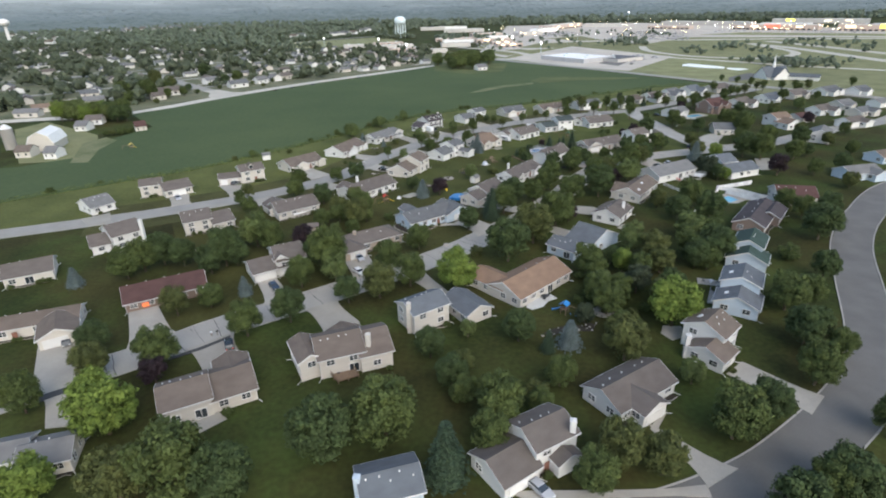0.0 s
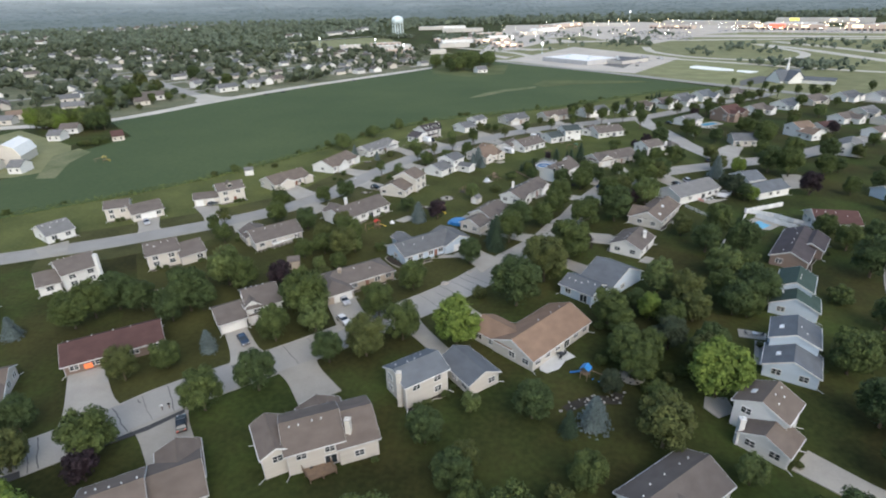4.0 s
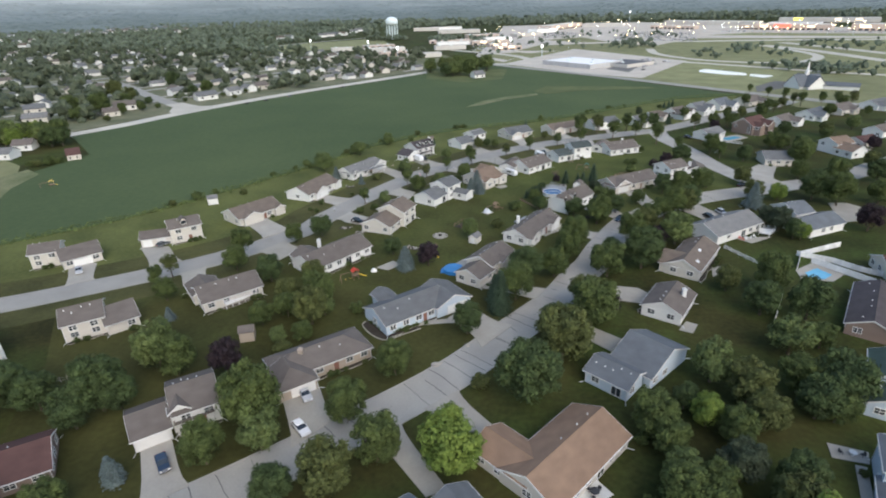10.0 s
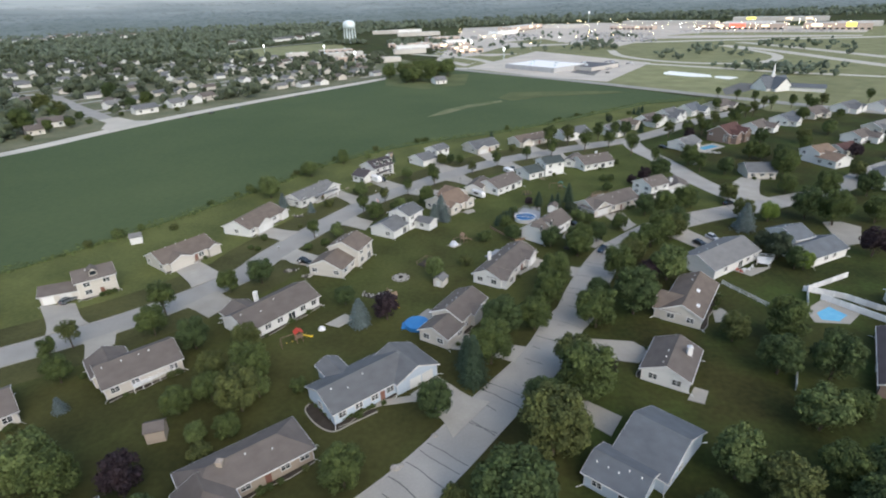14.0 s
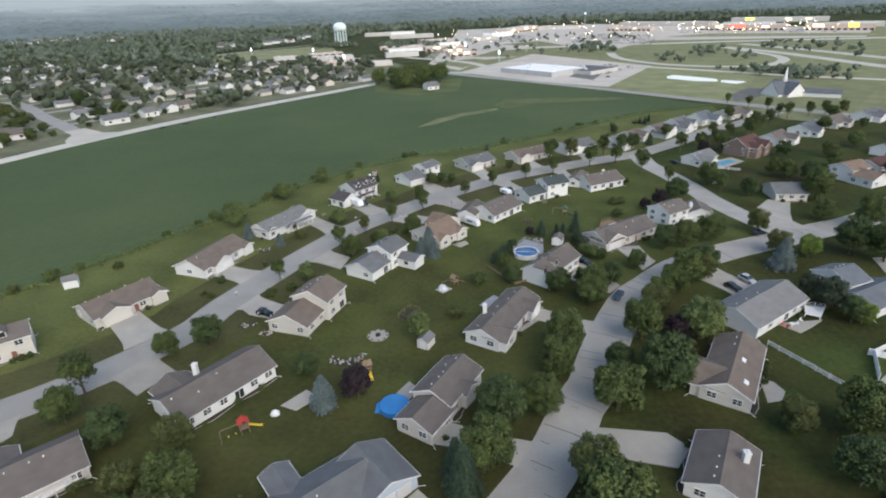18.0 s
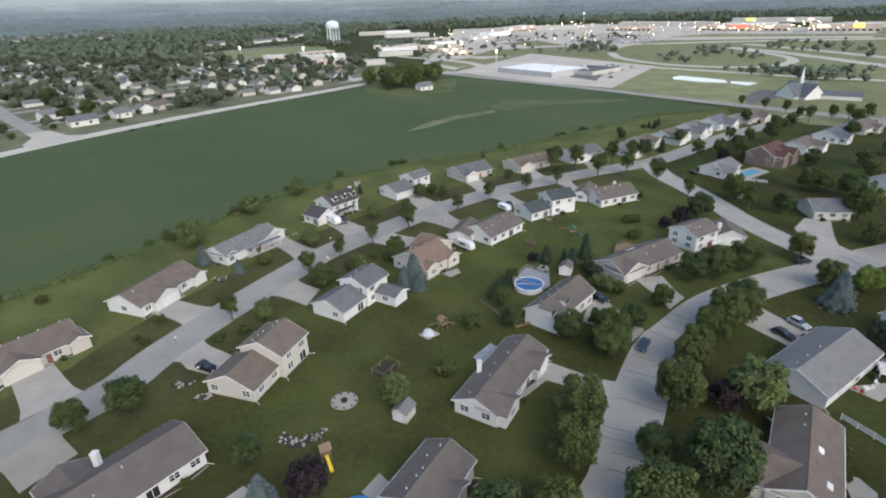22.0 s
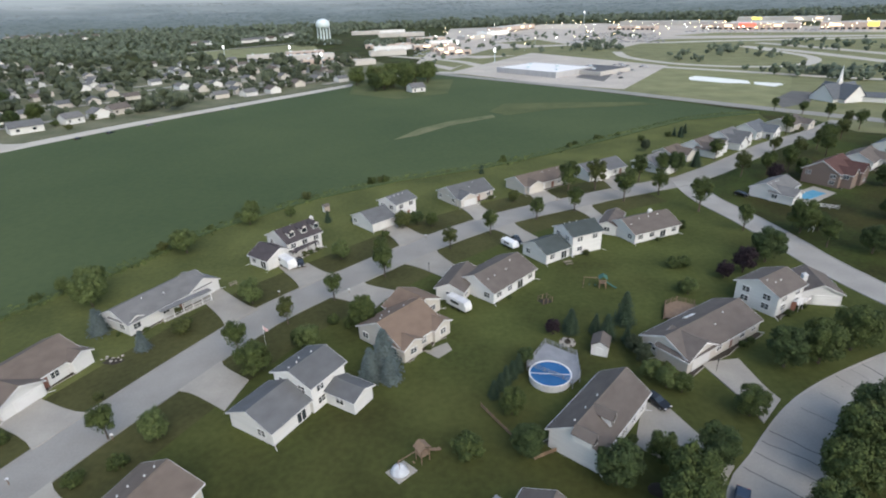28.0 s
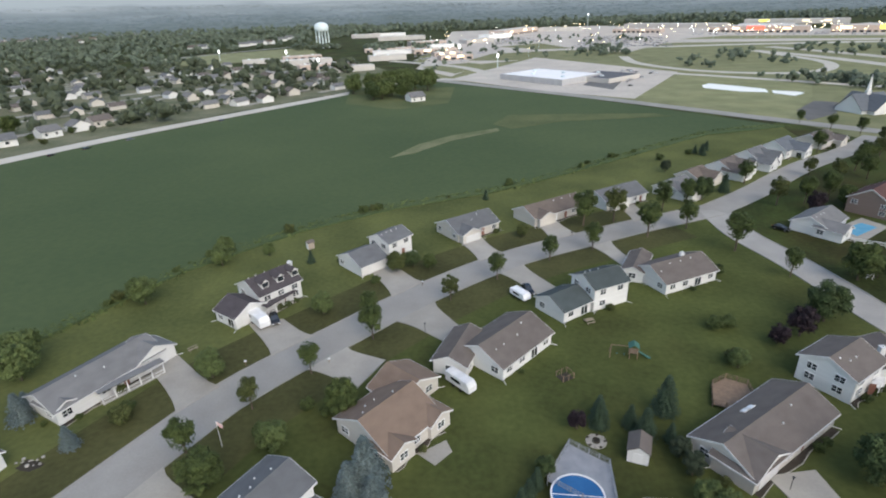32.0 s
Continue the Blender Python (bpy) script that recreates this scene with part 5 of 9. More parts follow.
tree("o", 120.2, 379.7, 2.8)
tree("o", 97.6, 331.0, 2.4)
tree("c", 7.5, 392.1, 1.4)
tree("b", -21.8, 331.4, 1.4)
tree("o", 16.8, 358.6, 1.8)
tree("c", 101.3, 443.7, 1.9)
tree("o", -54.1, 173.0, 3.2)
tree("o", -50.5, 141.1, 4.1)
tree("o", -89.0, 178.2, 2.9)
tree("w", -52.0, 162.3, 2.0)
tree("o", -59.0, 169.1, 2.9)
tree("o", -89.2, 136.5, 3.9)
tree("o", 43.9, 143.6, 3.6)
tree("o", 28.9, 110.1, 3.2)
tree("d", 21.2, 115.8, 2.2)
tree("b", 28.1, 117.1, 1.3)
tree("b", 30.5, 118.8, 1.3)
tree("b", 32.9, 120.5, 1.3)
tree("b", 35.8, 122.8, 1.3)
tree("w", -4.8, 108.1, 1.9)
tree("b", 20.6, 125.0, 1.4)
tree("o", 59.6, 151.1, 5.2)
tree("o", 26.8, 120.5, 3.8)
tree("o", 26.0, 136.1, 3.2)
tree("o", 58.1, 182.6, 4.2)
tree("b", 22.2, 138.2, 1.4)
tree("o", 40.9, 124.7, 4.0)
tree("c", 12.5, 104.2, 2.0)
tree("b", 9.6, 88.4, 2.6)
tree("b", 80.9, 155.1, 3.2)
tree("o", 68.3, 126.3, 4.5)
tree("o", 95.6, 169.7, 5.5)
tree("o", 70.5, 106.8, 3.0)
tree("o", -3.8, 86.5, 2.8)
tree("o", -85.0, 94.8, 3.5)
tree("o", -79.1, 86.4, 3.6)
tree("o", -68.5, 148.9, 4.2)
tree("b", -46.4, 78.5, 1.1)
tree("w", -42.2, 130.6, 3.6)
tree("o", -73.8, 138.2, 3.7)
tree("w", -73.7, 151.3, 4.7)
tree("w", -45.1, 174.2, 2.4)
tree("b", -47.6, 182.4, 1.8)
tree("b", -49.4, 158.1, 2.2)
tree("o", -20.3, 284.0, 2.9)
tree("b", -50.1, 247.2, 1.6)
tree("w", -13.3, 223.6, 2.7)
tree("o", 28.2, 248.5, 2.3)
tree("o", 9.4, 249.6, 2.5)
tree("w", -83.7, 293.9, 3.7)
tree("w", -64.9, 342.5, 2.6)
tree("w", -47.1, 294.5, 2.8)
tree("s", -75.2, 283.0, 2.2)
tree("w", -29.5, 276.2, 2.5)
tree("o", -17.5, 337.5, 2.6)
tree("b", 53.7, 310.3, 1.8)
tree("w", 49.8, 296.6, 1.9)
tree("c", 32.7, 284.8, 2.6)
tree("o", -37.5, 268.8, 3.2)

tree("o", 28.4, 210.6, 3.1)
tree("o", -50.3, 126.9, 3.7)

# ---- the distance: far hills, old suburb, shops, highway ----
# Glowing backdrop colour: haze is painted in, paler and bluer with distance.
haze = bpy.data.materials.new("far_hills_haze")
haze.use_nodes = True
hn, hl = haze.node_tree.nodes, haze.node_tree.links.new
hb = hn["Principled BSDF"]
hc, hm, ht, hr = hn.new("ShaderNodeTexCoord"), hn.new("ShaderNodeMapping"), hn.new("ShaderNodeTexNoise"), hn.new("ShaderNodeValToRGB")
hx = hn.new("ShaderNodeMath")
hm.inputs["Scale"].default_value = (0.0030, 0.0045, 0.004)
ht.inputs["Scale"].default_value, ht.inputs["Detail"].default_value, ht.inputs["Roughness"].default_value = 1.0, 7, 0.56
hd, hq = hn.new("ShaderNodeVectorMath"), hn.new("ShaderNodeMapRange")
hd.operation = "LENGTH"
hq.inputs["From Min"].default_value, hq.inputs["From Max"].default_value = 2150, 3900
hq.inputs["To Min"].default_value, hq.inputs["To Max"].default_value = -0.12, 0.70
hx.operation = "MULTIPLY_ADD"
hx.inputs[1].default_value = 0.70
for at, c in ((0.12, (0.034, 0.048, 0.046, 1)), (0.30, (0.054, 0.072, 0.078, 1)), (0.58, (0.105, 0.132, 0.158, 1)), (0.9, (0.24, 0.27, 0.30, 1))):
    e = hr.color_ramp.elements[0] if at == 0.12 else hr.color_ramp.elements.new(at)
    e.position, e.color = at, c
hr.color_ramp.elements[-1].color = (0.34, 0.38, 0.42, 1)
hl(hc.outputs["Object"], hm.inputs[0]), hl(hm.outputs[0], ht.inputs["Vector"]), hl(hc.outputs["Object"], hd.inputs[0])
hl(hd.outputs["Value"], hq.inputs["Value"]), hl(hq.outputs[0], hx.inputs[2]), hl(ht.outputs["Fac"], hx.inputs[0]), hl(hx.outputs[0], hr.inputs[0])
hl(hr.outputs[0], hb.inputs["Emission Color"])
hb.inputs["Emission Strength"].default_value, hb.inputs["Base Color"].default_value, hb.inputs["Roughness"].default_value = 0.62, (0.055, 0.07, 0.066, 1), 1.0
bm = bmesh.new()
rows = []


def hill(a, dist):
    """Height of the far ridge at a bearing in degrees and a distance."""
    f = max(0.0, (dist - 2150) / 2640)
    k = (a + 62) / 3.1
    return 0.4 + (f ** 1.3 * (250 - 190 * k / 40 + 30 * noise.noise((k * 0.35, f * 4, 2.0))) if f else 0.0)


for i in range(9):
    dist = 2150 + i * 330
    rows.append([bm.verts.new((math.sin(radians(a)) * dist, math.cos(radians(a)) * dist, hill(a, dist))) for a in [-62 + k * 3.1 for k in range(41)]])
for r, s in zip(rows, rows[1:]):
    for k in range(40):
        bm.faces.new((r[k], r[k + 1], s[k + 1], s[k]))
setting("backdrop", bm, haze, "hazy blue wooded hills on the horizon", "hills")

# Far foliage: distance haze is put into the base colour, paler and bluer.
hazed_leaf = leaf("hazed_leaves", (0.115, 0.138, 0.096), (0.066, 0.085, 0.062))


def inside(p, poly):
    x, y = p
    hit = False
    for (x0, y0), (x1, y1) in zip(poly, poly[1:] + poly[:1]):
        if (y0 > y) != (y1 > y) and x < (x1 - x0) * (y - y0) / (y1 - y0) + x0:
            hit = not hit
    return hit


def near_line(p, line, gap):
    return any((p[0] - q.x) ** 2 + (p[1] - q.y) ** 2 < gap * gap for q in line)


ball = bmesh.new()
bmesh.ops.create_icosphere(ball, subdivisions=1, radius=1.0)
BALL_V = np.array([v.co[:] for v in ball.verts])
BALL_F = np.array([[v.index for v in f.verts] for f in ball.faces])
ball.free()


def scatter(poly, count, seed, avoid=(), gap=8.0):
    rnd = random.Random(seed)
    xs, ys = [p[0] for p in poly], [p[1] for p in poly]
    out = []
    tries = 0
    while len(out) < count and tries < count * 12:
        tries += 1
        p = (rnd.uniform(min(xs), max(xs)), rnd.uniform(min(ys), max(ys)))
        if inside(p, poly) and not any(near_line(p, l, gap) for l in avoid):
            out.append(p)
    return out


def wood(name, places, r0, r1, label, seed, lobes=5, mat=None):
    """Far trees, too many to count: ragged crowns of several uneven lobes with a stub of trunk hidden in them."""
    g = np.random.default_rng(seed)
    vs, fs, n = [], [], 0
    for x, y in places:
        r = g.uniform(r0, r1)
        tall = g.uniform(0.8, 1.25)
        for k in range(lobes):
            off = g.normal(0, 0.45 * r, 3) * (k > 0)
            s = r * (0.72 if k == 0 else g.uniform(0.28, 0.55))
            v = BALL_V * (s * g.uniform(0.6, 1.3, (len(BALL_V), 1))) * [1, 1, 0.95] + [x + off[0], y + off[1], r * tall * 0.85 + off[2] * 0.8 + 0.1 * r]
            v[:, 2] = np.maximum(v[:, 2], 0.05)
            vs.append(v)
            fs.append(BALL_F + n)
            n += len(v)
    me = bpy.data.meshes.new(name)
    v, f = np.concatenate(vs), np.concatenate(fs)
    me.from_pydata(v.tolist(), [], f.tolist())
    me.materials.append(mat or hazed_leaf)
    return tagged(new(name, me), label, "trees", "", "stuff")


hills = np.random.default_rng(77)
vs, fs = [], []
for k in range(8500):
    a, dist = hills.uniform(-52, 48), 2100 + 1500 * hills.random() ** 1.3
    r = hills.uniform(4, 8)
    at = [math.sin(radians(a)) * dist, math.cos(radians(a)) * dist, hill(a, dist)]
    fs.append(BALL_F + 12 * k)
    vs.append(BALL_V * (r * hills.uniform(0.75, 1.2, (12, 1))) * [1.8, 1.2, 0.36] + at)
me = bpy.data.meshes.new("hill_woods")
me.from_pydata(np.concatenate(vs).tolist(), [], np.concatenate(fs).tolist())
# the clumps share the painted haze glow of the hills
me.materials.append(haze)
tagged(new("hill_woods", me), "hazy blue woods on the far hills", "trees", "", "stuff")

old_street = [smooth(p, 6) for p in ([(-236.0, 446.0), (-262.0, 468.0), (-290.0, 493.0), (-330.0, 529.0), (-390.0, 585.0), (-430.0, 598.0), (-520.0, 545.0)], [(-430, 300), (-322, 342), (-290, 352), (-267, 367), (-253, 392), (-240, 423), (-226, 452), (-197, 502), (-162, 553), (-90, 651), (-30, 740)])]
for i, pts in enumerate(([(-345, 412), (-290, 480), (-225, 565), (-150, 690), (-120, 760)], [(-430, 430), (-360, 505), (-290, 610), (-215, 740), (-190, 830)], [(-640, 470), (-500, 560), (-400, 690), (-330, 820)])):
    old_street.append(smooth(pts, 6))
    road("road_old", pts, 7.0, concrete, "pale street between the older houses", 0.05 + 0.004 * i, False)
NEAR_HOMES = [(-287.5, 515.0, 62, "gy", "wh", 1.0), (-248.5, 492.0, 50, "bg", "wh", 1.35), (-288.0, 449.0, 38, "gb", "wh", 1.4), (-237.0, 515.0, 60, "gy", "wh", 0.9), (-225.5, 545.0, 60, "gb", "be", 1.0), (-229.9, 531.0, 150, "gy", "wh", 0.8), (-322.0, 402.0, 30, "gy", "be", 1.2), (-353.0, 436.0, 40, "bg", "be", 1.1)]
OLD = [(-285, 402), (-262, 462), (-206, 520), (-100, 680), (-110, 870), (-380, 880), (-700, 1000), (-1150, 1050), (-900, 520), (-620, 400), (-430, 345)]
ROWS = [(-283.9, 540.7), (-250.9, 605.2), (-269.2, 587.9), (-277.8, 625.8), (-334.5, 749.6), (-362.1, 830.9), (-299.6, 815.6), (-246.7, 824.9), (-193.4, 695.8), (-176.6, 623.1), (-164.3, 635.8), (-211.7, 638.0), (-235.6, 654.7), (-209.6, 663.1), (-285.1, 891.6), (-387.1, 779.4), (-379.6, 792.4), (-388.7, 696.3), (-468.6, 764.4), (-397.4, 680.4), (-601.4, 1012.3), (-478.8, 877.6), (-284.1, 730.4), (-276.9, 689.8), (-283.2, 575.9), (-326.0, 664.4), (-238.0, 603.1), (-235.8, 624.5), (-342.2, 596.2), (-328.1, 611.9), (-239.5, 751.4), (-163.7, 668.1), (-165.2, 705.6), (-202.7, 808.1), (-308.3, 791.2)]
ROWS += [(-302.2, 537.3), (-341.7, 571.8), (-402.6, 532.8), (-475.7, 617.1), (-392.1, 605.3), (-473.3, 655.4), (-485.3, 701.3), (-454.2, 720.1), (-393.6, 699.6), (-417.0, 569.1)]
spots = [q[:2] for q in NEAR_HOMES]
for p in ROWS + scatter(OLD, 330, 3, old_street, 13):
    if all((p[0] - q[0]) ** 2 + (p[1] - q[1]) ** 2 > 330 for q in spots):
        spots.append(p)
suburb_lawn = material("suburb_lawn", (0.20, 0.195, 0.13), (0.085, 0.10, 0.055), rough=0.95, scale=0.05, fine=0.5, spec=0.1)
SMALL_WALL = {k: mesh_of("wall", [(-6, -4, -.1), (6, -4, -.1), (6, 4, -.1), (-6, 4, -.1), (-6, -4, 3), (6, -4, 3), (6, 4, 3), (-6, 4, 3), (-6, 0, 5), (6, 0, 5)],
                         [(0, 1, 5, 4), (2, 3, 7, 6), (1, 2, 6, 9, 5), (3, 0, 4, 8, 7), (4, 5, 9, 8), (6, 7, 8, 9)], WALL[k]) for k in ("wh", "be", "lb")}
SMALL_ROOF = {}
for key in ("br", "gy", "gb", "bg", "tb", "rd"):
    v, f = [], []
    for s in (-1, 1):
        b = len(v)
        v += [(x, y, z) for x in (-6.5, 6.5) for y, z in ((s * 4.5, 2.78), (s * 4.5, 2.98), (0, 5.25), (0, 5.02))]
        f += [(b, b + 1, b + 2, b + 3), (b + 7, b + 6, b + 5, b + 4)] + [(b + k, b + 4 + k, b + 4 + (k + 1) % 4, b + (k + 1) % 4) for k in range(4)]
    SMALL_ROOF[key] = mesh_of("roof", v, f, ROOF[key])


def cottage(x, y, rot, roof, wall, k=1.0, label="small far house with pale walls among trees", up=1.28, windows=True):
    t = tagged(new("house"), label, "house", "houses of the old suburb")
    t.matrix_basis = Matrix.Translation((x, y, 0)) @ Matrix.Rotation(radians(rot), 4, "Z") @ Matrix.Diagonal((k, up, up, 1))
    put("wall", SMALL_WALL[wall], t), put("roof", SMALL_ROOF[roof], t)
    for q in (-3.4, 2.6) if windows else ():
        put("window", FAR_WINDOW, t, (q, -4.02, 1.6), math.pi)


FAR_WINDOW = box_mesh("window", glass, (-0.65, -0.05, -0.55, 0.65, 0.05, 0.55))
pick = random.Random(8)
far_homes = {}
FAR_ROWS = [(-1288.8, 1797.5), (-1317.8, 1862.7), (-1343.3, 1930.2), (-1268.0, 1865.1), (-1143.0, 1729.1), (-1160.2, 1786.3), (-1245.5, 1938.3), (-1152.7, 1834.7), (-1202.0, 1945.2), (-1155.8, 2117.5), (-1181.0, 2208.3), (-1045.2, 2017.8), (-1022.0, 1908.7), (-1101.3, 2281.6), (-1105.8, 2374.6), (-979.2, 2201.8), (-1042.4, 2771.8), (-914.8, 2545.8), (-989.6, 2864.6), (-862.8, 2623.3), (-776.2, 2492.9), (-800.7, 2699.8), (-664.6, 2349.2), (-616.8, 2672.0), (-479.8, 1227.0), (-475.4, 1253.0), (-410.2, 1285.0), (-403.8, 1313.8), (-390.5, 1324.2), (-379.6, 1336.1), (-381.0, 1428.1), (-384.7, 1491.8), (-961.9, 1644.2), (-1005.8, 1761.1), (-1080.2, 2146.5), (-1042.9, 2427.5), (-960.5, 2470.4)]
FAR_ROWS += [(-1424.8, 1501.8), (-1255.2, 1346.9), (-1435.3, 1583.7), (-1141.8, 1281.9), (-1003.8, 1148.3), (-1136.8, 1320.7), (-1338.9, 1673.5), (-1219.9, 1581.1), (-1269.6, 1684.1), (-1180.9, 1627.6), (-1200.3, 1694.7), (-1208.4, 1763.1), (-1174.3, 1786.5), (-1199.4, 1906.4), (-1176.3, 1938.0), (-1184.5, 2025.7), (-1077.2, 2073.6), (-988.2, 1950.1), (-1039.0, 2205.4), (-912.8, 2052.4)]


def far_home(x, y, rot, roof, wall, kx, up):
    """One of the many houses past the countable ones: walls and roof go into the joined meshes of their colours."""
    m = Matrix.Translation((x, y, 0)) @ Matrix.Rotation(radians(rot), 4, "Z") @ Matrix.Diagonal((kx, up, up, 1))
    for key, me in ((WALL[wall], SMALL_WALL[wall]), (ROOF[roof], SMALL_ROOF[roof])):
        vs, fs = far_homes.setdefault(key.name, (key, [], []))[1:]
        n = len(vs)
        vs.extend((m @ v.co)[:] for v in me.vertices)
        fs.extend(tuple(n + i for i in f.vertices) for f in me.polygons)


for x, y, rot, roof, wall, kx in NEAR_HOMES:
    cottage(x, y, rot, roof, wall, kx, "older white gabled house near the field road", up=1.25)
for x, y in spots[len(NEAR_HOMES):]:
    rot, roof, wall, kx, up = pick.choice((54, 54, 144, 130)) + pick.uniform(-8, 8), pick.choice(("gy", "gy", "gy", "bg", "gb")), pick.choice(("wh", "be", "be", "wh")), pick.uniform(0.75, 1.15), pick.uniform(0.95, 1.15)
    if y < 640:
        cottage(x, y, rot, roof, wall, kx, up=up, windows=y < 540)
    else:
        far_home(x, y, rot, roof, wall, kx, up)
for x, y in FAR_ROWS:
    far_home(x, y, pick.uniform(-30, 30), pick.choice(("gy", "br", "bg")), pick.choice(("wh", "wh", "be")), 1.5, 1.5)
for key, vs, fs in far_homes.values():
    tagged(new("far_houses", mesh_of("far_houses", vs, fs, key)), "many far pale houses among the woods", "houses", "", "stuff")
bm = bmesh.new()
for x, y in spots:
    a = radians(pick.choice((54, 144)))
    u, w = Vector((math.cos(a), math.sin(a), 0)), Vector((-math.sin(a), math.cos(a), 0))
    c = Vector((x, y, 0.03)) + w * 11
    bm.faces.new([bm.verts.new(c + u * p + w * q) for p, q in ((-3.2, -8), (3.2, -8), (4.2, 9), (-3.2, 9))])
setting("old_driveways", bm, drive_mat, "pale worn drives beside the older houses", "driveway", "stuff")
slab("old_lawns", [(-430, 307), (-322, 350), (-294, 360), (-273, 373), (-260, 396), (-247, 427), (-233, 455), (-204, 506), (-169, 558), (-97, 655), (-45, 735), (-110, 870)] + OLD[4:], -0.05, 0.014, suburb_lawn, "worn green lawns of the older suburb", "grass", "stuff")
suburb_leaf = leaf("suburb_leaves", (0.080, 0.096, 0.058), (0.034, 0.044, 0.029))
spots_lines = [[Vector((x, y, 0))] for x, y in spots]
blocks = [[Vector((x + k * 2, y - k * 7, 0))] for x, y in spots for k in (0, 1)]
near_clear = [[Vector((x, y - k * 8, 0))] for x, y in [q[:2] for q in NEAR_HOMES] for k in (0, 1, 2)]
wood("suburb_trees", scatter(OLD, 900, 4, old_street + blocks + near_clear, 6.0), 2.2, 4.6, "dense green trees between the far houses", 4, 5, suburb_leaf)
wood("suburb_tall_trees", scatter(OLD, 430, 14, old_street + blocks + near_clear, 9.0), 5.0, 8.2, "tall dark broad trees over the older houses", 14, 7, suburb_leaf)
JUNCTION_TREES = [(-290.6, 425.0, 6.5), (-301.0, 437.0, 7.0), (-334.0, 500.0, 6.5), (-292.0, 403.0, 4.5), (-281.2, 466.0, 3.2), (-266.0, 453.0, 2.6), (-270.0, 440.0, 3.2), (-276.5, 428.0, 3.4), (-272.0, 405.0, 2.6), (-277.9, 497.0, 2.4), (-260.5, 481.5, 2.2), (-240.5, 505.0, 2.6), (-225.5, 495.0, 2.2), (-229.0, 524.0, 2.8), (-318.9, 562.7, 6.5), (-309.0, 483.5, 5.0), (-303.0, 470.0, 4.2), (-268.0, 508.0, 4.4), (-262.0, 520.0, 5.5), (-310.0, 420.0, 6.5)]
for x, y, r in JUNCTION_TREES:
    tree("o" if r > 3 else "b", x, y, r)
wood("roadside_bushes", scatter([(-214, 540), (-104, 690), (-116, 720), (-236, 566)], 110, 9, spots_lines, 5.0), 1.6, 3.4, "dark bushes along the far road", 9, 4, suburb_leaf)
fronts = [[Vector((x - x / math.hypot(x, y) * k * 13, y - y / math.hypot(x, y) * k * 13, 0))] for x, y in FAR_ROWS for k in range(9)]
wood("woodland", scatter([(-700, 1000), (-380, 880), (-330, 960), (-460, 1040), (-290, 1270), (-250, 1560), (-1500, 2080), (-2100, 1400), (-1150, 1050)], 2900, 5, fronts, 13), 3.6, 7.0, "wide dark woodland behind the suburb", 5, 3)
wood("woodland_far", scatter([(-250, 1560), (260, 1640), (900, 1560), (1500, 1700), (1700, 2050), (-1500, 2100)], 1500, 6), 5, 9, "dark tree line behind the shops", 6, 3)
slab("town_meadow", [(-462.2, 1040.1), (-265.3, 1207.0), (-211.1, 1041.2), (-252.6, 962.4), (-369.7, 919.8)], -0.05, 0.012, hazed_dry_mat, "pale meadow behind the old suburb", "meadow", "stuff")
wood("tower_trees", scatter([(-275, 1130), (-190, 1130), (-200, 1155), (-262, 1155)], 26, 71) + scatter([(-150, 1040), (-60, 1040), (-40, 1120), (-140, 1130)], 30, 72), 4, 7, "dark trees round the water tower", 71)
road("road_old_town", [(-445.9, 1025.4), (-373.5, 1135.2), (-277.5, 1256.5)], 11.0, concrete, "pale straight road behind the suburb", 0.05, False)
for q in (0.15, 0.34, 0.52, 0.7, 0.85):
    cottage(-112 - 150 * q, 720 + 60 * q + 8, 125, "br", "be", 1.9, "long pale terraced house along the far road")

# farm behind the field
barn = tagged(new("barn"), "old white-roofed gambrel barn beside a silo", "barn")
barn.matrix_basis = Matrix.Translation((-246.7, 268.5, 0)) @ Matrix.Rotation(radians(112), 4, "Z") @ Matrix.Scale(0.95, 4)
prof = [(-6.5, -0.1), (-6.5, 4.5), (-4.6, 8.3), (0, 10.6), (4.6, 8.3), (6.5, 4.5), (6.5, -0.1)]
v = [(x, y, z) for x in (-10, 10) for y, z in prof]
put("wall", mesh_of("wall", v, [tuple(range(6, -1, -1)), tuple(range(7, 14)), (0, 1, 8, 7), (5, 6, 13, 12)], WALL["be"]), barn)
roof_p = [(-7.0, 4.2), (-4.7, 8.55), (0, 10.9), (4.7, 8.55), (7.0, 4.2), (6.6, 4.1), (4.5, 8.3), (0, 10.65), (-4.5, 8.3), (-6.6, 4.1)]
v = [(x, y, z) for x in (-10.4, 10.4) for y, z in roof_p]
put("roof", mesh_of("roof", v, [tuple(range(9, -1, -1)), tuple(range(10, 20))] + [(k, (k + 1) % 10, 10 + (k + 1) % 10, 10 + k) for k in range(10)], material("barn_sheet", (0.80, 0.80, 0.79), (0.70, 0.70, 0.69), rough=0.5)), barn)
bm = bmesh.new()
tube(bm, (0, 0, -0.1), (0, 0, 11), 2.9, 2.9, 18)
silo = tagged(new("silo"), "grey concrete farm silo with domed cap", "silo")
silo.location = (-265.6, 264.5, 0)
part("tank", bm, concrete, silo)
bm = bmesh.new()
tube(bm, (0, 0, 11.004), (0, 0, 13.2), 3.0, 0.8, 18)
part("cap", bm, trim_white, silo)
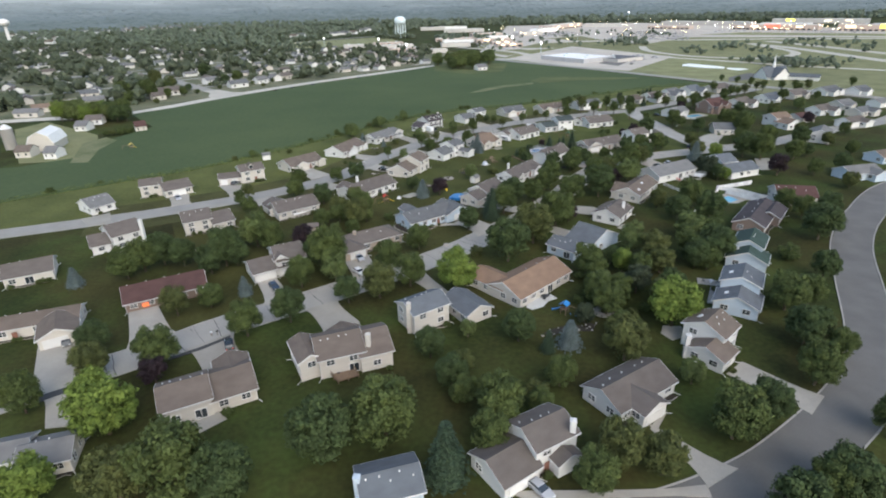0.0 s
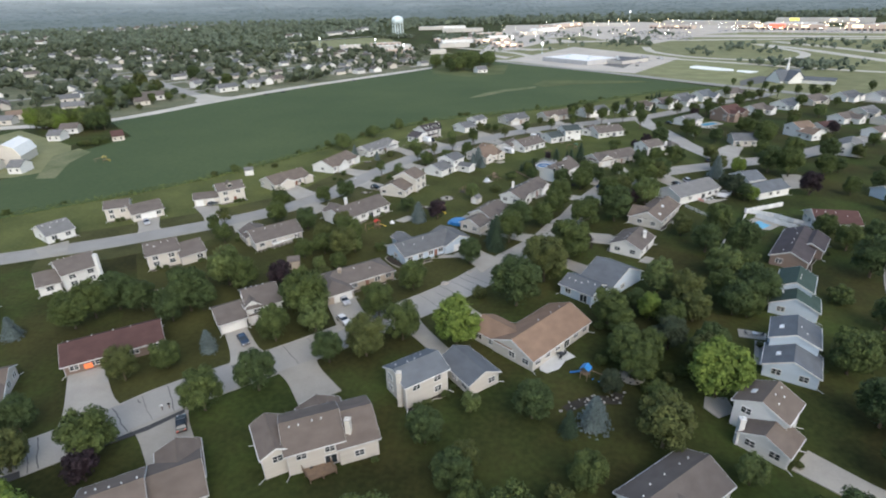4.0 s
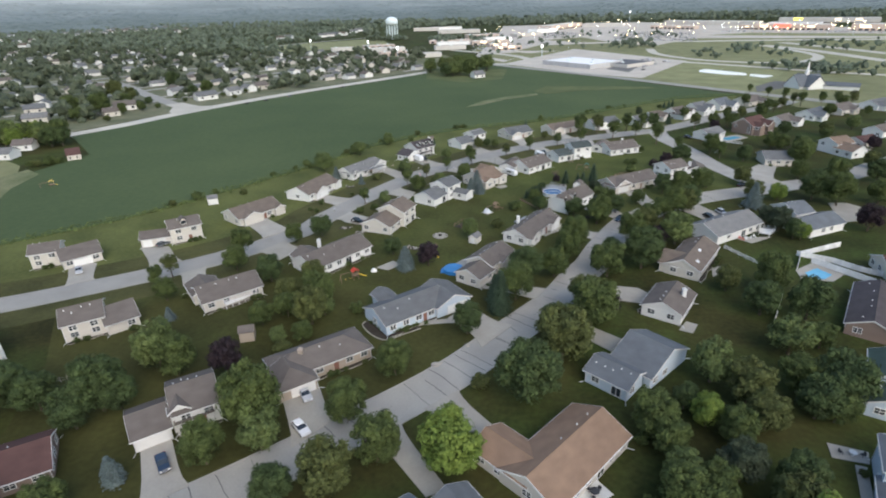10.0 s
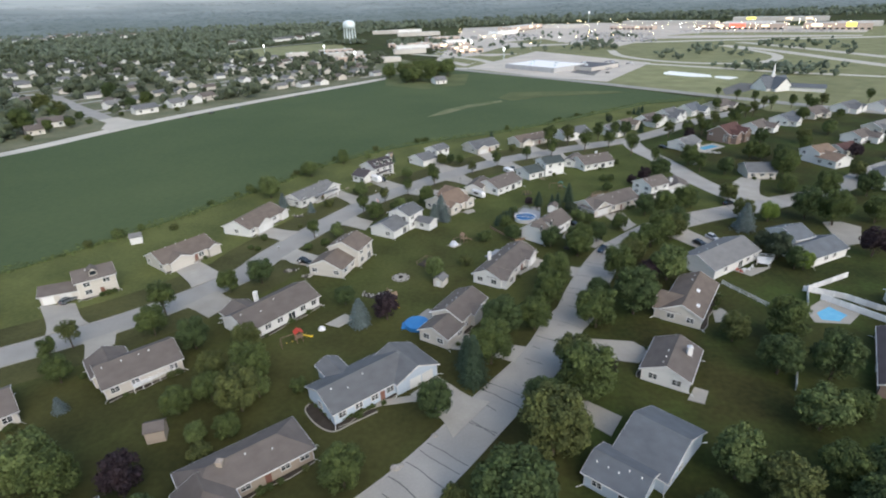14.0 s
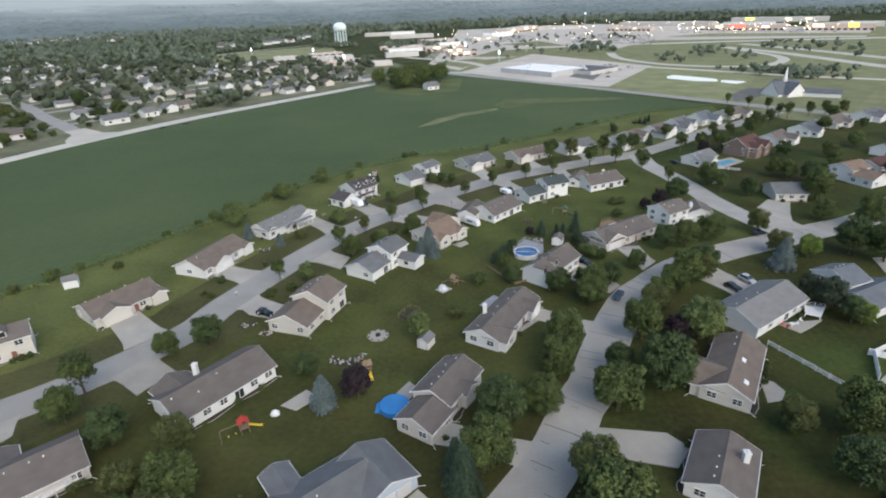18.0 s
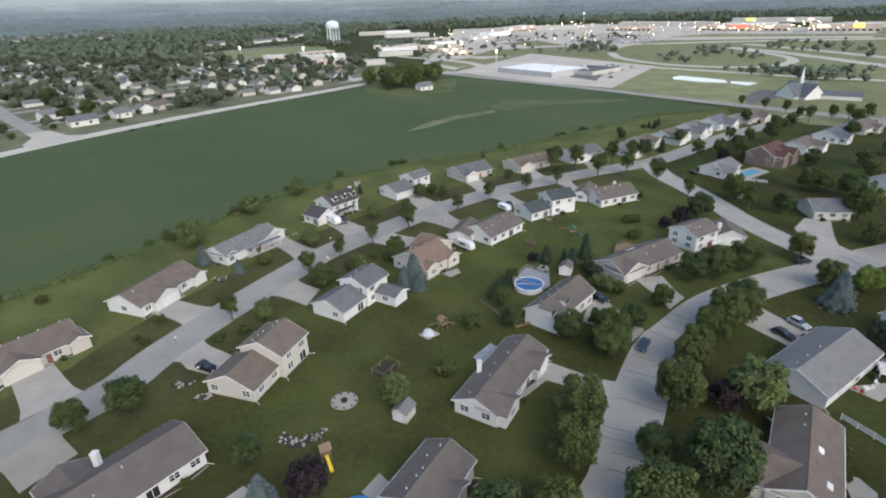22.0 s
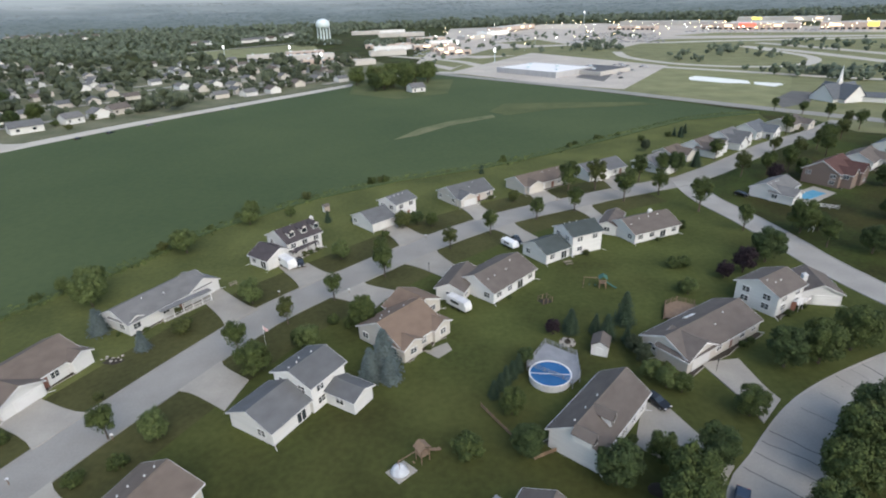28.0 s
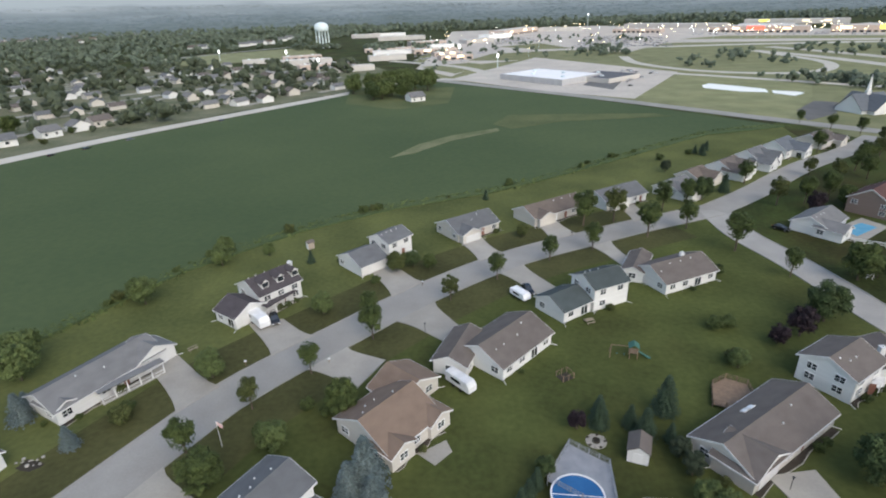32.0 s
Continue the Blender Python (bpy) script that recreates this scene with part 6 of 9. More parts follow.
for x, y, r, k, rf, wl in ((-266.6, 330.8, 20, 0.8, "gb", "wh"), (-260.1, 312.3, 10, 0.6, "gy", "wh"), (-222.0, 311.7, 40, 0.5, "rd", "be"), (-335.0, 352.8, 15, 1.3, "gy", "be"), (-339.7, 372.5, 40, 1.2, "tb", "be"), (-243.9, 251.4, 15, 0.6, "br", "be"), (-227.2, 250.1, 10, 0.5, "gy", "wh")):
    cottage(x, y, r, rf, wl, k, "farm shed beside the barn", 1.1)
slab("farm_yard", [(-307.9, 311.2), (-306.4, 335.2), (-241.1, 298.5), (-221.7, 274.0), (-212.0, 243.1), (-236.5, 237.3)], -0.05, 0.03, hazed_dry_mat, "dusty worn farm yard", "yard")
slab("dry_corner", [(-232.6, 276.0), (-229.9, 290.9), (-217.6, 283.7), (-213.1, 263.1), (-200.4, 239.0), (-208.9, 237.7)], -0.05, 0.58, track_mat, "dry pale corner of the crop field", "field", "stuff")
for k in range(26):
    tree(pick.choice("wwlow"), -274 + pick.uniform(-22, 20), 341 + pick.uniform(-8, 8), pick.uniform(4.5, 6.0))

for x, y, r in ((-223.0, 303.0, 2.4), (-226.5, 300.2, 2.6), (-230.5, 297.5, 2.4), (-234.0, 297.0, 2.0), (-229.0, 304.0, 2.6), (-256.6, 346.0, 5.5), (-250.0, 338.0, 4.5)):
    tree("o" if r > 4 else "b", x, y, r)

# wooded corner of the field
for x, y in scatter([(-78.0, 651.7), (-76.1, 686.9), (-59.0, 691.1), (-47.0, 645.7), (-47.5, 606.7), (-60.8, 595.5)], 11, 61, (), 0) + scatter([(-55.6, 682.7), (-41.0, 687.2), (-36.8, 650.4), (-48.4, 646.0)], 5, 62) + [(-85.0, 643.2), (-86.5, 660.1), (-27.6, 669.5), (-27.9, 648.7), (-42.7, 614.3)]:
    tree(pick.choice("wwow"), round(x, 1), round(y, 1), pick.uniform(5.5, 7.5))
slab("rough_grass", [(-82.7, 598.3), (-43.1, 569.2), (-10.1, 590.9), (-7.2, 663.7), (-94.2, 681.7)], -0.05, 0.6, weedy_mat, "rough pale grass round the corner wood", "grass", "stuff")
cottage(-34, 604, 30, "gy", "wh", 0.9, "small white shed beside the corner wood")
slab("bare_track", [(-32.9, 448.9), (-22.1, 472.9), (-6.1, 490.7), (17.9, 505.6), (18.7, 498.5), (-5.8, 479.5), (-22.2, 456.8)], -0.05, 0.62, track_mat, "pale bare track washed through the crop", "track", "stuff")
slab("weedy_patch", [(16.0, 516.1), (26.6, 540.9), (56.4, 540.3), (110.5, 534.7), (116.9, 525.4), (56.4, 520.4), (25.2, 503.3)], -0.05, 0.66, weedy_mat, "rough weedy hollow in the field", "field", "stuff")

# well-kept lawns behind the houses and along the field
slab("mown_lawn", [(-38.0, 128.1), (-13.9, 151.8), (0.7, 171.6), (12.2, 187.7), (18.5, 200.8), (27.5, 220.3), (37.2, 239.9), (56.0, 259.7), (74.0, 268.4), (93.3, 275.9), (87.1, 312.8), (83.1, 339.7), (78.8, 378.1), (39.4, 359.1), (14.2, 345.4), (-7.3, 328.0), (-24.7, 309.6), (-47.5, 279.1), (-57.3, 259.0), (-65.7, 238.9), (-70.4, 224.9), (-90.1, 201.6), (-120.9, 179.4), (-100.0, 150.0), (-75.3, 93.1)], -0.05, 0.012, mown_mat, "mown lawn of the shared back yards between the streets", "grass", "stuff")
edge_points = [(-330.0, 108.0), (-250.0, 128.0), (-194.0, 183.0), (-140.0, 232.0), (-118.0, 262.0), (-92.0, 303.0), (-74.0, 338.0), (-50.0, 365.0), (-23.0, 384.0), (10.0, 399.0), (39.0, 419.0), (117.0, 480.0), (162.0, 494.0)]
slab("mown_strip", [(x - 1.0, y + 1.5) for x, y in edge_points] + [(150.0, 440.0), (98.1, 393.7), (78.8, 378.1), (39.4, 359.1), (14.2, 345.4), (-7.3, 328.0), (-24.7, 309.6), (-47.5, 279.1), (-57.3, 259.0), (-65.7, 238.9), (-70.4, 224.9), (-90.1, 201.6), (-120.9, 179.4), (-143.6, 166.1), (-190.0, 140.0), (-260.0, 90.0), (-330.0, 45.0)], -0.05, 0.014, strip_mat, "yellow-green mown grass between houses and field", "grass", "stuff")

for lo, hi in ((4.85, 15.0), (-14.0, -4.85)):
    bm = bmesh.new()
    strip(bm, [p for p in back_street if p.y > 165][:-6], lo, hi, -0.05, 0.021)
    setting("front_lawn", bm, olive_mat, "olive mown front lawns along the street", "grass", "stuff")

# water towers
steel = material("pale_steel", (0.62, 0.70, 0.72), (0.54, 0.62, 0.65), rough=0.45, scale=0.2)
tower = tagged(new("water_tower"), "pale steel water tower on many legs", "water tower")
tower.location = (-232, 1166, 0)
bm = bmesh.new()
ring = [(0.5, 40.5), (5, 39.8), (9, 37.8), (11.3, 34.5), (11.5, 31), (11, 28.2), (8, 26.6), (0.5, 26)]
loops = [[bm.verts.new((math.cos(a) * r, math.sin(a) * r, z)) for a in [2 * math.pi * k / 24 for k in range(24)]] for r, z in ring]
for a, b in zip(loops, loops[1:]):
    for k in range(24):
        bm.faces.new((b[k], b[(k + 1) % 24], a[(k + 1) % 24], a[k]))
bm.faces.new(loops[0])
bm.faces.new(loops[-1][::-1])
part("tank", bm, steel, tower)
for k in range(6):
    a = k * math.pi / 3 + 0.3
    bm = bmesh.new()
    tube(bm, (math.cos(a) * 10.2, math.sin(a) * 10.2, -0.2), (math.cos(a) * 9.6, math.sin(a) * 9.6, 28.2), 1.1, 1.0, 8)
    part("leg", bm, steel, tower)
bm = bmesh.new()
tube(bm, (0, 0, -0.2), (0, 0, 26.2), 1.5, 1.5, 10)
part("riser", bm, steel, tower)
tower = tagged(new("water_tower"), "white ball-shaped water tower on one stem", "water tower")
tower.location = (-1084, 1131, 0)
bm = bmesh.new()
bmesh.ops.create_uvsphere(bm, u_segments=20, v_segments=12, radius=10.5, matrix=Matrix.Translation((0, 0, 45)) @ Matrix.Diagonal((1, 1, 0.75, 1)))
part("tank", bm, trim_white, tower)
bm = bmesh.new()
tube(bm, (0, 0, -0.2), (0, 0, 39.5), 4.2, 2.6, 14)
part("stem", bm, trim_white, tower)

# shops, car parks and the highway
lot = material("parking_lot", (0.50, 0.455, 0.395), (0.36, 0.33, 0.29), rough=0.9, scale=0.03, fine=0.3)
stucco = material("tan_stucco", (0.58, 0.47, 0.40), rough=0.8)
flat_roof = material("pale_flat_roof", (0.52, 0.50, 0.47), (0.42, 0.40, 0.38), rough=0.7, scale=0.05)
metal_white = material("white_metal", (0.84, 0.84, 0.83), (0.78, 0.78, 0.77), rough=0.8, scale=0.05)


def glow(name, c, power):
    m = bpy.data.materials.new(name)
    m.use_nodes = True
    b = m.node_tree.nodes["Principled BSDF"]
    b.inputs["Base Color"].default_value = b.inputs["Emission Color"].default_value = (*c, 1)
    b.inputs["Emission Strength"].default_value = power
    return m


lamp_warm, lamp_white = glow("warm_lamp", (1.0, 0.74, 0.42), 9), glow("white_lamp", (1.0, 0.95, 0.86), 9)
lit_front = glow("lit_shop_front", (1.0, 0.80, 0.55), 1.3)
sign_red, sign_yellow, sign_white = glow("red_sign", (0.9, 0.10, 0.06), 1.6), glow("yellow_sign", (0.95, 0.8, 0.08), 1.8), glow("white_sign", (1, 1, 1), 2.2)
slab("parking_lot", [(-50.0, 814.2), (-11.4, 738.2), (20.0, 845.1), (121.6, 901.7), (209.3, 939.9), (291.7, 1060.4), (577.7, 992.6), (709.7, 1176.7), (326.1, 1652.5), (-27.1, 1597.7), (-35.6, 1083.0)], -0.05, 0.035, lot, "broad pale car park of the shops", "parking lot")
slab("store_yard", [(-11.1, 719.2), (85.6, 898.0), (190.6, 724.7), (114.4, 590.3), (64.6, 631.4)], -0.05, 0.07, lot, "pale paved yard round the large store", "parking lot")
slab("dark_yard", [(93.8, 661.1), (125.4, 722.4), (139.9, 704.5), (110.5, 632.0)], -0.05, 0.11, asphalt, "dark asphalt part of the store yard", "parking lot")


store_wall = material("grey_store_wall", (0.42, 0.42, 0.43), (0.34, 0.34, 0.35), rough=0.6, scale=0.2, stretch=(1, 1, 0.1))


def shop(x, y, rot, l, w, h, wall, label, roofm=None, front=()):
    """A flat-roofed shop: walls with a parapet, a roof deck below it, and sign panels on the front."""
    t = tagged(new("shop_building"), label, "building", "shops beside the highway")
    t.matrix_basis = Matrix.Translation((x, y, 0)) @ Matrix.Rotation(radians(rot), 4, "Z")
    L, W = l / 2, w / 2
    bm = bmesh.new()
    a = [[bm.verts.new((sx * (L - d), sy * (W - d), z)) for sx, sy in ((-1, -1), (1, -1), (1, 1), (-1, 1))] for d, z in ((0, -0.1), (0, h), (0.5, h), (0.5, h - 0.4))]
    for p, q in zip(a, a[1:]):
        for k in range(4):
            bm.faces.new((p[k], p[(k + 1) % 4], q[(k + 1) % 4], q[k]))
    part("wall", bm, wall, t)
    bm = bmesh.new()
    box(bm, -L + 0.52, -W + 0.52, h - 0.9, L - 0.52, W - 0.52, h - 0.35)
    part("roof", bm, roofm or flat_roof, t)
    n = max(2, int(l / 9)) if wall is stucco else 0
    for k in range(n):
        bm = bmesh.new()
        u = -L + (k + 0.5) * l / n
        box(bm, u - l / n * 0.3, -W - 0.12, 0.3, u + l / n * 0.3, -W + 0.05, 3.2)
        part("shop_window", bm, glass, t)
    for u, sw, sh, m in front:
        bm = bmesh.new()
        box(bm, u * l - sw / 2, -W - 0.3, h * 0.5, u * l + sw / 2, -W - 0.01, h * 0.5 + sh)
        part("sign_panel", bm, m, t, "glowing plain sign panel")
    for k in range(max(1, int(l / 16))):
        bm = bmesh.new()
        u, q = -L + (k + 0.5) * 16, (-1) ** k * W * 0.4
        box(bm, u - 1.3, q - 1.0, h - 0.348, u + 1.3, q + 1.0, h + 0.8)
        part("roof_unit", bm, steel, t)
    return t


shop(74, 702, -48, 68, 52, 4.6, store_wall, "large white metal store with bright flat roof", metal_white)
shop(118, 694, -48, 40, 44, 3.6, flat_roof, "grey flat-roofed store annexe", material("dark_roof", (0.12, 0.12, 0.13)))
shop(105, 1420, 58, 150, 34, 10, stucco, "long pink-tan shopping centre", None, ((-0.3, 12, 3, lit_front), (0.1, 14, 4, lit_front), (0.35, 9, 3, lit_front)))
shop(445, 1465, -38, 205, 40, 8, flat_roof, "long white warehouse store")
shop(520, 1235, -33, 125, 44, 10, stucco, "big tan store with red front panel", None, ((-0.12, 26, 5, sign_red), (0.25, 12, 3, lit_front), (-0.36, 12, 3, lit_front)))
shop(640, 1160, -33, 100, 44, 11, stucco, "tan store with yellow sign panel", None, ((-0.3, 16, 4, lit_front), (0.2, 14, 6, sign_yellow)))
shop(700, 1480, -30, 190, 40, 9, flat_roof, "far white store with yellow lamps", None, ((-0.3, 18, 4, sign_yellow), (0.1, 12, 3, lit_front), (0.3, 12, 3, lit_front)))
shop(-40, 1010, 15, 60, 22, 6, stucco, "low roadside shop with lit front", None, ((-0.2, 10, 2.4, lit_front), (0.2, 8, 2, lit_front)))
shop(-10, 905, 20, 40, 16, 5.5, stucco, "low roadside restaurant with lit front", None, ((0.1, 8, 2.4, lit_front), (-0.3, 5, 2, lit_front)))
shop(-95, 925, 15, 46, 18, 6, flat_roof, "low grey roadside shop")
shop(-190, 900, 20, 60, 20, 6, flat_roof, "low pale roadside building")
shop(-120, 1340, 10, 90, 30, 7, flat_roof, "long white hall behind the water tower")
shop(-60, 1160, 20, 60, 24, 7, stucco, "tan roadside shop with flat roof")

POST = bmesh.new()
tube(POST, (0, 0, -0.1), (0, 0, 9.5), 0.14, 0.09, 6)
post_me = bpy.data.meshes.new("pole")
POST.to_mesh(post_me), POST.free()
post_me.materials.append(steel)
HEAD = {m.name: box_mesh("lamp_head", m, (-0.5, -0.5, 9.3, 0.5, 0.5, 9.9)) for m in (lamp_warm, lamp_white)}
rnd = random.Random(21)
LOTS = [(-57.9, 816.4), (20.0, 845.1), (126.9, 934.6), (284.6, 1038.1), (507.7, 1089.3), (647.6, 1086.0), (750.9, 1236.9), (326.1, 1652.5), (-72.7, 1425.8)]
for x, y in scatter(LOTS, 85, 22) + scatter([(315.8, 1166.2), (591.0, 1012.3), (724.8, 1209.8), (378.6, 1370.2)], 50, 23):
    t = tagged(new("street_lamp"), "tall lit car park lamp", "street lamp", "lamps of the car parks")
    t.location = (x, y, 0)
    put("pole", post_me, t)
    put("lamp_head", HEAD[rnd.choice(("warm_lamp", "warm_lamp", "white_lamp"))], t)
for x, y, h in ((-215, 905, 14), (-150, 800, 13), (35, 800, 12), (270, 1500, 30), (-5, 930, 12), (-330, 980, 12)):
    t = tagged(new("pole_sign"), "tall glowing white sign on a pole", "sign")
    t.location = (x, y, 0)
    bm = bmesh.new()
    tube(bm, (0, 0, -0.1), (0, 0, h), 0.3, 0.3, 8)
    part("pole", bm, steel, t)
    bm = bmesh.new()
    box(bm, -0.9, -0.3, h - 1.5, 0.9, 0.3, h + 1.8)
    part("sign_panel", bm, sign_white, t)
# more shops, halls and terraces between the old suburb and the highway
TOWN = [(-155, 846, 25, 58, 16, 5.5), (-118, 812, 25, 46, 14, 5.5), (-84, 1016, 14, 84, 20, 5), (-100, 1060, 14, 90, 18, 5), (-208, 1452, 8, 60, 26, 7), (-160, 1470, 8, 70, 26, 7), (-214, 968, 22, 50, 18, 5), (-262, 930, 22, 34, 16, 5),
        (-30, 1090, 20, 48, 20, 6), (-22, 960, 18, 36, 18, 5), (22, 1190, 40, 60, 22, 6), (60, 1300, 50, 70, 24, 7), (330, 1330, -35, 90, 26, 7), (210, 1480, -20, 90, 30, 7), (565, 1330, -33, 90, 36, 8), (470, 1270, -33, 60, 30, 8), (720, 1230, -30, 70, 30, 8), (820, 1180, -28, 90, 34, 8)]
for i, (x, y, rot, l, w, h) in enumerate(TOWN):
    shop(x, y, rot, l, w, h, (stucco, flat_roof, metal_white)[i % 3], ("low tan shop with a flat roof", "long low pale hall with a flat roof", "white metal hall beside the road")[i % 3], None, (((0.15, 7, 2.2, lit_front), (-0.25, 6, 2, lit_front)) if i in (9, 10, 11, 12, 14, 15, 16) else ()))
GREEN = [[(160.8, 844.6), (206, 790), (215, 860), (193.6, 941.1)], [(300, 545), (284, 594), (330, 600), (420, 520), (360, 430), (250, 470)], [(4.6, 884.2), (160.8, 844.6), (193.6, 941.1), (144.2, 988.6), (37.3, 967.3)], [(51.4, 1080.5), (106.6, 1013.3), (150.0, 1012.0), (120.6, 1130.0)], [(330, 1120), (420, 1090), (600, 1010), (640, 1060), (420, 1170)], [(-46, 830), (-8, 760), (24, 838), (6, 860)]]
for poly in GREEN:
    slab("verge", poly, -0.05, 0.06, hazed_dry_mat, "rough pale green verge between car parks", "grass", "stuff")
# rows of far parked cars, bay beside bay
paint = material("far_car_paint", (0.52, 0.52, 0.53), (0.10, 0.10, 0.11), rough=0.3, scale=3.0, vary=0.7, island=True)
bm = bmesh.new()


def car_rows(poly, heading, gap, fill):
    """Parked cars nose to tail in straight double rows inside a car park."""
    a = radians(heading)
    u, n = Vector((math.cos(a), math.sin(a))), Vector((-math.sin(a), math.cos(a)))
    mid = Vector((sum(p[0] for p in poly) / len(poly), sum(p[1] for p in poly) / len(poly)))
    reach = max((Vector(p) - mid).length for p in poly)
    for r in range(int(-reach / gap), int(reach / gap) + 1):
        for k in range(int(-reach / 2.8), int(reach / 2.8) + 1):
            p = mid + u * k * 2.8 + n * (r * gap + (2.6 if r % 2 else -2.6))
            if rnd.random() < fill and inside((p.x, p.y), poly):
                m = Matrix.Translation((p.x, p.y, 0.05)) @ Matrix.Rotation(a + 1.5708, 4, "Z")
                for q in box(bm, -2.2, -0.9, 0.3, 2.2, 0.9, 0.9) + box(bm, -1.3, -0.8, 0.904, 1.0, 0.8, 1.45):
                    q.co = m @ q.co


car_rows([(149.3, 1018.9), (281.1, 989.4), (325.2, 1186.4), (224.1, 1274.8)], 25, 14, 0.34)
car_rows([(-53.2, 840.5), (4.0, 880.1), (31.5, 985.8), (-69.0, 1000.7)], 60, 15, 0.22)
car_rows([(375.3, 1201.5), (600.0, 1094.5), (650.7, 1141.2), (410.5, 1240.9)], -33, 15, 0.3)
car_rows([(40.0, 1130.0), (130.0, 1140.0), (110.0, 1320.0), (20.0, 1160.0)], 55, 16, 0.25)
car_rows([(126.0, 640.0), (150.3, 690.6), (180.7, 727.4), (155.3, 760.1), (138.0, 726.0)], -48, 14, 0.4)
setting("parked_cars", bm, paint, "many far parked cars in the shop car parks", "cars", "stuff")

# The near-white base colour stands in for the sky's reflection on the water.
slab("pond", [(178.8, 641.9), (187.7, 651.0), (202.2, 633.0), (212.9, 616.8), (207.8, 601.7), (192.0, 608.2), (174.9, 628.5)], -0.05, 0.04, material("sky_white_water", (0.86, 0.84, 0.78), (0.80, 0.78, 0.73), rough=0.3, bump=0, spec=0.5, vary=0.0), "still pond with a bright sky reflection painted into its colour", "pond")
slab("pond_end", [(214.1, 610.0), (227.8, 600.7), (227.6, 594.5), (216.0, 585.0), (208.8, 598.4)], -0.05, 0.04, bpy.data.materials["sky_white_water"], "small end of the bright pond", "pond")
slab("town_grass", [(-20.0, 722.0), (84.0, 614.0), (142.0, 549.0), (184.0, 503.0), (262.0, 426.0), (420.0, 330.0), (900.0, 600.0), (900.0, 1180.0), (330.0, 1420.0), (-20.0, 1420.0), (-60.0, 900.0)], -0.05, 0.007, hazed_dry_mat, "rough pale grass between roads and car parks", "grass", "stuff")
slab("dry_meadow", [(121.2, 606.9), (182.4, 707.4), (264.7, 652.1), (224.5, 580.4), (170.9, 509.3)], -0.05, 0.02, hazed_dry_mat, "pale rough meadow round the pond", "meadow", "stuff")
slab("verge_meadow", [(193.7, 734.0), (331.0, 841.7), (335.5, 746.8), (306.2, 712.5), (224.4, 715.4)], -0.05, 0.02, hazed_dry_mat, "rough grass inside the highway loop", "meadow", "stuff")
slab("highway_verge", [(187.2, 720.6), (284.5, 671.9), (310.0, 592.6), (361.8, 511.0), (758.6, 918.6), (595.5, 1009.8), (299.1, 1083.8), (218.8, 976.0)], -0.05, 0.012, hazed_dry_mat, "pale rough grass along the highway", "meadow", "stuff")
road("highway", [(340.5, 905.8), (364.7, 821.8), (380.8, 696.1), (400.7, 550.9)], 17, highway_concrete, "pale concrete highway carriageway", 0.06, False)
road("highway_return", [(381.1, 947.8), (408.2, 844.2), (424.5, 760.0), (454.3, 606.0)], 17, highway_concrete, "pale concrete highway carriageway", 0.065, False)
road("highway_cross", [(195.0, 1007.8), (271.5, 996.7), (379.4, 993.3), (569.3, 971.5), (729.0, 961.0)], 21, highway_concrete, "pale highway crossing behind the meadows", 0.07, False)
road("highway_ramp", [(183.3, 879.6), (178.1, 808.7), (201.9, 742.3), (241.3, 706.0), (288.4, 697.9), (327.5, 732.5), (345.3, 780.2), (342.8, 853.1), (340.5, 905.8)], 11, highway_concrete, "curved highway slip road", 0.08, False)
road("highway_side", [(182.8, 716.9), (234.6, 667.6), (279.7, 622.5), (313.8, 598.1), (370.5, 557.0)], 10, highway_concrete, "narrow pale road behind the church", 0.075, False)
road("shop_road", [(-87.7, 908.7), (-0.0, 812.0), (26.8, 710.0), (-22.2, 721.9)], 12, highway_concrete, "pale road past the shops", 0.085, False)
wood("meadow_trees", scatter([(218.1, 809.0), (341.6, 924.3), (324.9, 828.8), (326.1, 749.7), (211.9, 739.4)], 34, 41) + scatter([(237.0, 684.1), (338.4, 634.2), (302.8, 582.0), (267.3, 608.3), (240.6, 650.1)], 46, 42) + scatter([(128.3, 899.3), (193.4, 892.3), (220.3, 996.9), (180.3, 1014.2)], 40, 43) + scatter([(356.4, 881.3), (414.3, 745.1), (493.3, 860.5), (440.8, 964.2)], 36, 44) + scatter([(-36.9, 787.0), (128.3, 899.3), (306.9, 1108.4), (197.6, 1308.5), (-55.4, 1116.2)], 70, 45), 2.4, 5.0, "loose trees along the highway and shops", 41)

# church
church = tagged(new("church"), "white gabled church with slate roof and thin steeple", "church")
church.location = (224, 531, 0)
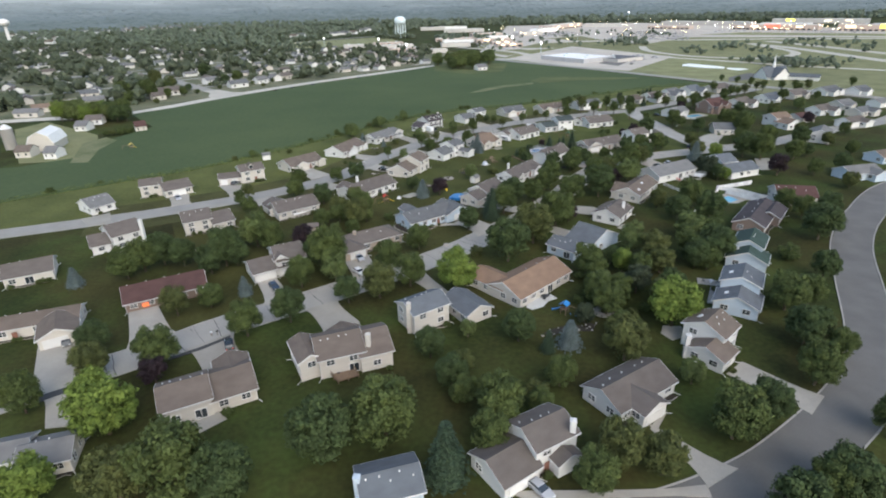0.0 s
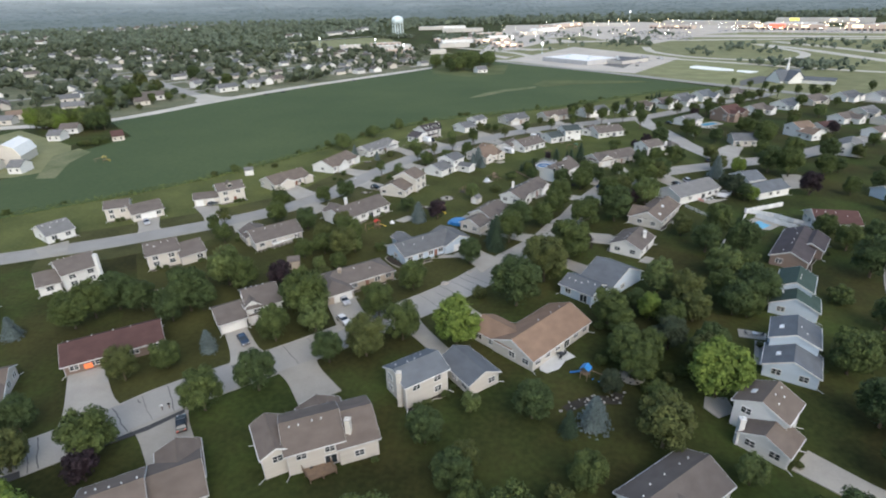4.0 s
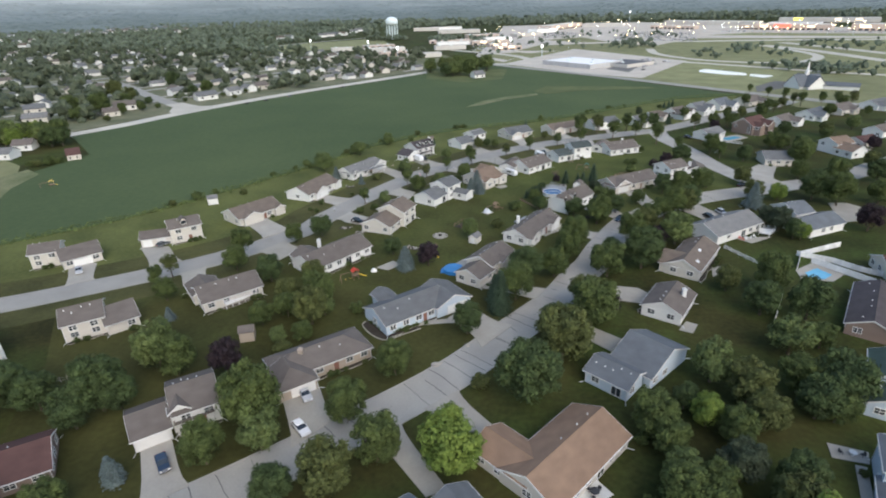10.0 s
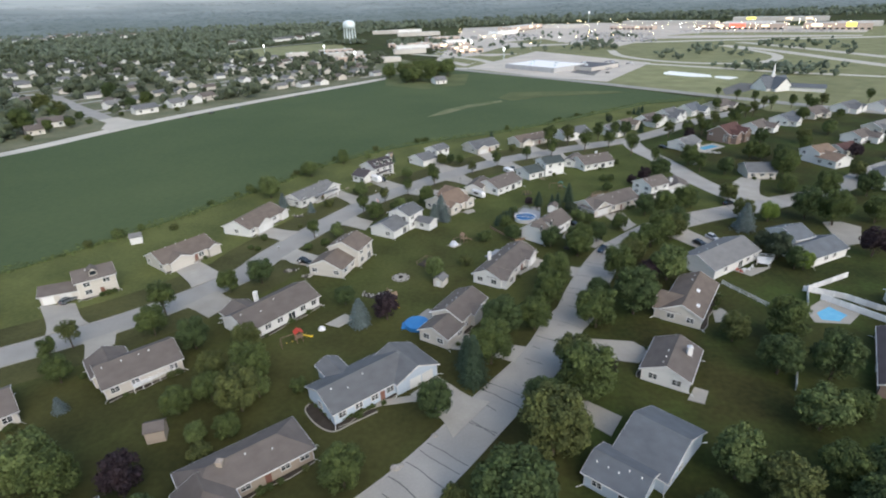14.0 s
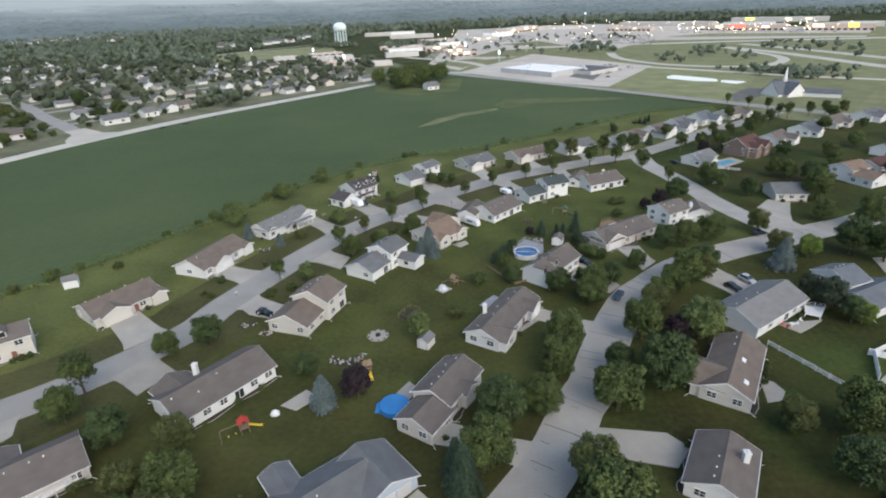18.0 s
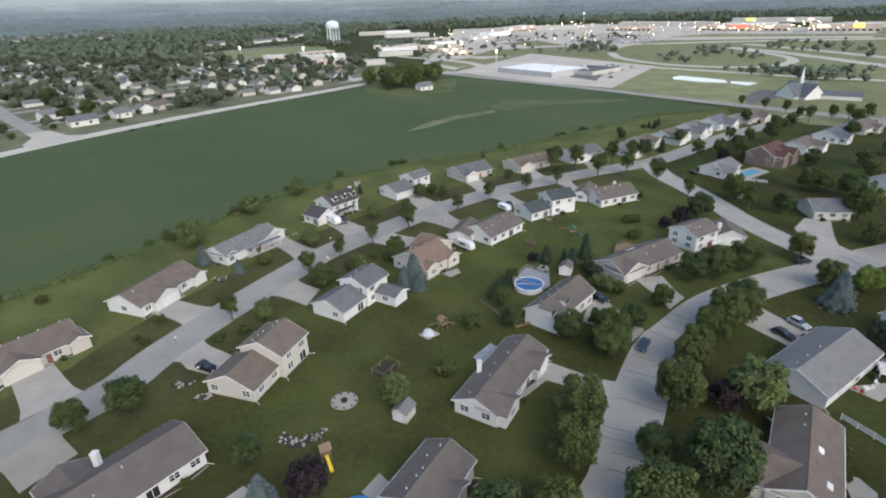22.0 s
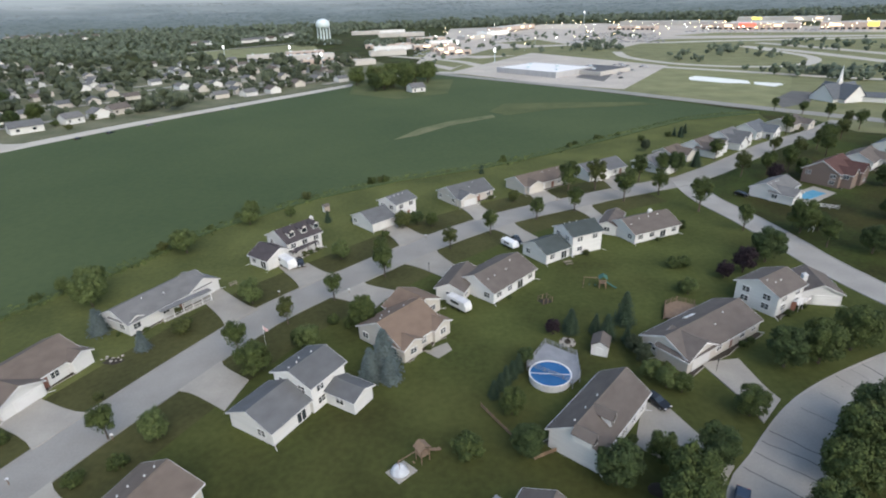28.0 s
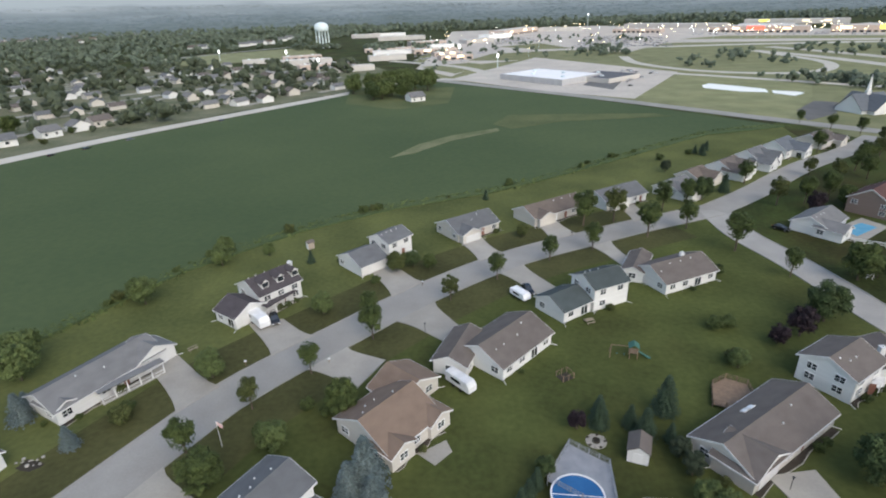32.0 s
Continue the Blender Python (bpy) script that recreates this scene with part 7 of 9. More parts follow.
for k, (ox, oy, rot, l, w, h) in enumerate(((0, 0, 17, 22, 16, 2.2), (1, -1, 107, 22, 15.5, 2.2), (19, -10, -31, 27, 11, 2.8))):
    at = Matrix.Translation((ox, oy, 0)) @ Matrix.Rotation(radians(rot), 4, "Z")
    L, W, p = l / 2, w / 2, 0.92 if k < 2 else 0.36
    top = h + p * W
    bm = bmesh.new()
    v = [bm.verts.new(at @ Vector(q)) for q in ((-L, -W, -.1), (L, -W, -.1), (L, W, -.1), (-L, W, -.1), (-L, -W, h), (L, -W, h), (L, W, h), (-L, W, h), (-L, 0, top), (L, 0, top))]
    for f in ((0, 1, 5, 4), (2, 3, 7, 6), (1, 2, 6, 9, 5), (3, 0, 4, 8, 7)):
        bm.faces.new([v[i] for i in f])
    part("wall", bm, WALL["wh"], church)
    bm = bmesh.new()
    for s in (-1, 1):
        prof = [(s * (W + .5), h - p * .5), (s * (W + .5), h - p * .5 + .25), (0, top + .25), (0, top + .01)]
        a, b = ([bm.verts.new(at @ Vector((x, y, z))) for y, z in prof] for x in (-L - .5, L + .5))
        for q in range(4):
            bm.faces.new((a[q], a[(q + 1) % 4], b[(q + 1) % 4], b[q]))
        bm.faces.new(a[::-1]), bm.faces.new(b)
    part("roof", bm, ROOF["bl"], church)
bm = bmesh.new()
box(bm, -1.1, -1.1, 7, 1.1, 1.1, 11)
part("steeple_base", bm, trim_white, church)
bm = bmesh.new()
tube(bm, (0, 0, 11.003), (0, 0, 19.5), 1.2, 0.05, 8)
part("steeple", bm, trim_white, church)
slab("church_lawn", [(172.7, 504.8), (238.4, 577.8), (284.2, 593.9), (303.9, 550.7), (206.7, 432.7), (182.6, 446.6), (180.5, 468.8)], -0.05, 0.016, hazed_dry_mat, "pale dry grass round the church", "grass", "stuff")
slab("church_lot", [(190.3, 535.8), (216.8, 565.4), (227.5, 558.2), (205.6, 524.4), (180.9, 507.8)], -0.05, 0.06, asphalt, "church car park", "parking lot")

# houses and trees beyond the cross street
east = [(188, 335, 32), (208, 365, 35), (236, 395, 30), (165, 262, 25), (200, 292, 28), (228, 332, 30), (265, 375, 32), (140, 236, 20), (180, 232, 24), (215, 255, 24)]
for i, (x, y, r) in enumerate(east):
    house("pale suburban house behind the cross street", ("gb", "bg", "gy", "br", "rd")[i % 5], ("wh", "be", "wh", "lb")[i % 4], [(x, y, r, 15.0, 9.5, 2.9, 0.45), (x + 4 * math.cos(radians(r)) + 3 * math.sin(radians(r)), y + 4 * math.sin(radians(r)) - 3 * math.cos(radians(r)), r - 90, 10.0, 7.0, 2.8, 0.45)], shrubs=False)
road("road_east", [(110, 283), (131, 293), (170, 322), (215, 350), (270, 410), (300, 440)], 8.6, concrete, "pale concrete street between trees", 0.066)
taken = [near_street, back_street, smooth([(110, 283), (131, 293), (170, 322), (215, 350), (270, 410), (300, 440)]), smooth([(70, 97), (79, 115), (92, 142), (103, 168), (120, 192), (150, 225), (200, 250), (280, 290)]), smooth([(78.8, 383.4), (80.4, 356), (85, 335), (89, 316), (99, 270)]), smooth([(78.8, 383.4), (99, 397), (134, 428), (190, 470)])] + [[Vector((x, y, 0))] for x, y, r in east] * 2
done = [[Vector((o.location.x, o.location.y, 0))] for o in scene.objects if o.name.startswith("house") and not o.parent]
for x, y in scatter([(104, 215), (125, 205), (300, 300), (330, 420), (250, 470), (180, 462), (140, 415), (100, 380), (100, 330), (112, 290)], 12, 51, taken + done + [[Vector((o.location.x, o.location.y, 0))] for o in scene.objects if o.name.split(".")[0].endswith("_tree")], 9.0):
    tree(pick.choice("oooowyy"), round(x, 1), round(y, 1), pick.uniform(2.0, 3.6))


# ---- things in the streets and gardens ----
rubber = material("tyre_rubber", (0.02, 0.02, 0.02), rough=0.8)
chrome = material("wheel_metal", (0.5, 0.5, 0.52), rough=0.3, metal=1.0, bump=0)
timber = material("weathered_timber", (0.26, 0.18, 0.12), (0.17, 0.12, 0.085), rough=0.85, scale=1.5, fine=14)
stone = material("pale_stone", (0.33, 0.31, 0.28), (0.19, 0.18, 0.165), rough=0.9, scale=0.8, fine=5, island=True, vary=0.25)
mulch = material("dark_mulch", (0.050, 0.043, 0.033), rough=0.95, scale=0.8, fine=7, bump=0.6)
vinyl = material("white_vinyl", (0.8, 0.8, 0.8), rough=0.4, bump=0)
pool_blue = material("pool_liner_blue", (0.03, 0.12, 0.28), (0.02, 0.09, 0.22), rough=0.15, scale=0.5, bump=0.05)
pool_pale = material("pale_pool_water", (0.16, 0.42, 0.58), (0.10, 0.34, 0.52), rough=0.1, scale=0.5, bump=0.05)
cover_blue = material("blue_pool_cover", (0.04, 0.22, 0.52), (0.03, 0.17, 0.42), rough=0.4)
red_cloth = material("red_canvas", (0.55, 0.06, 0.04), rough=0.7)
yellow_plastic = material("yellow_plastic", (0.75, 0.52, 0.04), rough=0.35)
green_cloth = material("green_canvas", (0.05, 0.14, 0.11), rough=0.7)
CAR_PAINT = {k: material(k + "_car_paint", c, tuple(v * 0.9 for v in c), rough=0.22, bump=0, spec=0.6) for k, c in
             (("white", (0.75, 0.75, 0.76)), ("silver", (0.42, 0.43, 0.45)), ("black", (0.015, 0.016, 0.018)), ("dark_blue", (0.03, 0.05, 0.085)), ("grey", (0.13, 0.14, 0.15)), ("red", (0.25, 0.03, 0.03)))}


def lathe(bm, profile, n=20, at=(0, 0, 0)):
    loops = [[bm.verts.new((at[0] + math.cos(a) * r, at[1] + math.sin(a) * r, at[2] + z)) for a in [2 * math.pi * k / n for k in range(n)]] for r, z in profile]
    for a, b in zip(loops, loops[1:]):
        for k in range(n):
            bm.faces.new((a[k], a[(k + 1) % n], b[(k + 1) % n], b[k]))
    bm.faces.new(loops[-1])
    bm.faces.new(loops[0][::-1])


def prism(bm, profile, y0, y1, taper=0.0):
    """A side outline (x, z) swept across from y0 to y1, drawn in a little above the waist."""
    a, b = ([bm.verts.new((x, y * (1 - taper * max(0, z - 0.9)), z)) for x, z in profile] for y in (y0, y1))
    n = len(profile)
    for k in range(n):
        bm.faces.new((a[k], a[(k + 1) % n], b[(k + 1) % n], b[k]))
    bm.faces.new(a[::-1])
    bm.faces.new(b)


car_stock = {}


def car(ends, colour, kind="car"):
    (x0, y0), (x1, y1) = ends
    m = Matrix.Translation(((x0 + x1) / 2, (y0 + y1) / 2, 0.165 if kind != "street" else 0.06)) @ Matrix.Rotation(math.atan2(y1 - y0, x1 - x0), 4, "Z")
    key = (colour, kind == "suv")
    if key in car_stock:
        return copy_thing(car_stock[key], m)
    t = tagged(new("car"), colour.replace("_", " ") + " car parked on pale concrete", "car", "parked cars")
    tall = 0.28 if kind == "suv" else 0.0
    bm = bmesh.new()
    prism(bm, [(-2.3, 0.35), (-2.32, 0.8), (-2.15, 0.98 + tall * 0.6), (-1.0, 1.02), (0.95, 1.0), (2.1, 0.82), (2.3, 0.6), (2.28, 0.33)], -0.9, 0.9)
    bmesh.ops.bevel(bm, geom=bm.edges[:], offset=0.07, segments=2, affect="EDGES")
    part("body", bm, CAR_PAINT[colour], t)
    bm = bmesh.new()
    prism(bm, [(-1.95, 0.98), (-1.55, 1.36 + tall), (0.05, 1.38 + tall), (0.95, 0.98)], -0.82, 0.82, 0.25)
    part("window_band", bm, glass, t, "dark glazing")
    bm = bmesh.new()
    prism(bm, [(-1.6, 1.362 + tall), (-1.5, 1.44 + tall), (0.0, 1.45 + tall), (0.12, 1.382 + tall)], -0.74, 0.74, 0.1)
    part("roof", bm, CAR_PAINT[colour], t)
    for sx in (-1.4, 1.42):
        for sy in (-1, 1):
            bm = bmesh.new()
            tube(bm, (sx, sy * 0.72, 0.33), (sx, sy * 0.93, 0.33), 0.33, 0.33, 14)
            w = part("wheel", bm, rubber, t)
            bm = bmesh.new()
            tube(bm, (sx, sy * 0.925, 0.33), (sx, sy * 0.945, 0.33), 0.2, 0.18, 10)
            part("rim", bm, chrome, w)
    for sy in (-0.62, 0.62):
        bm = bmesh.new()
        box(bm, 2.2, sy - 0.18, 0.62, 2.31, sy + 0.18, 0.76)
        part("headlight", bm, trim_white, t)
        bm = bmesh.new()
        box(bm, -2.34, sy - 0.16, 0.7, -2.24, sy + 0.16, 0.86)
        part("tail_light", bm, red_cloth, t)
    t.matrix_basis = m
    car_stock[key] = t
    return t


car([(-38.9, 137.4), (-35.5, 134.2)], "white")
car([(-41.3, 146.9), (-37.9, 142.5)], "silver")
car([(-59.3, 127.8), (-55.6, 123.7)], "dark_blue")
car([(-55.1, 97.0), (-57.9, 101.3)], "black")
car([(-96.1, 99.1), (-92.0, 94.6)], "grey")
car([(8.5, 68.7), (10.9, 66.1)], "silver")
car([(-55.2, 235.0), (-50.7, 233.2)], "black", "suv")
car([(29.9, 262.9), (32.8, 258.5)], "black")
car([(37.3, 243.6), (34.6, 239.1)], "dark_blue", "street")
car([(86.3, 278.4), (91.6, 280.4)], "black", "suv")
car([(70.2, 251.2), (72.3, 246.7)], "silver", "suv")
car([(65.0, 246.9), (67.0, 243.2)], "black")
car([(-43.1, 316.8), (-39.9, 310.7)], "black", "suv")
car([(14.0, 328.6), (15.7, 322.6)], "black", "suv")
car([(89.4, 362.5), (92.1, 359.0)], "black")
car([(-111.5, 210.3), (-110.3, 212.9)], "grey")
car([(-128.3, 195.8), (-121.5, 187.8)], "silver")
car([(-201.8, 466.3), (-201.8, 469.5)], "black", "street")
car([(-192.3, 478.7), (-191.5, 482.1)], "black", "street")
car([(-180.6, 497.2), (-179.6, 501.0)], "grey", "street")
car([(-150.2, 544.7), (-148.7, 549.7)], "grey", "street")


def trailer(ends, w, h, label, mat=None):
    (x0, y0), (x1, y1) = ends
    l = math.hypot(x1 - x0, y1 - y0) / 2
    t = tagged(new("camper_trailer"), label, "trailer")
    t.matrix_basis = Matrix.Translation(((x0 + x1) / 2, (y0 + y1) / 2, 0.16)) @ Matrix.Rotation(math.atan2(y1 - y0, x1 - x0), 4, "Z")
    bm = bmesh.new()
    prism(bm, [(-l, 0.5), (-l, h), (l - 0.6, h), (l, h - 0.8), (l, 0.5)], -w / 2, w / 2)
    bmesh.ops.bevel(bm, geom=bm.edges[:], offset=0.12, segments=2, affect="EDGES")
    part("body", bm, mat or vinyl, t)
    for sy in (-1, 1):
        for sx in (-0.3, 0.3):
            bm = bmesh.new()
            tube(bm, (sx * l, sy * (w / 2 - 0.2), 0.33), (sx * l, sy * (w / 2 + 0.03), 0.33), 0.33, 0.33, 12)
            part("wheel", bm, rubber, t)
        bm = bmesh.new()
        box(bm, -l * 0.5, sy * (w / 2) - 0.02, h * 0.55, l * 0.3, sy * (w / 2) + 0.02, h * 0.8)
        part("window", bm, glass, t)


trailer([(-51.0, 319.4), (-42.4, 310.7)], 2.4, 2.7, "white camper trailer parked in a driveway")
trailer([(11.3, 325.3), (14.3, 321.1)], 2.2, 1.9, "white covered boat trailer beside a house")
trailer([(-2.9, 293.6), (1.4, 289.2)], 2.0, 2.5, "white enclosed utility trailer on the lawn")


def disc(bm, r, z0, z1, n=28, cx=0.0, cy=0.0):
    lathe(bm, [(r, z0), (r, z1)], n, (cx, cy, 0))


# round pool with its deck
pool = tagged(new("round_pool"), "round above-ground pool with blue water and white rim", "pool")
pool.location = (15.2, 267.1, 0)
R = 3.6
bm = bmesh.new()
lathe(bm, [(R, 0.0), (R, 1.28), (R - 0.1, 1.28), (R - 0.1, 1.12), (0.02, 1.12)], 32)
part("wall", bm, vinyl, pool, "pale pool wall")
bm = bmesh.new()
loops = [[bm.verts.new((math.cos(a) * r, math.sin(a) * r, z)) for a in [2 * math.pi * k / 32 for k in range(32)]] for r, z in ((R - 0.14, 1.29), (R + 0.1, 1.29), (R + 0.1, 1.36), (R - 0.14, 1.36))]
for k in range(4):
    for j in range(32):
        a, b = loops[k], loops[(k + 1) % 4]
        bm.faces.new((a[j], a[(j + 1) % 32], b[(j + 1) % 32], b[j]))
part("rim", bm, vinyl, pool)
bm = bmesh.new()
disc(bm, R - 0.12, 1.13, 1.2, 32)
part("water", bm, pool_blue, pool, "clear blue water")
bm = bmesh.new()
tube(bm, (-R + 0.2, 0.3, 1.23), (R - 0.2, -0.3, 1.23), 0.06, 0.06, 6)
part("cover_line", bm, vinyl, pool)
deck_mat = material("grey_decking", (0.30, 0.31, 0.33), (0.22, 0.23, 0.25), rough=0.8, scale=0.7, fine=8)


def deck(poly, z, label, rail=True, mat=None):
    """A raised platform of boards on posts, with a rail round it."""
    t = tagged(new("deck"), label, "deck")
    cx, cy = sum(p[0] for p in poly) / len(poly), sum(p[1] for p in poly) / len(poly)
    t.location = (cx, cy, 0)
    q = [(x - cx, y - cy) for x, y in poly]
    bm = bmesh.new()
    lo, hi = [bm.verts.new((x, y, z - 0.16)) for x, y in q], [bm.verts.new((x, y, z)) for x, y in q]
    bm.faces.new(hi), bm.faces.new(lo[::-1])
    n = len(q)
    for k in range(n):
        bm.faces.new((lo[k], lo[(k + 1) % n], hi[(k + 1) % n], hi[k]))
    bmesh.ops.recalc_face_normals(bm, faces=bm.faces)
    part("platform", bm, mat or deck_mat, t)
    for k in range(n):
        a, b = Vector(q[k]), Vector(q[(k + 1) % n])
        m = max(1, int((b - a).length / 1.6))
        for j in range(m):
            p = a.lerp(b, j / m)
            bm = bmesh.new()
            box(bm, p.x - 0.06, p.y - 0.06, -0.1, p.x + 0.06, p.y + 0.06, z + (1.0 if rail else -0.16))
            part("post", bm, mat or deck_mat, t)
        if rail:
            for h in (0.25, 0.6, 0.95):
                bm = bmesh.new()
                tube(bm, (a.x, a.y, z + h), (b.x, b.y, z + h), 0.04, 0.04, 5)
                part("rail", bm, mat or deck_mat, t)


deck([(11.5, 269.8), (15.7, 276.8), (20.8, 272.8), (20.2, 266.4), (18.6, 264.6)], 1.05, "grey deck round the round pool", True)
deck([(-73.6, 177.8), (-67.9, 184.3), (-65.9, 181.7), (-71.1, 175.1)], 1.3, "white railed deck behind a ranch house", True, vinyl)
deck([(0.7, 237.4), (4.4, 242.3), (6.3, 240.6), (2.5, 234.9)], 0.6, "grey deck beside a chimney", False)
deck([(-31.3, 91.6), (-28.7, 89.2), (-25.2, 91.6), (-27.4, 94.0)], 0.7, "weathered timber deck behind a two-storey house", True, timber)
deck([(68.8, 291.6), (74.2, 295.1), (74.6, 292.6), (69.2, 288.8)], 1.5, "white railed deck on a white house", True, vinyl)
deck([(78.4, 235.4), (82.6, 234.4), (79.2, 230.2), (76.6, 231.6)], 0.8, "white railed deck behind a grey-roofed house", True, vinyl)
deck([(54.8, 339.0), (60.0, 341.5), (60.1, 338.8), (55.3, 336.4)], 0.5, "brown timber deck behind a house", False, timber)
deck([(42.9, 291.2), (46.0, 293.0), (48.9, 291.2), (48.2, 286.6), (44.6, 284.6), (41.0, 286.2)], 0.6, "brown six-sided timber deck behind a house", True, timber)

# blue covered pool and the pools behind white fences
pool = tagged(new("covered_pool"), "small round pool under a bright blue cover", "pool")
pool.location = (-16.2, 200.2, 0)
bm = bmesh.new()
lathe(bm, [(2.9, 0.0), (2.9, 0.95), (2.8, 1.0), (1.2, 1.06), (0.03, 1.08)], 24)
part("cover", bm, cover_blue, pool)
bm = bmesh.new()
prism(bm, [(-3.6, 0.0), (-3.6, 0.2), (-1.6, 0.95), (-1.6, 0.0)], -1.5, 1.2)
part("cover_flap", bm, cover_blue, pool)
slab("pool_terrace", [(76.8, 207.2), (84.7, 213.1), (88.8, 205.8), (83.4, 201.0), (76.0, 201.7)], -0.05, 0.06, drive_mat, "pale paved terrace round a swimming pool", "terrace")
slab("swimming_pool", [(78.7, 205.8), (83.0, 208.6), (84.9, 204.7), (81.6, 202.0), (78.1, 202.8)], -0.05, 0.10, pool_pale, "pale blue swimming pool behind a white fence", "pool")
slab("pool_terrace_far", [(105.9, 361.1), (118.6, 369.2), (121.5, 361.9), (106.1, 350.4)], -0.05, 0.06, drive_mat, "pale paved terrace round a pool", "terrace")
slab("swimming_pool_far", [(107.8, 360.5), (115.9, 365.2), (118.1, 361.6), (108.6, 355.5)], -0.05, 0.10, pool_pale, "pale blue swimming pool in a garden", "pool")


def fence(points, h, label, mat=None, solid=True, step=2.4):
    t = tagged(new("fence"), label, "fence")
    x0, y0 = points[0]
    t.location = (x0, y0, 0)
    q = [Vector((x - x0, y - y0, 0)) for x, y in points]
    for a, b in zip(q, q[1:]):
        n = max(1, round((b - a).length / step))
        for k in range(n):
            p, r = a.lerp(b, k / n), a.lerp(b, (k + 1) / n)
            bm = bmesh.new()
            box(bm, p.x - 0.07, p.y - 0.07, -0.1, p.x + 0.07, p.y + 0.07, h + 0.1)
            part("post", bm, mat or vinyl, t)
            d = (r - p).normalized()
            s = Vector((-d.y, d.x, 0)) * 0.03
            for z0, z1 in (((0.08, h),) if solid else ((h * 0.3, h * 0.3 + 0.14), (h * 0.62, h * 0.62 + 0.14), (h * 0.92, h * 0.92 + 0.14))):
                bm = bmesh.new()
                v = [bm.verts.new((*(e + o).xy, z)) for z in (z0, z1) for e, o in ((p + d * .08, -s), (r - d * .08, -s), (r - d * .08, s), (p + d * .08, s))]
                for f in ((0, 3, 2, 1), (4, 5, 6, 7), (0, 1, 5, 4), (1, 2, 6, 5), (2, 3, 7, 6), (3, 0, 4, 7)):
                    bm.faces.new([v[i] for i in f])
                part("panel" if solid else "rail", bm, mat or vinyl, t)


fence([(62.6, 220.2), (67.4, 211.0), (69.9, 206.1)], 1.2, "white vinyl rail fence along a garden", None, False)
fence([(77.6, 208.0), (82.0, 216.2), (96.4, 223.8)], 1.7, "tall white vinyl privacy fence by a pool")
fence([(83.1, 212.2), (87.0, 207.2), (93.4, 199.0)], 1.7, "white vinyl privacy fence with dark gaps")
fence([(66.1, 190.2), (59.0, 177.3)], 1.6, "white vinyl fence at a garden edge")
fence([(81.1, 216.5), (88.8, 212.3), (93.1, 207.2), (100.4, 202.6)], 1.6, "long white garden fence behind trees")
fence([(3.0, 260.2), (10.4, 248.9), (14.5, 250.9)], 0.7, "low brown timber fence round shrubs", timber, True, 1.8)
fence([(98.4, 356.1), (105.2, 351.4), (113.1, 346.9)], 1.2, "pale fence beside a pool", None, False)


def shed(x, y, rot, l, w, h, wall, roof, label):
    t = tagged(new("garden_shed"), label, "shed")
    t.matrix_basis = Matrix.Translation((x, y, 0)) @ Matrix.Rotation(radians(rot), 4, "Z")
    L, W, top = l / 2, w / 2, h + w * 0.3
    v = [(-L, -W, -.1), (L, -W, -.1), (L, W, -.1), (-L, W, -.1), (-L, -W, h), (L, -W, h), (L, W, h), (-L, W, h), (-L, 0, top), (L, 0, top)]
    put("wall", mesh_of("wall", v, [(0, 1, 5, 4), (2, 3, 7, 6), (1, 2, 6, 9, 5), (3, 0, 4, 8, 7)], WALL[wall]), t)
    bm = bmesh.new()
    for s in (-1, 1):
        prof = [(s * (W + .2), h - .12), (s * (W + .2), h + .0), (0, top + .14), (0, top + .02)]
        a, b = ([bm.verts.new((px, py, pz)) for py, pz in prof] for px in (-L - .2, L + .2))
        for k in range(4):
            bm.faces.new((a[k], a[(k + 1) % 4], b[(k + 1) % 4], b[k]))
        bm.faces.new(a[::-1]), bm.faces.new(b)
    bmesh.ops.recalc_face_normals(bm, faces=bm.faces)
    part("roof", bm, ROOF[roof], t)
    bm = bmesh.new()
    box(bm, -L - 0.05, -0.7, 0.05, -L + 0.02, 0.7, 1.85)
    part("door", bm, trim_white, t)


shed(-11.6, 220.8, 65, 3.2, 2.8, 2.1, "be", "gy", "small grey garden shed on a lawn")
shed(25.8, 275.6, 70, 3.6, 3.0, 2.2, "wh", "gb", "white garden shed beside a pool")
shed(-43.8, 353.2, 40, 1.8, 1.6, 2.0, "ta", "gb", "small timber play hut at the field edge")
shed(-59.9, 163.2, 20, 3.2, 3.0, 2.6, "ta", "gb", "brown garden summerhouse among shrubs")
shed(-114.8, 250.9, 30, 3.6, 3.2, 2.4, "wh", "gy", "pale shed at the field edge")


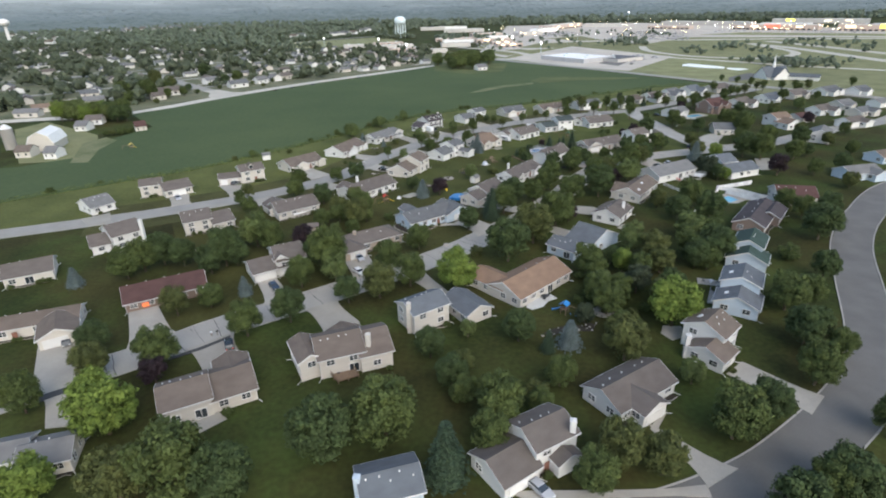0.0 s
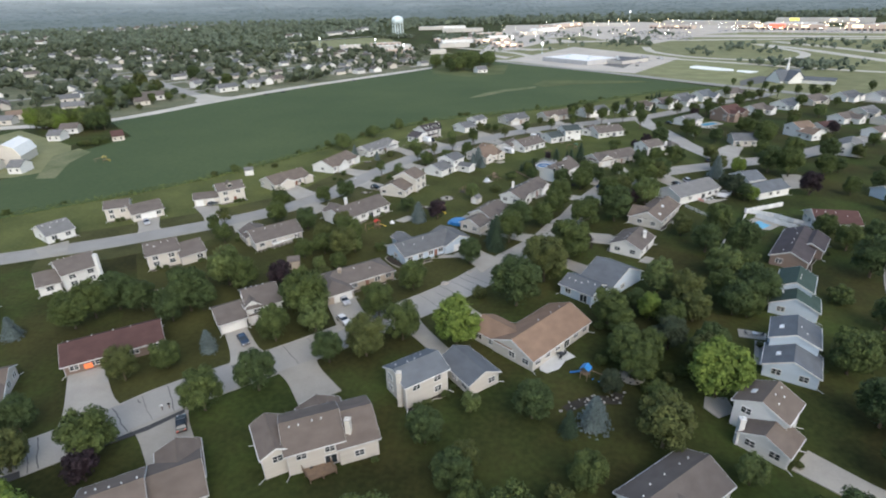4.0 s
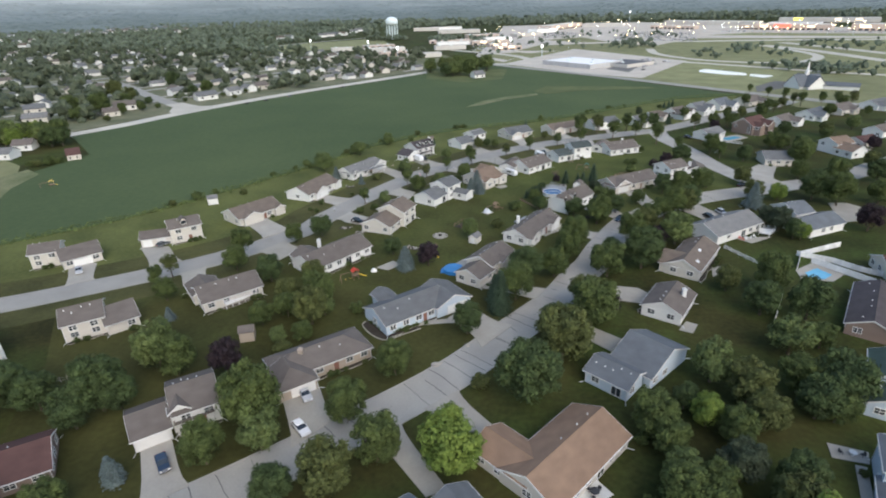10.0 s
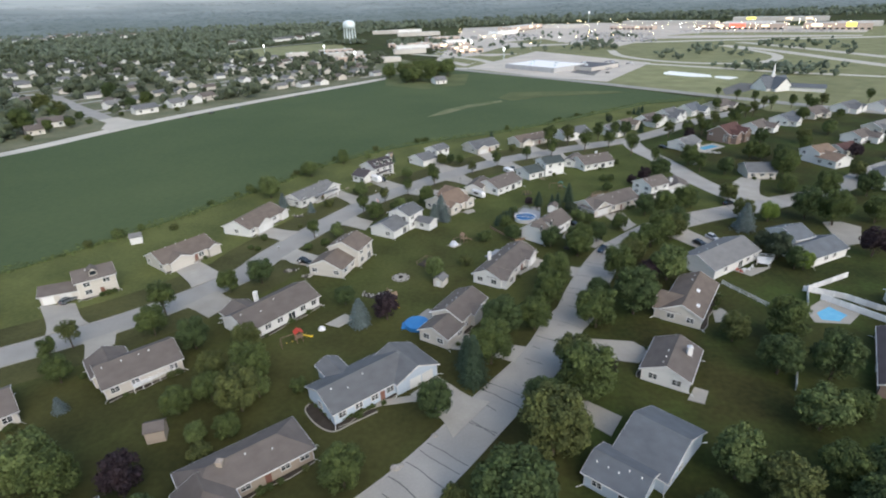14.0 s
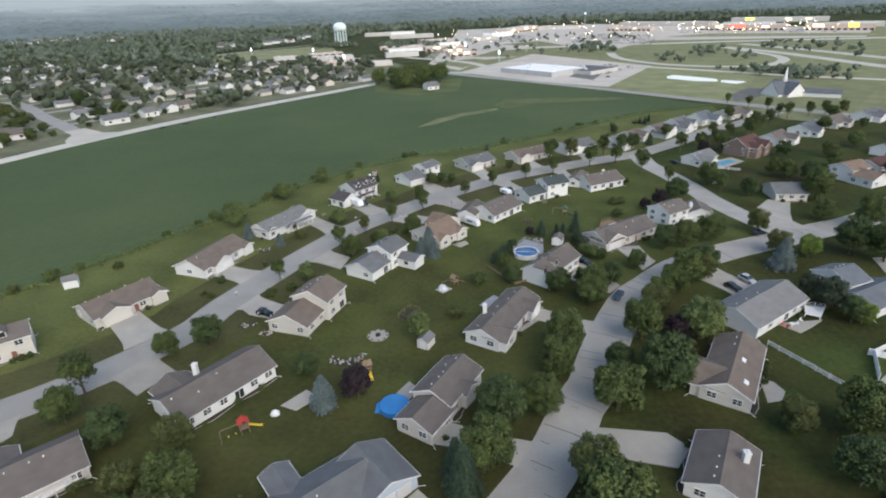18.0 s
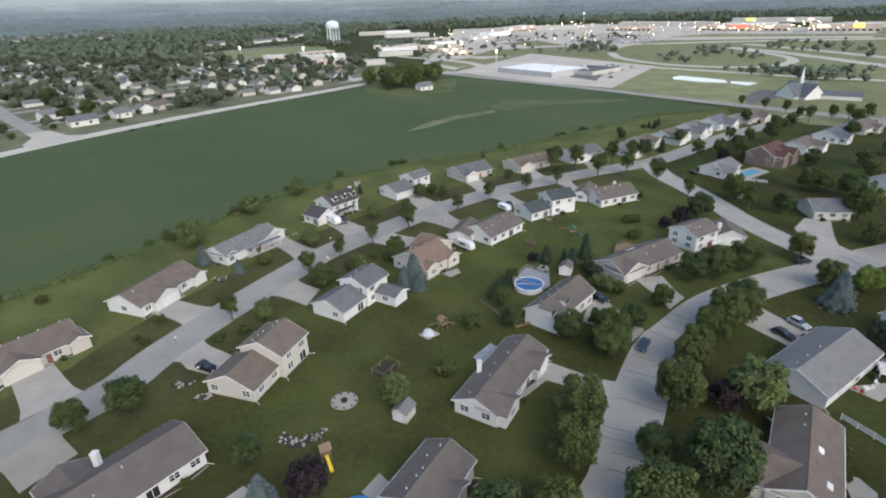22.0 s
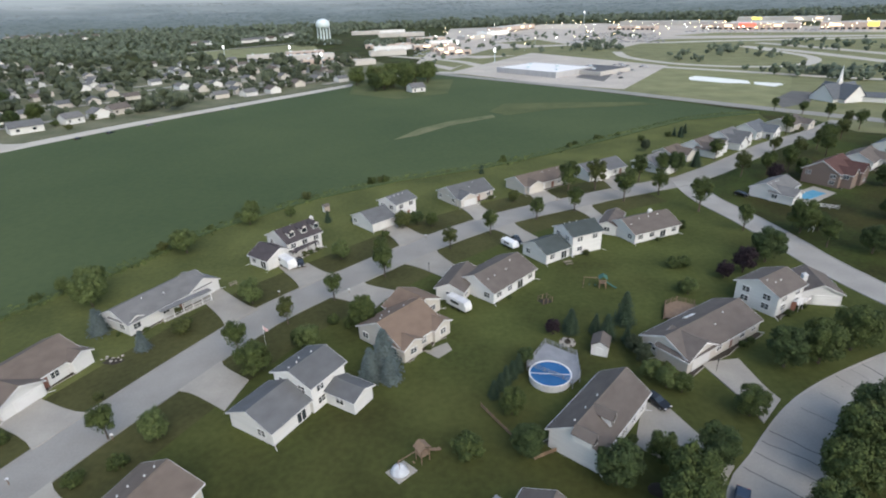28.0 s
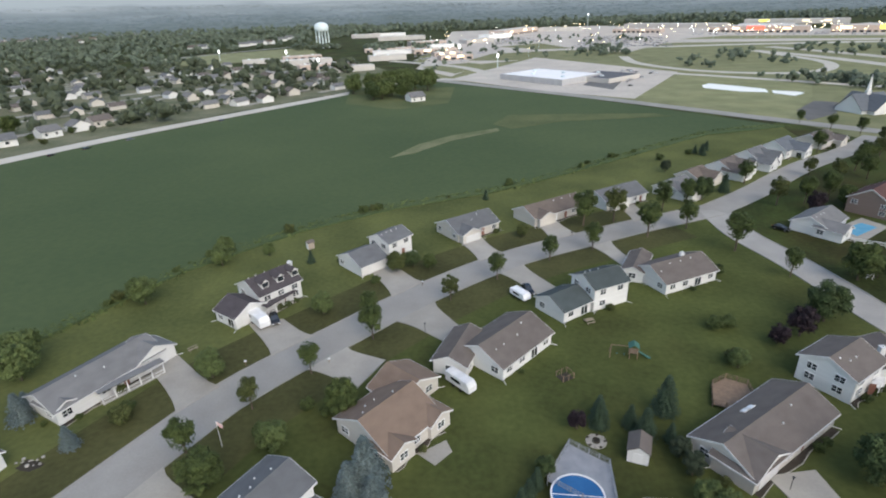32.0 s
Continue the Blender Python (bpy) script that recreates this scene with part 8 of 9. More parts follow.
def swing_set(x, y, rot, roof, slide, label):
    """A timber tower with a canvas roof, a slide and a swing beam."""
    t = tagged(new("swing_set"), label, "playset")
    t.matrix_basis = Matrix.Translation((x, y, 0)) @ Matrix.Rotation(radians(rot), 4, "Z")
    for sx in (-0.7, 0.7):
        for sy in (-0.7, 0.7):
            bm = bmesh.new()
            box(bm, sx - 0.06, sy - 0.06, -0.05, sx + 0.06, sy + 0.06, 2.5)
            part("post", bm, timber, t)
    bm = bmesh.new()
    box(bm, -0.78, -0.78, 1.3, 0.78, 0.78, 1.42)
    part("platform", bm, timber, t)
    bm = bmesh.new()
    prism(bm, [(-1.0, 2.45), (0, 3.15), (1.0, 2.45), (1.0, 2.5), (0, 3.22), (-1.0, 2.5)], -0.95, 0.95)
    part("canopy", bm, roof, t)
    bm = bmesh.new()
    prism(bm, [(0.8, 1.4), (2.8, 0.15), (3.2, 0.15), (3.2, 0.25), (2.85, 0.27), (0.8, 1.55)], -0.28, 0.28)
    part("slide", bm, slide, t)
    bm = bmesh.new()
    tube(bm, (-0.7, 0, 2.35), (-4.2, 0, 2.35), 0.07, 0.07, 6)
    part("beam", bm, timber, t)
    for sy in (-0.9, 0.9):
        bm = bmesh.new()
        tube(bm, (-4.1, 0, 2.35), (-4.3, sy, -0.05), 0.06, 0.06, 6)
        part("leg", bm, timber, t)
    for q in (-1.6, -2.9):
        bm = bmesh.new()
        tube(bm, (q, -0.22, 2.3), (q, -0.22, 0.52), 0.015, 0.015, 4)
        part("rope", bm, rubber, t)
        bm = bmesh.new()
        box(bm, q - 0.1, -0.26, 0.48, q + 0.1, 0.26, 0.52)
        part("swing_seat", bm, slide, t)


swing_set(-42.8, 193.7, 35, red_cloth, yellow_plastic, "timber playset with red canopy and yellow slide")
swing_set(-23.2, 210.9, -60, timber, yellow_plastic, "timber swing set with yellow slide")
swing_set(17.0, 120.1, 150, cover_blue, cover_blue, "small playset with blue canopy")
swing_set(-5.8, 248.9, 40, timber, timber, "weathered timber play tower on the lawn")
swing_set(31.9, 300.2, -10, green_cloth, green_cloth, "timber playset with green canopy")
swing_set(-197.1, 267.3, 40, yellow_plastic, yellow_plastic, "yellow playset at the field edge")


def stone_ring(x, y, r, label, inner=None, n=18):
    t = tagged(new("fire_pit_terrace"), label, "terrace")
    t.location = (x, y, 0)
    bm = bmesh.new()
    lathe(bm, [(r, -0.05), (r, 0.07), (0.02, 0.075)], 28)
    part("paving", bm, drive_mat, t)
    for k in range(n):
        a = 2 * math.pi * k / n
        bm = bmesh.new()
        bmesh.ops.create_icosphere(bm, subdivisions=1, radius=0.22, matrix=Matrix.Translation((math.cos(a) * r * 0.86, math.sin(a) * r * 0.86, 0.15)) @ Matrix.Diagonal((1.3, 1, 0.7, 1)))
        part("stone", bm, stone if k % 2 else mulch, t)
    bm = bmesh.new()
    lathe(bm, [(0.6, 0.05), (0.6, 0.4), (0.45, 0.4), (0.45, 0.15), (0.02, 0.15)], 14)
    part("fire_bowl", bm, inner or mulch, t)


stone_ring(-23.1, 224.8, 2.5, "round pale stone terrace with planters on the lawn")
stone_ring(20.2, 278.3, 1.6, "small round pale terrace beside conifers", None, 10)
stone_ring(26.3, 121.5, 2.6, "ring of stones round a garden bed", None, 20)


def rock_bed(points, count, label):
    """A long bed of dark earth edged and filled with pale rocks."""
    t = tagged(new("rock_garden"), label, "garden bed")
    line = smooth(points, 0.8)
    x0, y0 = line[0].x, line[0].y
    t.location = (x0, y0, 0)
    rnd = random.Random(int(x0 * 10 + y0))
    bm = bmesh.new()
    strip(bm, [p - Vector((x0, y0, 0)) for p in line], -1.0, 1.0, -0.05, 0.06)
    part("earth", bm, mulch, t)
    for k in range(count):
        p = rnd.choice(line) - Vector((x0, y0, 0))
        r = rnd.uniform(0.14, 0.34)
        bm = bmesh.new()
        way = rnd.uniform(0, 6.28)
        out = rnd.uniform(0.9, 1.1) if k % 4 else rnd.uniform(0, 0.8)
        bmesh.ops.create_icosphere(bm, subdivisions=1, radius=r, matrix=Matrix.Translation((p.x + math.cos(way) * out, p.y + math.sin(way) * out, r * 0.35)) @ Matrix.Diagonal((rnd.uniform(.8, 1.3), rnd.uniform(.8, 1.3), 0.75, 1)))
        for v in bm.verts:
            v.co += Vector((rnd.uniform(-1, 1), rnd.uniform(-1, 1), rnd.uniform(-1, 1))) * r * 0.14
        part("rock", bm, stone, t)


rock_bed([(-32.0, 215.6), (-29.1, 214.1), (-26.9, 215.5), (-25.2, 216.6)], 34, "long bed of pale rocks and flowers on the lawn")
rock_bed([(-50.9, 225.6), (-49.6, 226.3), (-48.9, 228.5)], 20, "curved bed of pale stones in a front garden")
rock_bed([(-58.0, 229.2), (-56.2, 229.6), (-54.6, 230.2)], 10, "small stone-edged bed in a front lawn")
rock_bed([(12.5, 110.3), (15.5, 112.7), (19.4, 114.0), (21.7, 113.7), (23.0, 116.1)], 26, "winding bed of pale stones under trees")
bed_line = smooth([(-34.6, 172.4), (-34.9, 170.6), (-32.4, 167.4), (-29.6, 165.4), (-27.6, 165.2), (-25.0, 167.3), (-20.9, 170.4)], 0.6)
slab("garden_bed", [(p.x, p.y) for p in bed_line] + [(-22.4, 172.6), (-27.8, 170.6), (-31.4, 173.6)], -0.05, 0.05, mulch_mat, "dark mulch bed wrapped round a blue house corner", "garden bed")
bm = bmesh.new()
strip(bm, bed_line, -0.12, 0.12, -0.05, 0.13)
setting("bed_edging", bm, drive_mat, "pale stone edging round a planting bed", "edging")
for k in range(9):
    tree("b", -27.0 + 0.62 * k, 168.1 + 0.42 * k, 0.42 + 0.1 * (k % 3))
for k in range(4):
    tree("b", -29.0 - 1.3 * k, 168.2 + 1.1 * k, 0.5 + 0.08 * (k % 2))
white_bloom = leaf("white_blossom", (0.74, 0.74, 0.66), (0.45, 0.50, 0.36))


def flower_bush(x, y, r, label="round bush covered in white blossom"):
    t = tagged(new("flowering_bush"), label, "bush", "white bushes along the ranch house")
    t.location = (x, y, 0)
    bm = bmesh.new()
    tube(bm, (0, 0, -0.1), (0, 0, r * 0.6), 0.05, 0.03, 6)
    part("stem", bm, bark, t)
    for name, mat, n, seed in (("leaves", LEAF["b"], 90, 1), ("blossom", white_bloom, 70, 2)):
        rr = random.Random(seed + int(x * 10))
        bm = bmesh.new()
        for k in range(n):
            a, e = rr.uniform(0, 6.283), rr.uniform(0.0, 1.45)
            c = Vector((math.cos(a) * math.cos(e), math.sin(a) * math.cos(e), 0.85 * math.sin(e) + 0.12)) * r * rr.uniform(0.7, 1.0)
            u = Vector((rr.uniform(-1, 1), rr.uniform(-1, 1), rr.uniform(-1, 1))).normalized() * r * 0.16
            q = Vector((rr.uniform(-1, 1), rr.uniform(-1, 1), rr.uniform(-1, 1))).normalized() * r * 0.16
            bm.faces.new([bm.verts.new(c + d) for d in (u, q, -u - q * 0.4)])
        part(name, bm, mat, t)


for x, y, r in ((-35.7, 155.2, 1.0), (-34.3, 156.2, 0.75), (-33.9, 157.0, 0.6), (-31.9, 157.9, 0.7), (-31.1, 158.6, 0.55), (-30.2, 161.3, 0.5)):
    flower_bush(x, y, r)
for x, y, r in ((-15.7, 156.8, 0.7), (-14.9, 157.4, 0.45), (-9.7, 164.3, 0.5)):
    t = tagged(new("boulder"), "pale garden boulder on a front lawn", "boulder")
    t.location = (x, y, 0)
    bm = bmesh.new()
    bmesh.ops.create_icosphere(bm, subdivisions=2, radius=r, matrix=Matrix.Translation((0, 0, r * 0.3)) @ Matrix.Diagonal((1.3, 0.9, 0.7, 1)))
    for v in bm.verts:
        v.co *= 1 + 0.12 * math.sin(v.co.x * 9 + v.co.y * 7 + x)
    part("rock", bm, stone, t)
rock_bed([(-68.2, 273.5), (-66.0, 273.0), (-65.4, 273.9)], 12, "small bed of stones in a front lawn")

slab("patio", [(-38.5, 200.7), (-34.7, 205.4), (-31.4, 203.3), (-35.0, 199.3)], -0.05, 0.12, drive_mat, "pale patio behind a ranch house", "patio")
slab("patio", [(37.8, 174.5), (40.4, 178.2), (42.6, 177.0), (40.5, 173.3)], -0.05, 0.12, drive_mat, "small pale patio at a house corner", "patio")
slab("patio", [(-7.2, 275.6), (-3.0, 278.5), (-2.0, 276.1), (-4.5, 273.4)], -0.05, 0.12, drive_mat, "pale patio behind a tan house", "patio")
white_patio = material("white_concrete", (0.62, 0.62, 0.60), (0.50, 0.50, 0.48), rough=0.8, scale=0.4, fine=4)
PATIOS = [([(8.3, 124.3), (8.2, 121.9), (9.6, 120.9), (12.2, 122.6), (13.6, 125.4), (15.8, 127.0), (12.8, 130.6), (11.1, 128.7)], "white concrete patio with a curved edge"), ([(-53.4, 75.4), (-49.4, 73.4), (-46.0, 77.6), (-50.2, 80.4)], "pale patio behind a ranch house"),
          ([(53.0, 141.2), (52.2, 137.9), (57.4, 136.9), (58.6, 139.6)], "grey paved patio with garden chairs"), ([(55.0, 136.6), (56.6, 136.2), (53.2, 127.6), (51.6, 128.0)], "grey paved side path"), ([(38.7, 116.6), (37.6, 113.4), (39.4, 110.8), (42.9, 112.8), (42.6, 116.6)], "grey stone patio behind a house"),
          ([(55.4, 208.6), (57.6, 207.6), (58.4, 204.8), (56.6, 202.2), (53.6, 201.6)], "pale rounded patio behind a house"), ([(68.4, 228.6), (72.0, 224.6), (76.6, 227.6), (79.8, 230.0)], "pale patio strewn with garden furniture"), ([(-16.4, 204.4), (-14.2, 208.0), (-11.6, 205.4), (-13.8, 202.3)], "grey timber terrace beside a pool"),
          ([(-11.0, 246.4), (-8.8, 244.4), (-6.4, 246.8), (-8.6, 248.6)], "worn paved square under a covered heap"), ([(69.5, 154.6), (67.3, 153.4), (66.0, 156.6), (68.6, 157.6)], "small reddish paved patio")]
for poly, label in PATIOS:
    slab("patio", poly, -0.05, 0.12, white_patio if label.startswith("white") else drive_mat, label, "patio")
slab("walkway", [(13.4, 231.2), (15.1, 231.2), (8.8, 224.5), (7.8, 225.3)], -0.05, 0.12, drive_mat, "pale front path beside a house", "path")
slab("walkway", [(28.9, 82.8), (31.9, 88.1), (32.8, 87.5), (29.6, 81.8)], -0.05, 0.12, drive_mat, "curved pale front path", "path")
slab("walkway", [(-22.0, 171.6), (-20.3, 172.0), (-15.1, 173.2), (-12.0, 173.4), (-12.6, 175.0), (-15.4, 174.9), (-20.8, 173.6)], -0.05, 0.12, drive_mat, "pale front path along a house", "path")
slab("tar_verge", [(-67.5, 93.2), (-67.5, 94.2), (-62.9, 98.4), (-58.5, 103.4), (-57.9, 102.5), (-62.1, 97.4)], -0.05, 0.17, tar, "fresh black asphalt strip beside the kerb", "pavement")
slab("tar_verge", [(-86.9, 79.0), (-80.1, 84.8), (-77.7, 86.5), (-76.6, 85.4), (-85.0, 77.6)], -0.05, 0.17, tar, "fresh black asphalt strip beside the kerb", "pavement")


def lamp_post(x, y):
    t = tagged(new("lamp_post"), "black garden lamp post beside a driveway", "lamp post", "garden lamps")
    t.location = (x, y, 0)
    bm = bmesh.new()
    tube(bm, (0, 0, -0.1), (0, 0, 2.1), 0.05, 0.04, 7)
    part("pole", bm, rubber, t)
    bm = bmesh.new()
    lathe(bm, [(0.08, 2.1), (0.16, 2.45), (0.2, 2.47), (0.03, 2.62)], 8)
    part("lantern", bm, glass, t)


for p in ((-8.2, 308.9), (44.5, 269.2)):
    lamp_post(*p)


trellis = tagged(new("garden_trellis"), "low pale wooden garden trellis beside trees", "trellis")
trellis.location = (-93.0, 144.0, 0)
run = Vector((6.10, 2.70, 0))
for k in range(6):
    bm = bmesh.new()
    p = run * (k / 5)
    box(bm, p.x - 0.05, p.y - 0.05, -0.1, p.x + 0.05, p.y + 0.05, 1.3 + 0.25 * math.sin(k * 0.63))
    part("post", bm, stone, trellis)
for z in (0.6, 1.15):
    bm = bmesh.new()
    tube(bm, (0, 0, z), (run.x, run.y, z), 0.04, 0.04, 5)
    part("rail", bm, stone, trellis)


def mailbox(x, y):
    t = tagged(new("mailbox"), "small mailbox on a post at the kerb", "mailbox", "mailboxes along the street")
    t.location = (x, y, 0)
    bm = bmesh.new()
    box(bm, -0.05, -0.05, -0.1, 0.05, 0.05, 1.05)
    part("post", bm, timber, t)
    bm = bmesh.new()
    prism(bm, [(-0.25, 1.052), (-0.25, 1.2), (-0.12, 1.3), (0.12, 1.3), (0.25, 1.2), (0.25, 1.052)], -0.12, 0.12)
    part("box", bm, rubber if int(x) % 2 else vinyl, t)


for p in [(-26.0, 298.6), (-42.1, 298.0), (-23.4, 319.3), (-22.1, 319.8), (-10.2, 329.8), (31.0, 359.0)] + [(-62.6, 102.8), (-61.5, 103.4)] + [(-54.3, 252.7), (-64.3, 244.1), (-54.4, 233.5)]:
    mailbox(*p)


def goal(x, y, rot):
    t = tagged(new("football_goal"), "small white tube football goal on grass", "goal")
    t.matrix_basis = Matrix.Translation((x, y, 0)) @ Matrix.Rotation(radians(rot), 4, "Z")
    for a, b in (((-1.2, 0, 0), (-1.2, 0, 1.9)), ((1.2, 0, 0), (1.2, 0, 1.9)), ((-1.2, 0, 1.9), (1.2, 0, 1.9)), ((-1.2, 0, 1.9), (-1.2, 1.2, 0)), ((1.2, 0, 1.9), (1.2, 1.2, 0)), ((-1.2, 1.2, 0.03), (1.2, 1.2, 0.03))):
        bm = bmesh.new()
        tube(bm, a, b, 0.05, 0.05, 6)
        part("bar", bm, vinyl, t)


goal(96.6, 331.0, 50)


def garden_frame(x, y, rot, l, w):
    t = tagged(new("vegetable_frame"), "fenced vegetable bed with timber posts", "garden bed")
    t.matrix_basis = Matrix.Translation((x, y, 0)) @ Matrix.Rotation(radians(rot), 4, "Z")
    bm = bmesh.new()
    box(bm, -l, -w, -0.05, l, w, 0.12)
    part("earth", bm, mulch, t)
    for sx in (-l, 0, l):
        for sy in (-w, w):
            bm = bmesh.new()
            box(bm, sx - 0.05, sy - 0.05, -0.05, sx + 0.05, sy + 0.05, 1.3)
            part("post", bm, timber, t)
    for sy in (-w, w):
        bm = bmesh.new()
        tube(bm, (-l, sy, 1.2), (l, sy, 1.2), 0.04, 0.04, 5)
        part("rail", bm, timber, t)
    for sx in (-l, l):
        bm = bmesh.new()
        tube(bm, (sx, -w, 1.2), (sx, w, 1.2), 0.04, 0.04, 5)
        part("rail", bm, timber, t)


garden_frame(-16.7, 234.0, 58, 2.4, 1.5)
garden_frame(18.1, 294.1, 30, 1.2, 1.0)


def tarp(x, y, r, h, mat, label):
    t = tagged(new("covered_heap"), label, "cover")
    t.location = (x, y, 0)
    bm = bmesh.new()
    bmesh.ops.create_icosphere(bm, subdivisions=3, radius=1.0)
    for v in bm.verts:
        v.co *= 1 + 0.16 * noise.noise(v.co * 2.2 + Vector((x, y, 0)))
        v.co = Vector((v.co.x * r, v.co.y * r * 0.85, max(-0.05, v.co.z * h)))
    for f in bm.faces:
        f.smooth = True
    part("sheet", bm, mat, t)


pale_sheet = material("pale_tarpaulin", (0.55, 0.58, 0.62), (0.4, 0.42, 0.46), rough=0.4, scale=1.2, fine=6)
tarp(-8.9, 246.4, 1.3, 1.6, pale_sheet, "pale tarpaulin dome over garden things")
tarp(-38.8, 198.4, 0.9, 1.0, vinyl, "white folded garden parasol on the lawn")
tarp(26.2, 243.6, 1.4, 0.5, mulch, "dark covered trampoline behind a house")

# worn tar seams across the near street
bm = bmesh.new()
rnd = random.Random(77)
for i in range(2, len(near_street) - 2):
    for rep in range(1 if rnd.random() < 0.8 else 0):
        p, q = near_street[i], near_street[i + 1]
        d = (q - p).normalized()
        n = Vector((-d.y, d.x, 0))
        c = p.lerp(q, rnd.random())
        lo, hi = (-4.4, 4.4) if rnd.random() < 0.45 else sorted((rnd.uniform(-4.4, 4.4), rnd.uniform(-4.4, 4.4)))
        pts, s = [], 0.0
        steps = max(2, int((hi - lo) / 0.8))
        for k in range(steps + 1):
            s += rnd.uniform(-0.16, 0.16)
            pts.append(c + n * (lo + (hi - lo) * k / steps) + d * s)
        w = rnd.uniform(0.04, 0.1)
        a = [bm.verts.new((*(u - d * w).xy, 0.056)) for u in pts]
        b = [bm.verts.new((*(u + d * w).xy, 0.056)) for u in pts]
        for k in range(steps):
            bm.faces.new((a[k], a[k + 1], b[k + 1], b[k]))
seams = part("tar_seams", bm, seam_mat, bpy.data.objects["road_near"], "dark tar-sealed cracks")
seams["kind"] = "stuff"

# rough weeds along the field edge, and scrub by the corner
edge = smooth([(-330, 112), (-250, 133), (-194, 186), (-140, 235), (-118, 265), (-92, 306), (-74, 341), (-50, 368), (-23, 387), (10, 402), (39, 422), (117, 483), (162, 497)], 1.0)
vs, fs = [], []
for p in edge:
    for k in range(9):
        x, y, s = p.x + rnd.gauss(0, 1.3), p.y + rnd.gauss(0, 1.3), rnd.uniform(0.35, 1.0)
        a = rnd.uniform(0, 3.14)
        i = len(vs)
        vs += [(x - math.cos(a) * s * .6, y - math.sin(a) * s * .6, 0.0), (x + math.cos(a) * s * .6, y + math.sin(a) * s * .6, 0.0), (x + math.cos(a) * s * .5 + .1, y + math.sin(a) * s * .5, s), (x - math.cos(a) * s * .5, y - math.sin(a) * s * .5 + .1, s * 0.8)]
        fs.append((i, i + 1, i + 2, i + 3))
weeds = tagged(new("weeds", mesh_of("weeds", vs, fs, leaf("weed_leaves", (0.11, 0.14, 0.05), (0.06, 0.085, 0.03)))), "rough tall weeds along the crop edge", "weeds", "", "stuff")
for k in range(34):
    p = edge[rnd.randrange(60, len(edge) - 90)]
    tree("b" if rnd.random() < 0.7 else "w", round(p.x + rnd.uniform(-2, 2), 1), round(p.y + rnd.uniform(-2, 2), 1), rnd.uniform(0.8, 2.0))

for x, y, r in FOUNDATION:
    tree("b", x, y, r)


# flagpole, benches and porch rails of the field-side houses
def flagpole(x, y):
    t = tagged(new("flagpole"), "short white flagpole with a small limp flag", "flagpole")
    t.location = (x, y, 0)
    bm = bmesh.new()
    tube(bm, (0, 0, -0.1), (0, 0, 5.2), 0.05, 0.035, 8)
    part("pole", bm, trim_white, t)
    v = [(0.04 + 0.14 * k, 0.08 * math.sin(k * 1.4), 5.1 - 0.1 * k - r * 0.8) for r in (0, 1) for k in range(7)]
    put("flag", mesh_of("flag", v, [(k, k + 1, k + 8, k + 7) for k in range(6)], material("flag_cloth", (0.55, 0.2, 0.2), (0.6, 0.6, 0.6), rough=0.8, scale=3)), t)


flagpole(-38.2, 277.1)


def picnic_table(x, y, rot, length, label, table=True):
    t = tagged(new("picnic_table" if table else "garden_bench"), label, "table" if table else "bench")
    t.matrix_basis = Matrix.Translation((x, y, 0)) @ Matrix.Rotation(radians(rot), 4, "Z")
    wood_mat = bpy.data.materials.get("worn_timber") or material("worn_timber", (0.36, 0.31, 0.22), (0.24, 0.2, 0.15), rough=0.85, stretch=(0.3, 3, 3))
    L = length / 2
    rows = [(-0.3, 0.72), (0.0, 0.72), (0.3, 0.72), (-0.8, 0.44), (0.8, 0.44)] if table else [(-0.2, 0.44), (0.1, 0.44), (0.3, 0.8)]
    for y0, z in rows:
        put("plank", box_mesh("plank", wood_mat, (-L, y0 - 0.13, z, L, y0 + 0.13, z + 0.05)), t)
    for e in (-L + 0.3, L - 0.3):
        bm = bmesh.new()
        w = 0.8 if table else 0.3
        tube(bm, (e, -w, -0.02), (e, -w * 0.3, 0.72 if table else 0.44), 0.05, 0.05, 5)
        tube(bm, (e, w, -0.02), (e, w * 0.3, 0.72 if table else 0.8), 0.05, 0.05, 5)
        part("leg", bm, wood_mat, t)


picnic_table(26.3, 312.5, 20, 1.9, "worn timber picnic table on the back lawn")
picnic_table(-54.9, 303.3, 50, 2.0, "weathered timber bench beside the driveway", False)


